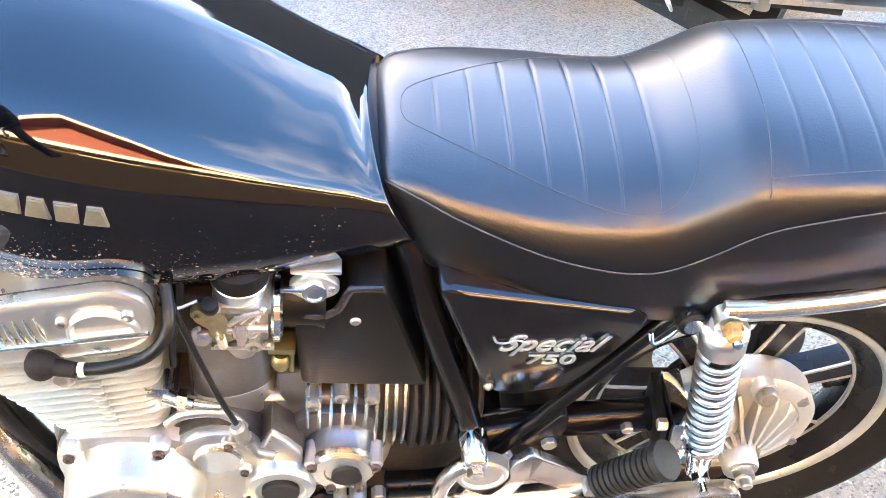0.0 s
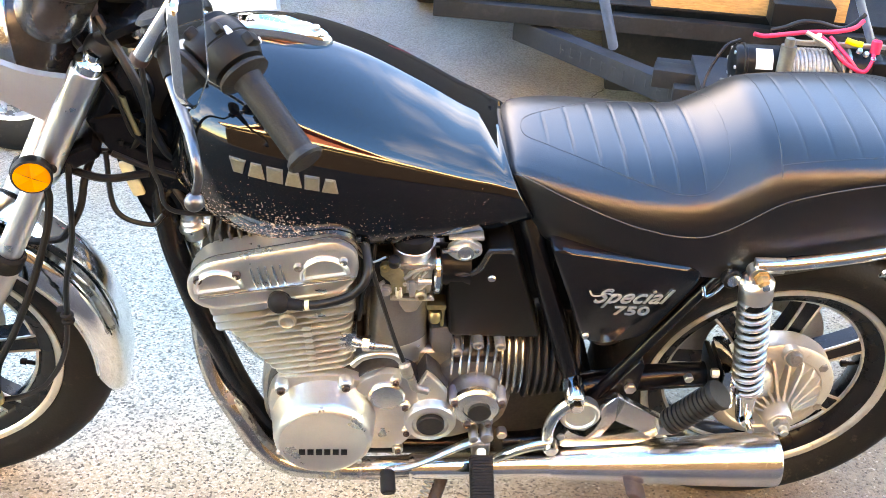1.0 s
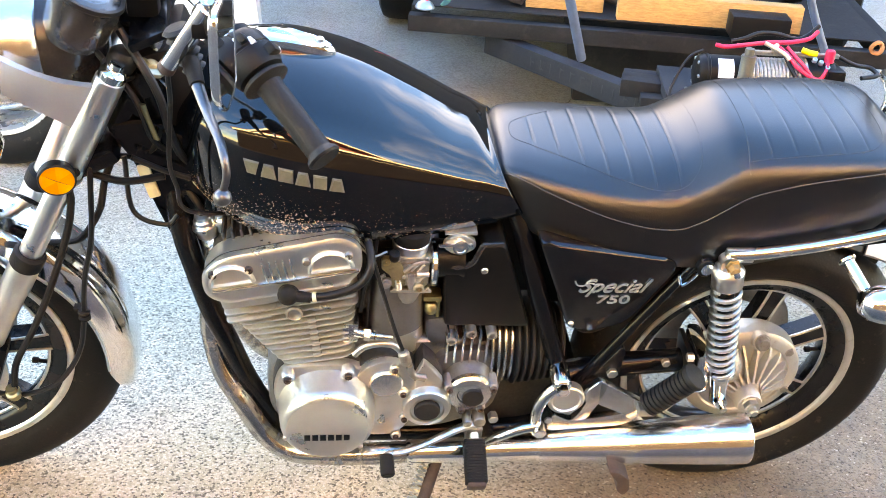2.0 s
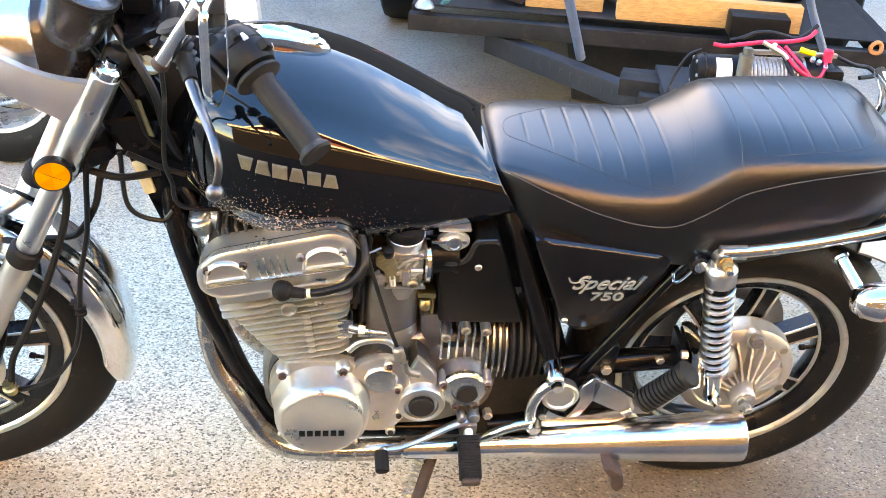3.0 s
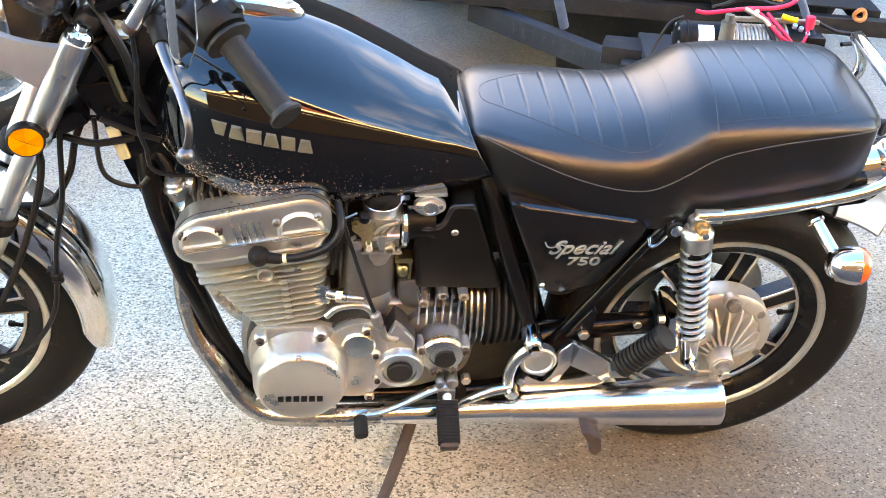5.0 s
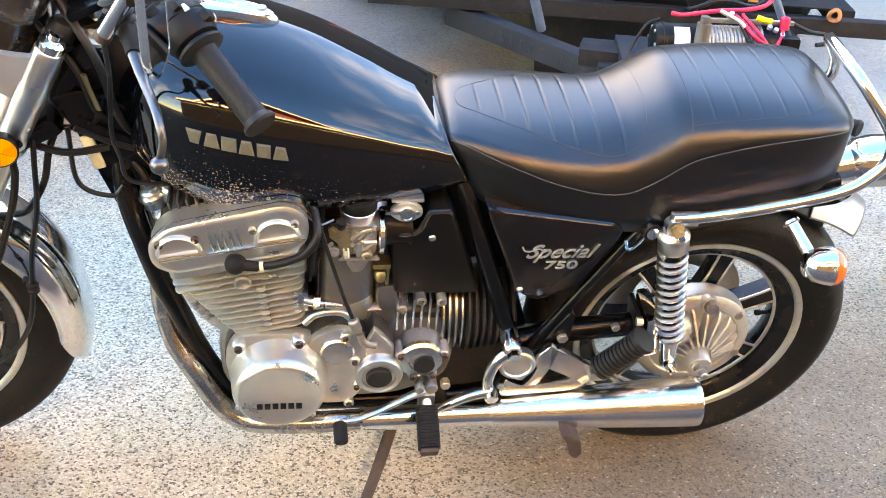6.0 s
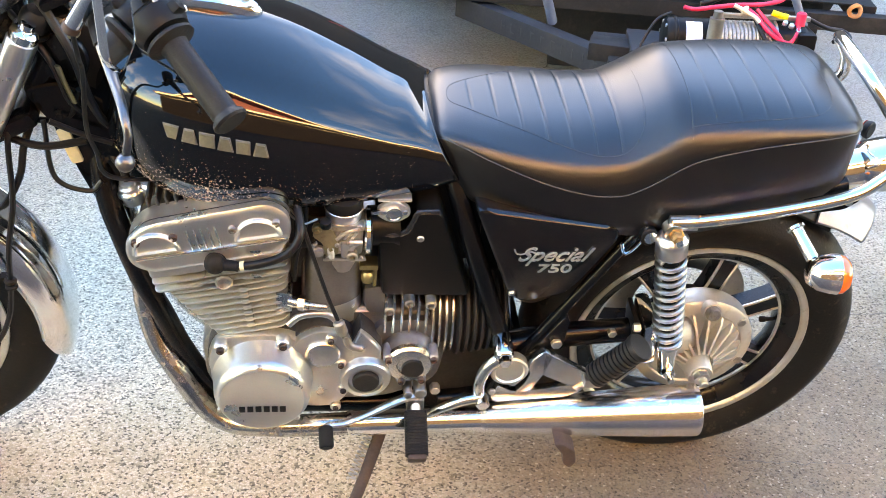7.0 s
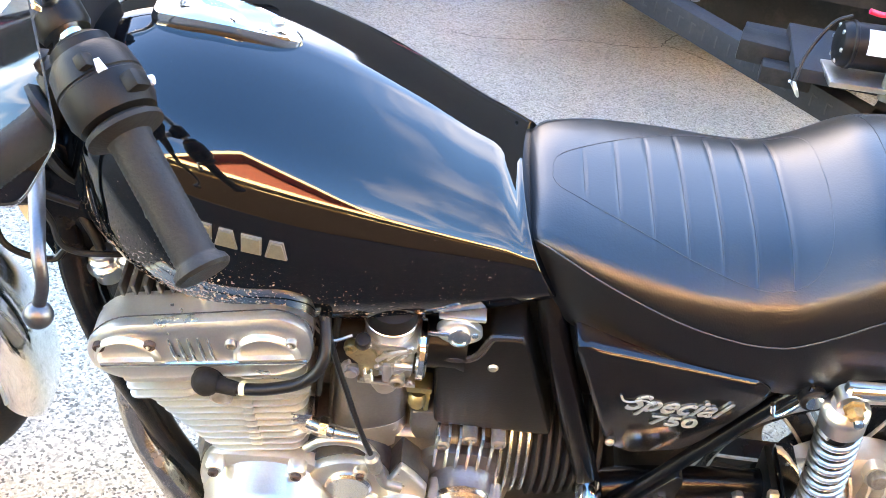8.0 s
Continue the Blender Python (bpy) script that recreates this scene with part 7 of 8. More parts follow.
    for i in range(11):
        a = radians(-8 + 18.5 * i)
        dd = Vector((math.cos(a), 0, math.sin(a)))
        bm = B()
        side = Vector((-math.sin(a), 0, math.cos(a))) * 0.0022
        p0, p1, p2 = c + dd * 0.026 + Vector((0, -0.142, 0)), c + dd * 0.076 + Vector((0, -0.116, 0)), c + dd * 0.086 + Vector((0, -0.104, 0))
        q0, q1 = c + dd * 0.026 + Vector((0, -0.105, 0)), c + dd * 0.086 + Vector((0, -0.092, 0))
        loft(bm, [[p0 + side, p1 + side, p2 + side, q1 + side, q0 + side], [p0 - side, p1 - side, p2 - side, q1 - side, q0 - side]])
        part("fin", bm, ALLOY_SILVER, fdv, "cast radial fin")
    bm = B()
    lathe(bm, [(0.036, 0.10), (0.026, 0.132), (0.024, 0.155), (0.022, 0.158)], c + Vector((0.0, 0, -0.012)), (0, -1, 0), 28)
    part("axle_boss", bm, ALLOY_SILVER, fdv)
    bm = B()
    lathe(bm, [(0.017, 0.0), (0.017, 0.003)], (0.726, -0.158, 0.316), (0, -1, 0), 20)
    hexagon(bm, (0.726, -0.160, 0.316), (0, -1, 0), 0.015, 0.013)
    lathe(bm, [(0.008, 0.0), (0.008, 0.024), (0.006, 0.026), (0.0, 0.026)], (0.726, -0.160, 0.316), (0, -1, 0), 14)
    part("axle_nut", bm, STEEL, fdv, "zinc axle nut")
    bm = B()
    lathe(bm, [(0.017, 0.0), (0.017, 0.018)], c + Vector((0.008, -0.095, 0.098)), (0, -1, 0.25), 18)
    fp = part("filler_boss", bm, ALLOY_SILVER, fdv)
    bm = B()
    lathe(bm, [(0.014, 0.016), (0.014, 0.026), (0.011, 0.030), (0.0, 0.030)], c + Vector((0.008, -0.095, 0.098)), (0, -1, 0.25), 10)
    part("filler_plug", bm, ALLOY_DARK, fp)
    bm = B()
    for a in (-20, 40, 200):
        hexagon(bm, c + Vector((0.099 * math.cos(radians(a)), -0.090, 0.099 * math.sin(radians(a)))), (0, -1, 0), 0.009, 0.012)
    pieces("bolt", bm, ALLOY_DARK, fdv)
    bm = B()
    lathe(bm, [(0.085, 0.060), (0.085, 0.066), (0.135, 0.066), (0.135, 0.060)], REAR, (0, 1, 0), 48, ring=True)
    part("rear_disc", bm, STEEL, bike, "steel rear brake disc")
    bm = B()
    box(bm, (0.640, 0.09, 0.46), (0.09, 0.07, 0.11), 0.018, Matrix.Rotation(radians(35), 4, "Y"))
    part("brake_caliper", bm, BLACK_SATIN, bike, "black brake caliper")
    # rear mudguard: black inner guard, chrome tail
    bm = B()
    rows = []
    for a in lin(radians(55), radians(165), 26):
        d = Vector((math.cos(a), 0, math.sin(a)))
        row = [GUARD + d * (0.352 - 0.04 * abs(s) ** 2.5) + Vector((0.0, 0.078 * s, 0.012)) for s in lin(-1, 1, 11)]
        rows.append(row + [GUARD + (p - GUARD) * 0.985 for p in row[::-1]])
    loft(bm, rows)
    part("inner_fender", bm, BLACK_SATIN, bike, "black inner rear mudguard", 50)
    bm = B()
    rows = []
    for t in lin(0, 1, 22):
        a = radians(60 - 20 * t)
        d = Vector((math.cos(a), 0, math.sin(a)))
        w = 0.082 * (1.0 if t < 0.85 else math.sqrt(max(0.05, 1 - ((t - 0.85) / 0.16) ** 2)))
        ctr = GUARD + Vector((-0.02, 0, 0.0))
        row = [ctr + d * (0.380 + 0.030 * t - 0.045 * abs(s) ** 2.3) + Vector((0.0, w * s, 0.0)) for s in lin(-1, 1, 13)]
        rows.append(row + [ctr + (p - ctr) * 0.987 for p in row[::-1]])
    loft(bm, rows)
    part("rear_fender", bm, ALLOY_GREY, bike, "chrome rear mudguard", 50)
    # grab rail: both sides meet behind the seat
    bm = B()
    tube(bm, [(0.585, -0.176, 0.684), (0.64, -0.176, 0.688), (0.74, -0.172, 0.702), (0.86, -0.160, 0.722), (0.915, -0.145, 0.740), (0.950, -0.130, 0.770), (0.942, -0.118, 0.815), (0.906, -0.090, 0.862), (0.886, -0.060, 0.886), (0.879, 0.0, 0.894),
              (0.886, 0.060, 0.886), (0.906, 0.090, 0.862), (0.942, 0.118, 0.815), (0.950, 0.130, 0.770), (0.915, 0.145, 0.740), (0.86, 0.160, 0.722), (0.74, 0.172, 0.702), (0.585, 0.176, 0.684)], 0.0105, 14, 6)
    gr = part("grab_rail", bm, CHROME, bike, "chrome tubular grab rail behind the seat")
    bm = B()
    box(bm, (0.605, -0.176, 0.684), (0.05, 0.010, 0.026), 0.003)
    part("rail_end", bm, CHROME_DULL, gr)
    bm = B()
    plate(bm, outline([(0.80, 0.712), (0.88, 0.735), (0.892, 0.718), (0.870, 0.700), (0.81, 0.690)], 0.006, 3), -0.150, -0.160, 0.002)
    part("signal_bracket", bm, BLACK_FRAME, gr)
    bm = B()
    hexagon(bm, (0.872, -0.160, 0.716), (0, -1, 0), 0.006, 0.005)
    pieces("bolt", bm, STEEL, gr)
    # tail lamp
    bm = B()
    lathe(bm, [(0.026, -0.02), (0.042, 0.0), (0.048, 0.03), (0.048, 0.062), (0.044, 0.066)], (0.975, 0, 0.672), (1, 0, 0.05), 32)
    tube(bm, [(0.875, 0, 0.650), (0.93, 0, 0.660), (0.985, 0, 0.672)], [0.034, 0.036, 0.034], 18)
    tl = part("tail_lamp", bm, CHROME, bike, "chrome tail lamp with red lens")
    bm = B()
    lathe(bm, [(0.045, 0.064), (0.043, 0.074), (0.03, 0.082), (0.0, 0.085)], (0.975, 0, 0.672), (1, 0, 0.05), 32)
    part("lens", bm, RED_LENS, tl, "red lens")
    for s in (-1, 1):
        if s > 0:
            bm = B()
            lathe(bm, [(0.014, -0.006), (0.0165, 0.0), (0.0165, 0.006), (0.014, 0.008)], (1.021, 0.100, 0.678), (0.75, -1, 0.1), 28)
            rr = part("rear_reflector", bm, BLACK_PLASTIC, bike, "small round red reflector in a black rim")
            bm = B()
            lathe(bm, [(0.0145, -0.0075), (0.0, -0.0085)], (1.021, 0.100, 0.678), (0.75, -1, 0.1), 24)
            part("reflector_lens", bm, RED_LENS, rr, "red lens")
            bm = B()
            box(bm, (1.020, 0.098, 0.645), (0.010, 0.004, 0.060), 0.0015)
            part("bracket", bm, CHROME_DULL, rr)
        bm = B()
        st = Vector((0.796, s * 0.165, 0.668))
        en = Vector((0.816, s * 0.215, 0.643))
        tube(bm, [st, en], 0.0105, 16)
        lathe(bm, [(0.015, 0), (0.015, 0.004), (0.012, 0.006)], st, en - st, 20)
        part("signal_stem", bm, CHROME, bike)
        build_signal("rear_turn_signal", (0.842, s * 0.235, 0.630), (1, -0.12 * -s, 0.02), False, 0.82)


SPRING = surface("chrome_spring", (0.74, 0.72, 0.68), 0.3, 1.0, 0.08, 30, 300, 0.03, 0.08, dirt=(0.45, 0.27, 0.10), dirt_amount=0.22)
build_rear()


def build_stands():
    foot = Vector(from_world(0.075, -0.330, 0.012))
    top = Vector((0.170, -0.130, 0.215))
    bm = B()
    tube(bm, [top, top.lerp(foot, 0.5) + Vector((0.004, 0, 0)), foot], [0.012, 0.011, 0.010], 12, 6)
    sd = part("side_stand", bm, RUST, bike, "rusty steel side stand resting on the concrete")
    bm = B()
    box(bm, foot + Vector((0, -0.005, 0.0)), (0.055, 0.05, 0.010), 0.003, Matrix.Rotation(radians(-LEAN), 4, "X"))
    part("stand_foot", bm, RUST, sd)
    bm = B()
    coil(bm, top + Vector((-0.02, -0.012, 0.0)), top.lerp(foot, 0.55) + Vector((-0.02, -0.004, 0)), 0.007, 0.0018, 16, 6)
    part("stand_spring", bm, STEEL, sd)
    # centre stand, folded up, with its tang
    bm = B()
    tube(bm, [(0.34, -0.11, 0.19), (0.50, -0.13, 0.165), (0.60, -0.15, 0.16)], 0.013, 12)
    tube(bm, [(0.34, 0.11, 0.19), (0.50, 0.13, 0.165), (0.60, 0.15, 0.16)], 0.013, 12)
    tube(bm, [(0.34, -0.11, 0.19), (0.34, 0.11, 0.19)], 0.013, 12)
    cs = part("centre_stand", bm, RUST, bike, "rusty folded centre stand")
    bm = B()
    plate(bm, outline([(0.446, 0.258), (0.466, 0.256), (0.488, 0.236), (0.494, 0.206), (0.484, 0.190), (0.470, 0.204), (0.466, 0.232)], 0.006, 3), -0.232, -0.266, 0.004)
    tube(bm, [(0.478, -0.13, 0.17), (0.480, -0.235, 0.205)], 0.009, 10)
    part("stand_tang", bm, RUST, cs, "rusty stand tang")


build_stands()


# ---------------------------------------------------------------- trailer behind the motorcycle
TR_YAW = -10.2
TRAILER = pose(0.235, 1.655, 0, 0, 0, TR_YAW)
trailer = thing("trailer", "worn black steel box trailer with a drawbar and spare timber rail", "trailer", at=TRAILER)
TR_INV = TRAILER.inverted()


def tl(x, y, z):
    """A place in the trailer's own space."""
    return TR_INV @ Vector((x, y, z))


def beam(name, a, b, w, h, material, label="", parent=None):
    """A rectangular steel beam between two places."""
    a, b = Vector(a), Vector(b)
    d = (b - a).normalized()
    m = Matrix((d, Vector((0, 0, 1)).cross(d).normalized(), d.cross(Vector((0, 0, 1)).cross(d).normalized()))).transposed().to_4x4()
    bm = B()
    box(bm, (a + b) / 2, ((b - a).length, w, h), 0.004, m)
    return part(name, bm, material, parent or trailer, label)


WORN_MARK = surface("worn_raised_paint", (0.034, 0.035, 0.038), 0.6, 0.0, 0.3, 40, 300, 0.2, 0.1, spec=0.15)


def build_trailer():
    # trailer space: x along the front rail, y to the rear
    beam("front_rail", (0, 0, 0.43), (1.66, 0, 0.43), 0.05, 0.052, TRAILER_BLACK, "scuffed black front rail")
    beam("side_rail", (0.03, 0.03, 0.44), (0.03, 2.4, 0.44), 0.05, 0.07, TRAILER_BLACK)
    beam("side_rail", (1.53, 0.03, 0.44), (1.53, 2.4, 0.44), 0.05, 0.07, TRAILER_BLACK)
    beam("rear_rail", (0, 2.4, 0.44), (1.56, 2.4, 0.44), 0.05, 0.07, TRAILER_BLACK)
    bm = B()
    box(bm, (0.78, 1.2, 0.478), (1.46, 2.36, 0.006), 0.002)
    part("floor_sheet", bm, TRAILER_BLACK, trailer, "dusty steel trailer floor")
    bm = B()
    box(bm, (1.02, 1.25, 0.27), (0.90, 1.9, 0.34), 0.01)
    part("chassis_tray", bm, TRAILER_BLACK, trailer, "black tray under the trailer floor")
    for x in (0.10, 0.42, 1.40):
        beam("post", (x, 0.02, 0.47), (x, 0.02, 0.86), 0.05, 0.04, TRAILER_BLACK)
    beam("top_rail", (0, 0.02, 0.88), (1.56, 0.02, 0.88), 0.05, 0.05, TRAILER_BLACK)
    hitch = tl(1.065, 0.87, 0.362)
    for a in ((0.51, 1.677), (1.46, 1.56)):
        p = tl(a[0], a[1], 0.362)
        db = beam("drawbar", p, hitch, 0.055, 0.068, TRAILER_BLUE, "worn blue-grey steel drawbar")
        d = (hitch - p).normalized()
        face = Vector((0, 0, 1)).cross(d).normalized()
        face = face if (TRAILER.to_3x3() @ face).y < 0 else -face
        turn = Matrix((d, face, d.cross(face))).transposed().to_4x4()
        rnd = random.Random(9)
        bm = B()
        for i in range(16):
            at = p.lerp(hitch, 0.22 + 0.044 * i) + face * 0.0275
            box(bm, at, (0.004, 0.002, 0.030), 0.0, turn)
            if rnd.random() < 0.7:
                box(bm, at + d * 0.008 + Vector((0, 0, rnd.choice((-0.012, 0.0, 0.012)))), (0.014, 0.002, 0.004), 0.0, turn)
        pieces("raised_mark", bm, WORN_MARK, db)
    p1, p2 = tl(0.80, 1.10, 0.44), tl(1.36, 0.98, 0.44)
    beam("cross_member", p1, p2, 0.08, 0.05, TRAILER_BLUE)
    bm = B()
    box(bm, tl(0.835, 1.03, 0.45), (0.12, 0.08, 0.05), 0.006, Matrix.Rotation(radians(-8), 4, "Z"))
    box(bm, tl(0.865, 0.95, 0.43), (0.11, 0.05, 0.04), 0.005, Matrix.Rotation(radians(-4), 4, "Z"))
    part("mount_bracket", bm, TRAILER_BLACK, trailer, "black winch mounting bracket")
    bm = B()
    box(bm, tl(1.05, 0.96, 0.470), (0.36, 0.24, 0.030), 0.003)
    part("mount_plate", bm, TRAILER_BLUE, trailer)
    bm = B()
    tube(bm, [tl(0.752, 1.41, 0.40), tl(0.668, 1.30, 0.61), tl(0.60, 1.21, 0.78)], 0.015, 14)
    part("strut", bm, STRUT_BLUE, trailer, "blue painted tube strut")
    bm = B()
    tube(bm, [tl(1.47, 1.25, 0.46), tl(1.39, 1.235, 0.60), tl(1.34, 1.22, 0.70)], 0.012, 12)
    part("strut", bm, STRUT_BLUE, trailer, "blue painted tube strut")
    # wheels
    for x in (-0.16, 1.72):
        c = Vector((x, 1.52, 0.30))
        bm = B()
        lathe(bm, [(0.17, -0.07), (0.20, -0.085), (0.26, -0.09), (0.29, -0.075), (0.30, -0.05), (0.30, 0.05), (0.29, 0.075), (0.26, 0.09), (0.20, 0.085), (0.17, 0.07)], c, (1, 0, 0), 48, ring=True)
        w = part("trailer_wheel", bm, TYRE, trailer, "black trailer tyre")
        bm = B()
        lathe(bm, [(0.175, -0.065), (0.15, -0.05), (0.09, -0.02), (0.05, -0.03), (0.0, -0.03)], c, (1, 0, 0), 36)
        part("rim", bm, SILVER_WHEEL, w)
    bm = B()
    tube(bm, [(-0.1, 1.52, 0.30), (1.66, 1.52, 0.30)], 0.025, 12)
    part("axle", bm, TRAILER_BLACK, trailer)
    for x in (-0.16, 1.72):
        bm = B()
        rows = []
        for a in lin(radians(10), radians(170), 16):
            row = [Vector((x + 0.12 * s, 1.52 + 0.36 * math.cos(a), 0.30 + 0.36 * math.sin(a))) for s in (-1, 1)]
            rows.append(row + [Vector((p.x, 1.52 + (p.y - 1.52) * 0.985, 0.30 + (p.z - 0.30) * 0.985)) for p in row[::-1]])
        loft(bm, rows)
        part("wheel_guard", bm, TRAILER_BLACK, trailer)


build_trailer()


def on_trailer(name, bm, material, label, category, smooth=38.0):
    bm.transform(TRAILER)
    return tagged(link_mesh(name, bm, material, smooth), label, category)


def build_trailer_load():
    for x0, x1, h in ((0.37, 0.62, 0.045), (0.66, 1.24, 0.085)):
        bm = B()
        box(bm, ((x0 + x1) / 2, 0.045 if h > 0.06 else 0.11, 0.482 + h / 2), (x1 - x0, 0.05, h), 0.003)
        on_trailer("timber_plank", bm, TIMBER, "orange pine board laid along the trailer rail", "plank")
    bm = B()
    box(bm, (1.09, -0.05, 0.520), (0.18, 0.09, 0.07), 0.006)
    box(bm, (1.09, -0.03, 0.470), (0.10, 0.05, 0.04), 0.003)
    on_trailer("battery_box", bm, BLACK_PLASTIC, "black plastic winch control box behind the winch", "control box")
    # old engine parts on the floor
    rnd = random.Random(3)
    for x, y, r in ((0.30, 0.22, 0.09), (0.62, 0.30, 0.11), (0.95, 0.35, 0.10)):
        root = thing("engine_part", "greasy dark engine part lying on the trailer floor", "engine part", at=TRAILER @ pose(x, y, 0.481))
        bm = B()
        drum(bm, (-r * 0.8, 0, r), (1, 0, 0), r, r * 1.6, 0.01, 28)
        part("casing", bm, ENGINE_SHADE_GREASE, root)
        bm = B()
        for k in range(6):
            a = k * math.pi / 3
            hexagon(bm, (-r * 0.8, 0.7 * r * math.cos(a), r + 0.7 * r * math.sin(a)), (-1, 0, 0), 0.010, 0.012)
        pieces("bolt", bm, STEEL, root)
        bm = B()
        tube(bm, [(0, -r * 0.9, r * 0.5), (0.02, -r * 1.3, r * 0.35), (0.06, -r * 1.5, r * 0.3)], 0.02, 12)
        part("pipe", bm, RUST, root)
    # spoked wheels loaded on the trailer
    for x, y, yaw in ((1.30, 0.45, 80), (1.12, 0.75, 95)):
        root = thing("spoked_wheel", "wire-spoked motorcycle wheel with a dusty tyre standing on the trailer", "wheel", "wheels on the trailer", at=TRAILER @ pose(x, y, 0.481, 0, 0, yaw))
        c = Vector((0, 0, 0.31))
        bm = B()
        lathe(bm, [(0.235, -0.03), (0.27, -0.045), (0.30, -0.03), (0.31, 0), (0.30, 0.03), (0.27, 0.045), (0.235, 0.03)], c, (0, 1, 0), 48, ring=True)
        part("tyre", bm, RUBBER_GREY, root)
        bm = B()
        lathe(bm, [(0.24, -0.03), (0.225, -0.02), (0.225, 0.02), (0.24, 0.03)], c, (0, 1, 0), 48, ring=True)
        part("rim", bm, CHROME_DULL, root)
        bm = B()
        drum(bm, c - Vector((0, 0.05, 0)), (0, 1, 0), 0.04, 0.10, 0.004, 20)
        part("hub", bm, ALLOY_DARK, root)
        bm = B()
        for k in range(32):
            a = 2 * math.pi * k / 32
            s = 1 if k % 2 else -1
            a2 = a + s * 0.35
            tube(bm, [c + Vector((0.04 * math.cos(a), s * 0.035, 0.04 * math.sin(a))), c + Vector((0.227 * math.cos(a2), 0, 0.227 * math.sin(a2)))], 0.0015, 4)
        part("spokes", bm, STEEL, root)
    # strap hook and teal strap at the rail end
    root = thing("ratchet_strap", "red and teal tie-down strap hooked on the trailer", "strap", at=TRAILER @ pose(0.05, -0.01, 0.478))
    bm = B()
    lathe(bm, [(0.030, 0), (0.032, 0.004), (0.024, 0.018), (0.010, 0.026)], (0, 0, 0), (0, 0, 1), 18)
    part("hook", bm, STEEL, root)
    bm = B()
    tube(bm, [(0.0, 0, 0.02), (0.012, 0.01, 0.06), (0.03, 0.03, 0.16), (0.05, 0.05, 0.36)], 0.011, 8, flat=0.35)
    part("red_webbing", bm, RED_CABLE, root)
    bm = B()
    tube(bm, [(0.06, 0.03, 0.01), (0.075, 0.02, 0.03), (0.10, 0.03, 0.05), (0.09, 0.06, 0.10), (0.075, 0.05, 0.16)], 0.020, 8, flat=0.3)
    part("teal_webbing", bm, TEAL, root)
    # orange shackle
    bm = B()
    tube(bm, [(1.47 + 0.017 * math.cos(a), -0.032 + 0.005 * math.sin(2 * a), 0.475 + 0.017 * math.sin(a)) for a in lin(0, 2 * math.pi, 14)], 0.007, 8, 3)
    on_trailer("shackle", bm, RUST_ORANGE, "rust-orange steel shackle on the trailer rail", "shackle")


RUST_ORANGE = surface("orange_rust", (0.55, 0.20, 0.07), 0.7, 0.1, 0.25, 80, 300, 0.3, 0.08)
build_trailer_load()


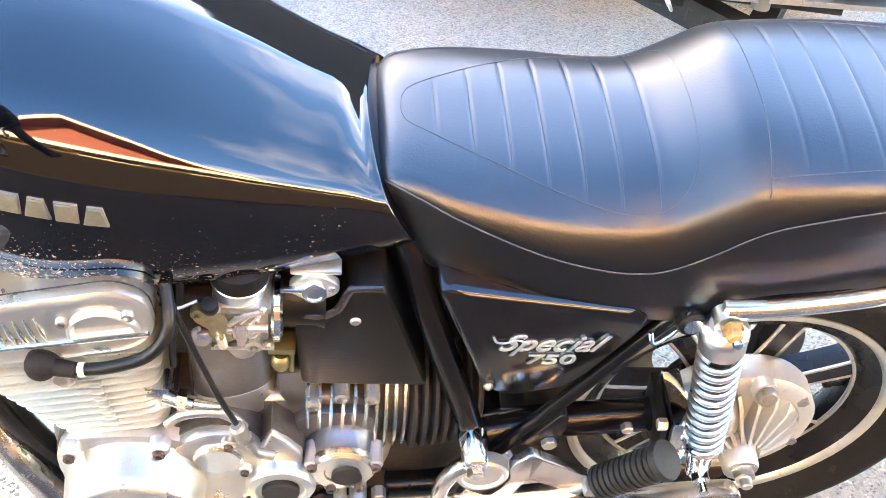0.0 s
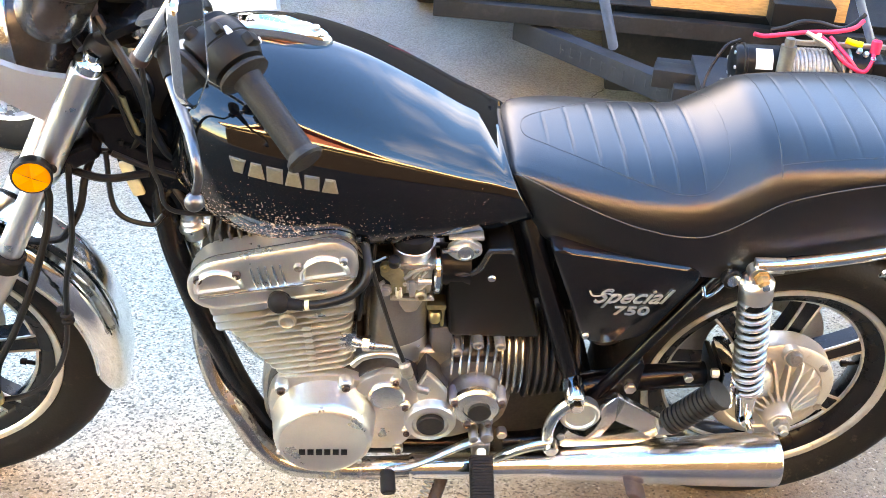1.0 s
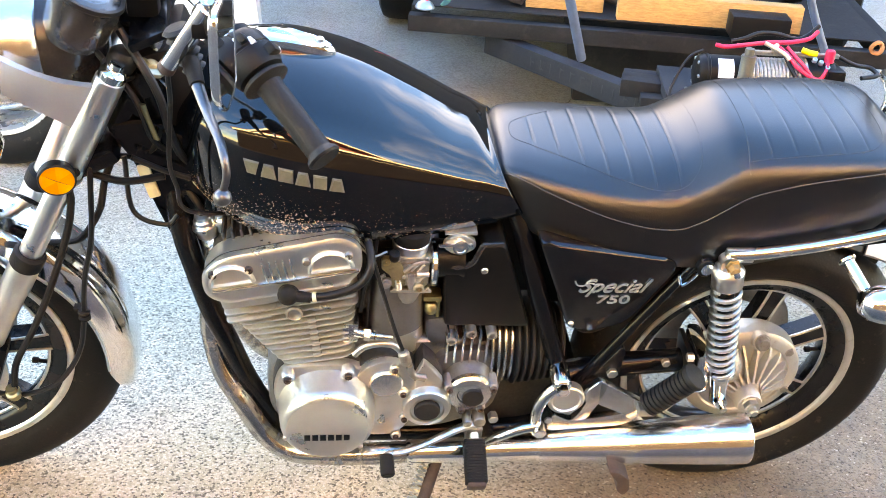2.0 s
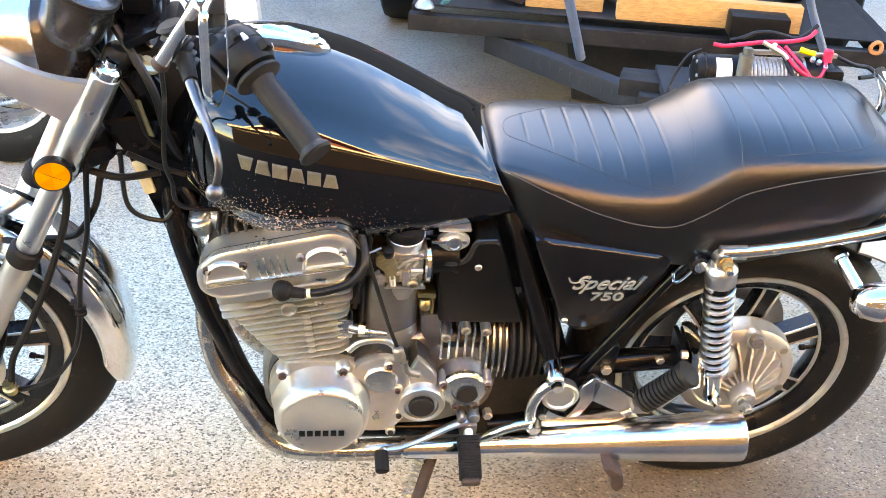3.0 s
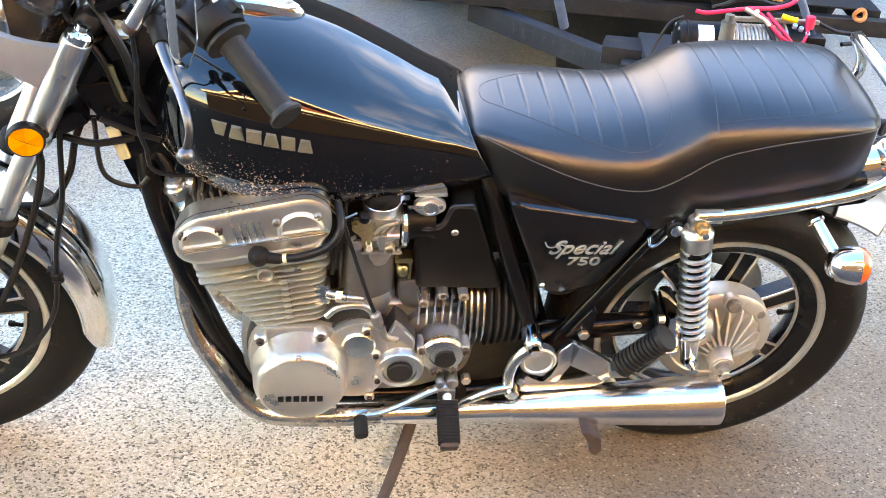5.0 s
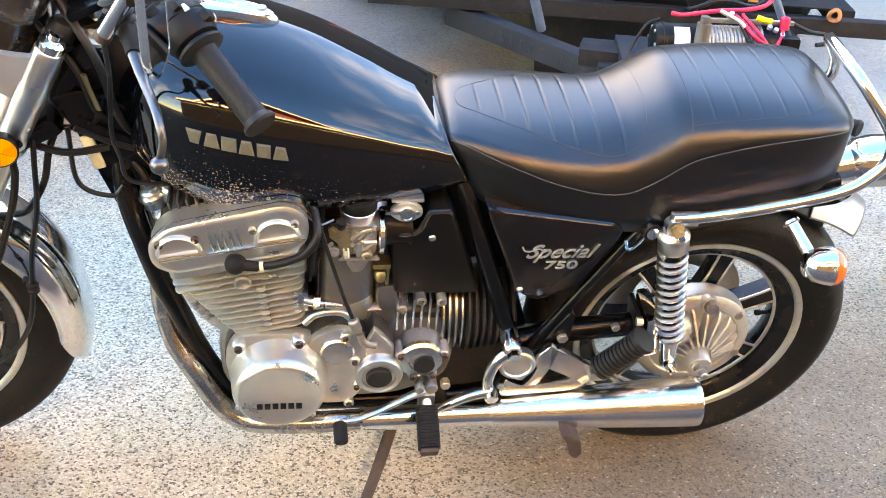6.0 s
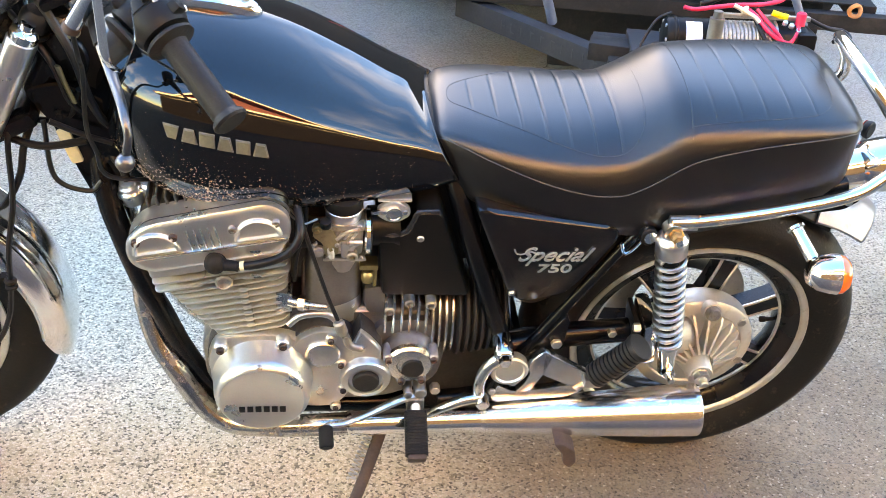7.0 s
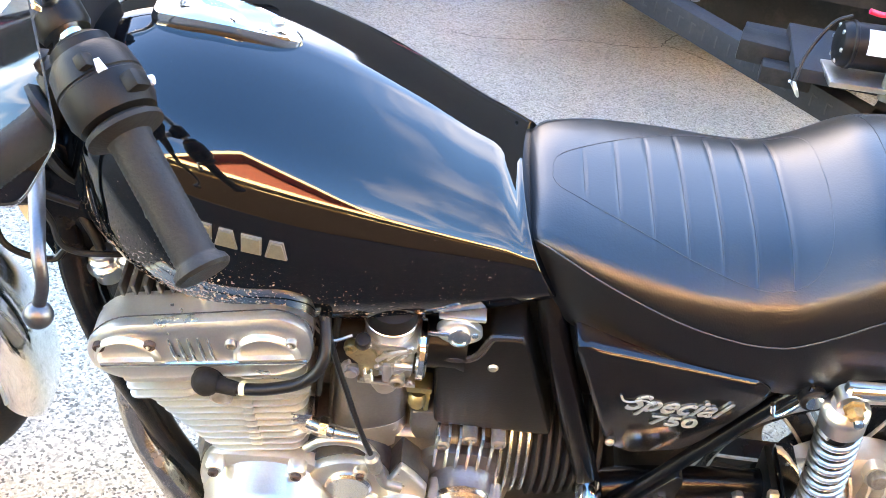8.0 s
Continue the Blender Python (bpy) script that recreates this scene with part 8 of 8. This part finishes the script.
def build_winch():
    root = thing("winch", "electric winch with wire rope and red cables on a trailer", "winch", at=pose(0.922, 0.885, 0.492, 0, 0, -4))
    ax = Vector((1, 0, 0))
    bm = B()
    lathe(bm, [(0.030, 0.0), (0.042, 0.004), (0.047, 0.012), (0.047, 0.022), (0.050, 0.024), (0.050, 0.030), (0.047, 0.032), (0.047, 0.125)], (0, 0, 0.052), ax, 36)
    part("motor", bm, BLACK_PLASTIC, root, "black winch motor")
    bm = B()
    for k in range(6):
        a = k * math.pi / 3
        bolt(bm, (0.010, 0.036 * math.cos(a), 0.052 + 0.036 * math.sin(a)), (-1, 0, 0), 0.005, 0.010)
    pieces("bolt", bm, STEEL, root)
    bm = B()
    rows = []
    for x in lin(0.050, 0.092, 5):
        rows.append([Vector((x, 0.0478 * math.cos(a), 0.052 + 0.0478 * math.sin(a))) for a in lin(radians(178), radians(112), 6)])
    loft(bm, rows, closed=False)
    part("sticker", bm, WHITE_STICKER, root, "pale sticker")
    bm = B()
    tube(bm, [(0.116, -0.060, -0.03), (0.118, -0.055, 0.120)], 0.019, 18)
    lathe(bm, [(0.012, 0), (0.012, 0.02), (0.0, 0.021)], (0.118, -0.055, 0.118), (0, 0, 1), 12)
    part("fairlead_roller", bm, ROLLER, root, "grey steel fairlead roller")
    bm = B()
    lathe(bm, [(0.055, 0.128), (0.055, 0.134), (0.030, 0.135), (0.030, 0.278), (0.055, 0.279), (0.055, 0.286)], (0, 0, 0.050), ax, 32)
    part("drum", bm, STEEL, root)
    bm = B()
    coil(bm, (0.140, 0, 0.050), (0.275, 0, 0.050), 0.043, 0.0055, 13, 8)
    coil(bm, (0.270, 0, 0.050), (0.160, 0, 0.050), 0.036, 0.0055, 11, 8)
    part("wire_rope", bm, CARBON_STEEL_ROPE, root, "grey wound wire rope")
    bm = B()
    lathe(bm, [(0.050, 0.286), (0.053, 0.292), (0.053, 0.355), (0.047, 0.365), (0.030, 0.368)], (0, 0, 0.050), ax, 32)
    box(bm, (0.36, -0.01, 0.045), (0.05, 0.09, 0.085), 0.010)
    gb = part("gearbox", bm, BLACK_SATIN, root, "black winch gearbox")
    bm = B()
    for x, z in ((0.300, 0.105), (0.318, 0.098), (0.338, 0.085)):
        bolt(bm, (x, -0.030, z), (0, -0.6, 1), 0.007, 0.010)
    pieces("terminal", bm, CHROME_DULL, gb)
    bm = B()
    box(bm, (0.25, 0.0, 0.112), (0.25, 0.014, 0.012), 0.003)
    box(bm, (0.20, -0.02, -0.008), (0.42, 0.11, 0.012), 0.003)
    part("tie_bar", bm, STEEL, root)
    bm = B()
    lathe(bm, [(0.008, 0), (0.008, 0.018), (0.005, 0.022)], (0.20, 0.0, 0.118), (0.2, 0, 1), 10)
    tube(bm, [(0.17, -0.005, 0.14), (0.22, -0.02, 0.118), (0.235, -0.03, 0.105)], 0.006, 8)
    part("clutch_handle", bm, STEEL, root)

    def cable(name, pts, r, mt, label=""):
        bm = B()
        tube(bm, pts, r, 10, 8)
        part(name, bm, mt, root, label)
    cable("red_cable", [(0.044, 0.000, 0.127), (0.073, 0.000, 0.123), (0.118, 0.000, 0.130), (0.177, 0.000, 0.139), (0.246, 0.010, 0.141), (0.295, 0.020, 0.150), (0.318, 0.030, 0.167)], 0.0058, RED_CABLE, "thick red battery cable")
    cable("red_cable", [(0.212, -0.000, 0.129), (0.233, -0.020, 0.113), (0.255, -0.040, 0.090), (0.286, -0.050, 0.071), (0.315, -0.050, 0.063), (0.332, -0.040, 0.080), (0.341, -0.020, 0.101), (0.342, -0.010, 0.118)], 0.0058, RED_CABLE, "thick red battery cable")
    cable("red_cable", [(0.232, 0.000, 0.131), (0.254, -0.020, 0.110), (0.275, -0.040, 0.091), (0.297, -0.050, 0.066), (0.307, -0.050, 0.051)], 0.0052, RED_CABLE, "thick red battery cable")
    bm = B()
    lathe(bm, [(0.013, 0), (0.013, 0.03), (0.009, 0.034)], (0.345, -0.015, 0.099), (0.05, 0.1, 1), 12)
    part("terminal_boot", bm, RED_CABLE, root)
    cable("black_cable", [(0.090, 0.020, 0.132), (0.122, 0.020, 0.141), (0.162, 0.030, 0.154), (0.209, 0.030, 0.155), (0.269, 0.040, 0.141), (0.304, 0.050, 0.152), (0.330, 0.060, 0.174)], 0.006, CABLE)
    cable("black_cable", [(0.02, 0.02, 0.105), (-0.02, 0.0, 0.09), (-0.06, -0.03, 0.03), (-0.075, -0.06, -0.02)], 0.004, CABLE)
    cable("black_cable", [(0.22, 0.0, 0.125), (0.25, -0.05, 0.07), (0.285, -0.07, 0.03), (0.33, -0.05, 0.02)], 0.006, CABLE)
    cable("black_cable", [(0.37, 0.02, 0.11), (0.43, 0.02, 0.085), (0.48, 0.03, 0.075), (0.49, 0.0, 0.065), (0.44, -0.02, 0.062)], 0.006, CABLE)
    cable("yellow_lead", [(0.270, -0.010, 0.127), (0.290, -0.015, 0.122), (0.309, -0.020, 0.120)], 0.008, YELLOW, "yellow plug sleeve")
    cable("wire_tie", [(-0.075, -0.06, -0.02), (-0.07, -0.075, -0.03), (-0.06, -0.06, -0.05), (-0.075, -0.045, -0.03), (-0.085, -0.06, -0.02)], 0.003, STEEL)


ROLLER = surface("weathered_roller", (0.16, 0.145, 0.12), 0.5, 0.6, 0.2, 20, 200, 0.2, 0.1)
build_winch()


# ---------------------------------------------------------------- parked car, seen past the headlight
def build_car():
    car = thing("parked_car", "white and red car parked on the concrete, silver cast wheel", "car", at=pose(-1.02, 1.42, 0, 0, 0, -6))
    c = Vector((0, 0.10, 0.315))
    bm = B()
    lathe(bm, [(0.20, -0.09), (0.225, -0.105), (0.27, -0.108), (0.30, -0.095), (0.315, -0.07), (0.315, 0.07), (0.30, 0.095), (0.20, 0.09)], c, (0, 1, 0), 56, ring=True)
    w = new("wheel")
    w.parent = car
    part("tyre", bm, TYRE, w, "black car tyre")
    bm = B()
    lathe(bm, [(0.212, -0.092), (0.208, -0.100), (0.196, -0.098), (0.190, -0.06), (0.190, 0.06), (0.205, 0.06)], c, (0, 1, 0), 48, ring=True)
    for k in range(5):
        a = radians(90 + 72 * k + 20)
        for q in (-0.16, 0.16):
            d0, d1 = Vector((math.cos(a), 0, math.sin(a))), Vector((math.cos(a + q), 0, math.sin(a + q)))
            tube(bm, [c + d0 * 0.04 + Vector((0, -0.085, 0)), c + d1 * 0.19 + Vector((0, -0.080, 0))], [0.020, 0.015], 8, flat=0.8)
    drum(bm, c + Vector((0, -0.07, 0)), (0, -1, 0), 0.045, 0.02, 0.004, 24)
    part("rim", bm, SILVER_WHEEL, w, "silver cast car wheel")
    bm = B()
    lathe(bm, [(0.13, -0.02), (0.13, 0.0)], c, (0, 1, 0), 32)
    part("brake_disc", bm, STEEL, w)
    # body side with a wheel opening
    bm = B()
    arch = [(0.40 * math.cos(a), 0.315 + 0.37 * math.sin(a)) for a in lin(math.pi, 0, 20)]
    ring = [(-3.1, 0.32), (-0.42, 0.28), *arch, (0.42, 0.30), (0.72, 0.34), (0.80, 0.48), (0.78, 0.66), (0.62, 0.80), (-0.5, 0.92), (-1.1, 1.36), (-2.6, 1.38), (-3.1, 0.95)]
    loft(bm, [[Vector((x, y, z)) for x, z in ring] for y in (0.0, 0.06)])
    box(bm, (-1.2, 0.9, 0.72), (3.9, 1.66, 0.36), 0.10)
    part("body", bm, WHITE_PAINT, car, "white car body side")
    bm = B()
    box(bm, (-1.2, -0.002, 0.62), (3.6, 0.012, 0.05), 0.004)
    part("side_stripe", bm, RED_PAINT, car, "red side stripe")
    bm = B()
    box(bm, (-0.72, 0.9, 1.12), (0.05, 1.4, 0.4), 0.02, Matrix.Rotation(radians(-52), 4, "Y"))
    part("windscreen", bm, GLASS, car)
    bm = B()
    box(bm, (0.70, 0.12, 0.66), (0.10, 0.22, 0.12), 0.03)
    part("headlamp", bm, WHITE_STICKER, car, "pale headlamp")


build_car()


# ---------------------------------------------------------------- house behind the camera, mirrored in tank and chrome
def build_house():
    house = thing("house", "single-storey yellow rendered house with a red gable roof facing the driveway", "house", at=pose(1.8, -12.0, 0, 0, 0, 6) @ Matrix.Diagonal((1.4, 1.4, 1.72, 1)))
    bm = B()
    box(bm, (1.5, 0, 1.45), (14.0, 7.0, 2.9), 0.0)
    part("wall", bm, WALL_YELLOW, house, "yellow rendered wall")
    # added dark panel: paints the lower wall as shaded in the tank's reflection
    bm = B()
    box(bm, (1.5, 3.53, 1.17), (14.02, 0.08, 2.34), 0.0)
    part("wall_shade_panel", bm, WALL_SHADE, house, "near-black panel added over the lower wall in place of shade")
    bm = B()
    tri = [(-3.4, 2.74), (0.2, 4.75), (3.8, 2.80), (3.8, 2.66), (0.2, 4.59), (-3.4, 2.60)]
    loft(bm, [[Vector((x, y, z)) for x, z in tri] for y in (-4.2, 4.2)])
    roof = part("roof", bm, ROOF_RED, house, "red tiled gable roof")
    bm = B()
    loft(bm, [[Vector((x, y, z)) for x, z in ((-3.0, 2.80), (0.2, 4.56), (3.4, 2.80))] for y in (-3.49, 3.49)])
    part("gable", bm, ROOF_RED, house, "red boarded gable")
    bm = B()
    loft(bm, [[Vector((x, y, z)) for y, z in ((4.1, 2.76), (4.1, 2.86), (0.0, 3.22), (-4.1, 2.86), (-4.1, 2.76))] for x in (-6.2, 9.2)])
    part("low_roof", bm, ROOF_RED, roof, "low red tiled roof slope")
    bm = B()
    for quad in (((-3.45, 2.56), (0.2, 4.60), (0.2, 4.82), (-3.45, 2.76)), ((3.85, 2.62), (0.2, 4.60), (0.2, 4.82), (3.85, 2.82))):
        loft(bm, [[Vector((x, y, z)) for x, z in quad] for y in (4.2, 4.26)])
    part("barge_board", bm, CREAM_PAINT, roof, "cream barge board")
    for x, w in ((-3.4, 1.8), (0.6, 1.4), (3.6, 1.6)):
        bm = B()
        box(bm, (x, 3.52, 2.45), (w, 0.10, 0.22), 0.01)
        fr = part("window_frame", bm, CREAM_PAINT, house, "cream window frame")
        bm = B()
        for q in (-0.25, 0.25):
            box(bm, (x + q * w, 3.576, 2.45), (w * 0.45, 0.012, 0.15), 0.0)
        part("pane", bm, PANEL_BLACK, fr)
    bm = B()
    box(bm, (1.5, 3.80, 2.66), (14.6, 0.6, 0.22), 0.0)
    part("eaves", bm, CREAM_PAINT, house, "cream eaves board")


build_house()


def build_far_wall():
    """A plain tall wall, out of view, added to block the sun and keep the yard in shade."""
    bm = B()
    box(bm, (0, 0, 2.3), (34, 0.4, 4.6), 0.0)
    ob = link_mesh("sun_block_wall", bm, WALL_FAR)
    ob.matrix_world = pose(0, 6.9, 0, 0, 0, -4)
    tagged(ob, "unseen plain tall dark wall added across the yard to block the sun", "wall", kind="structure")


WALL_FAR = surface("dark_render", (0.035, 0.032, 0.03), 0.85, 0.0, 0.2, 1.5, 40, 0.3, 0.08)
build_far_wall()
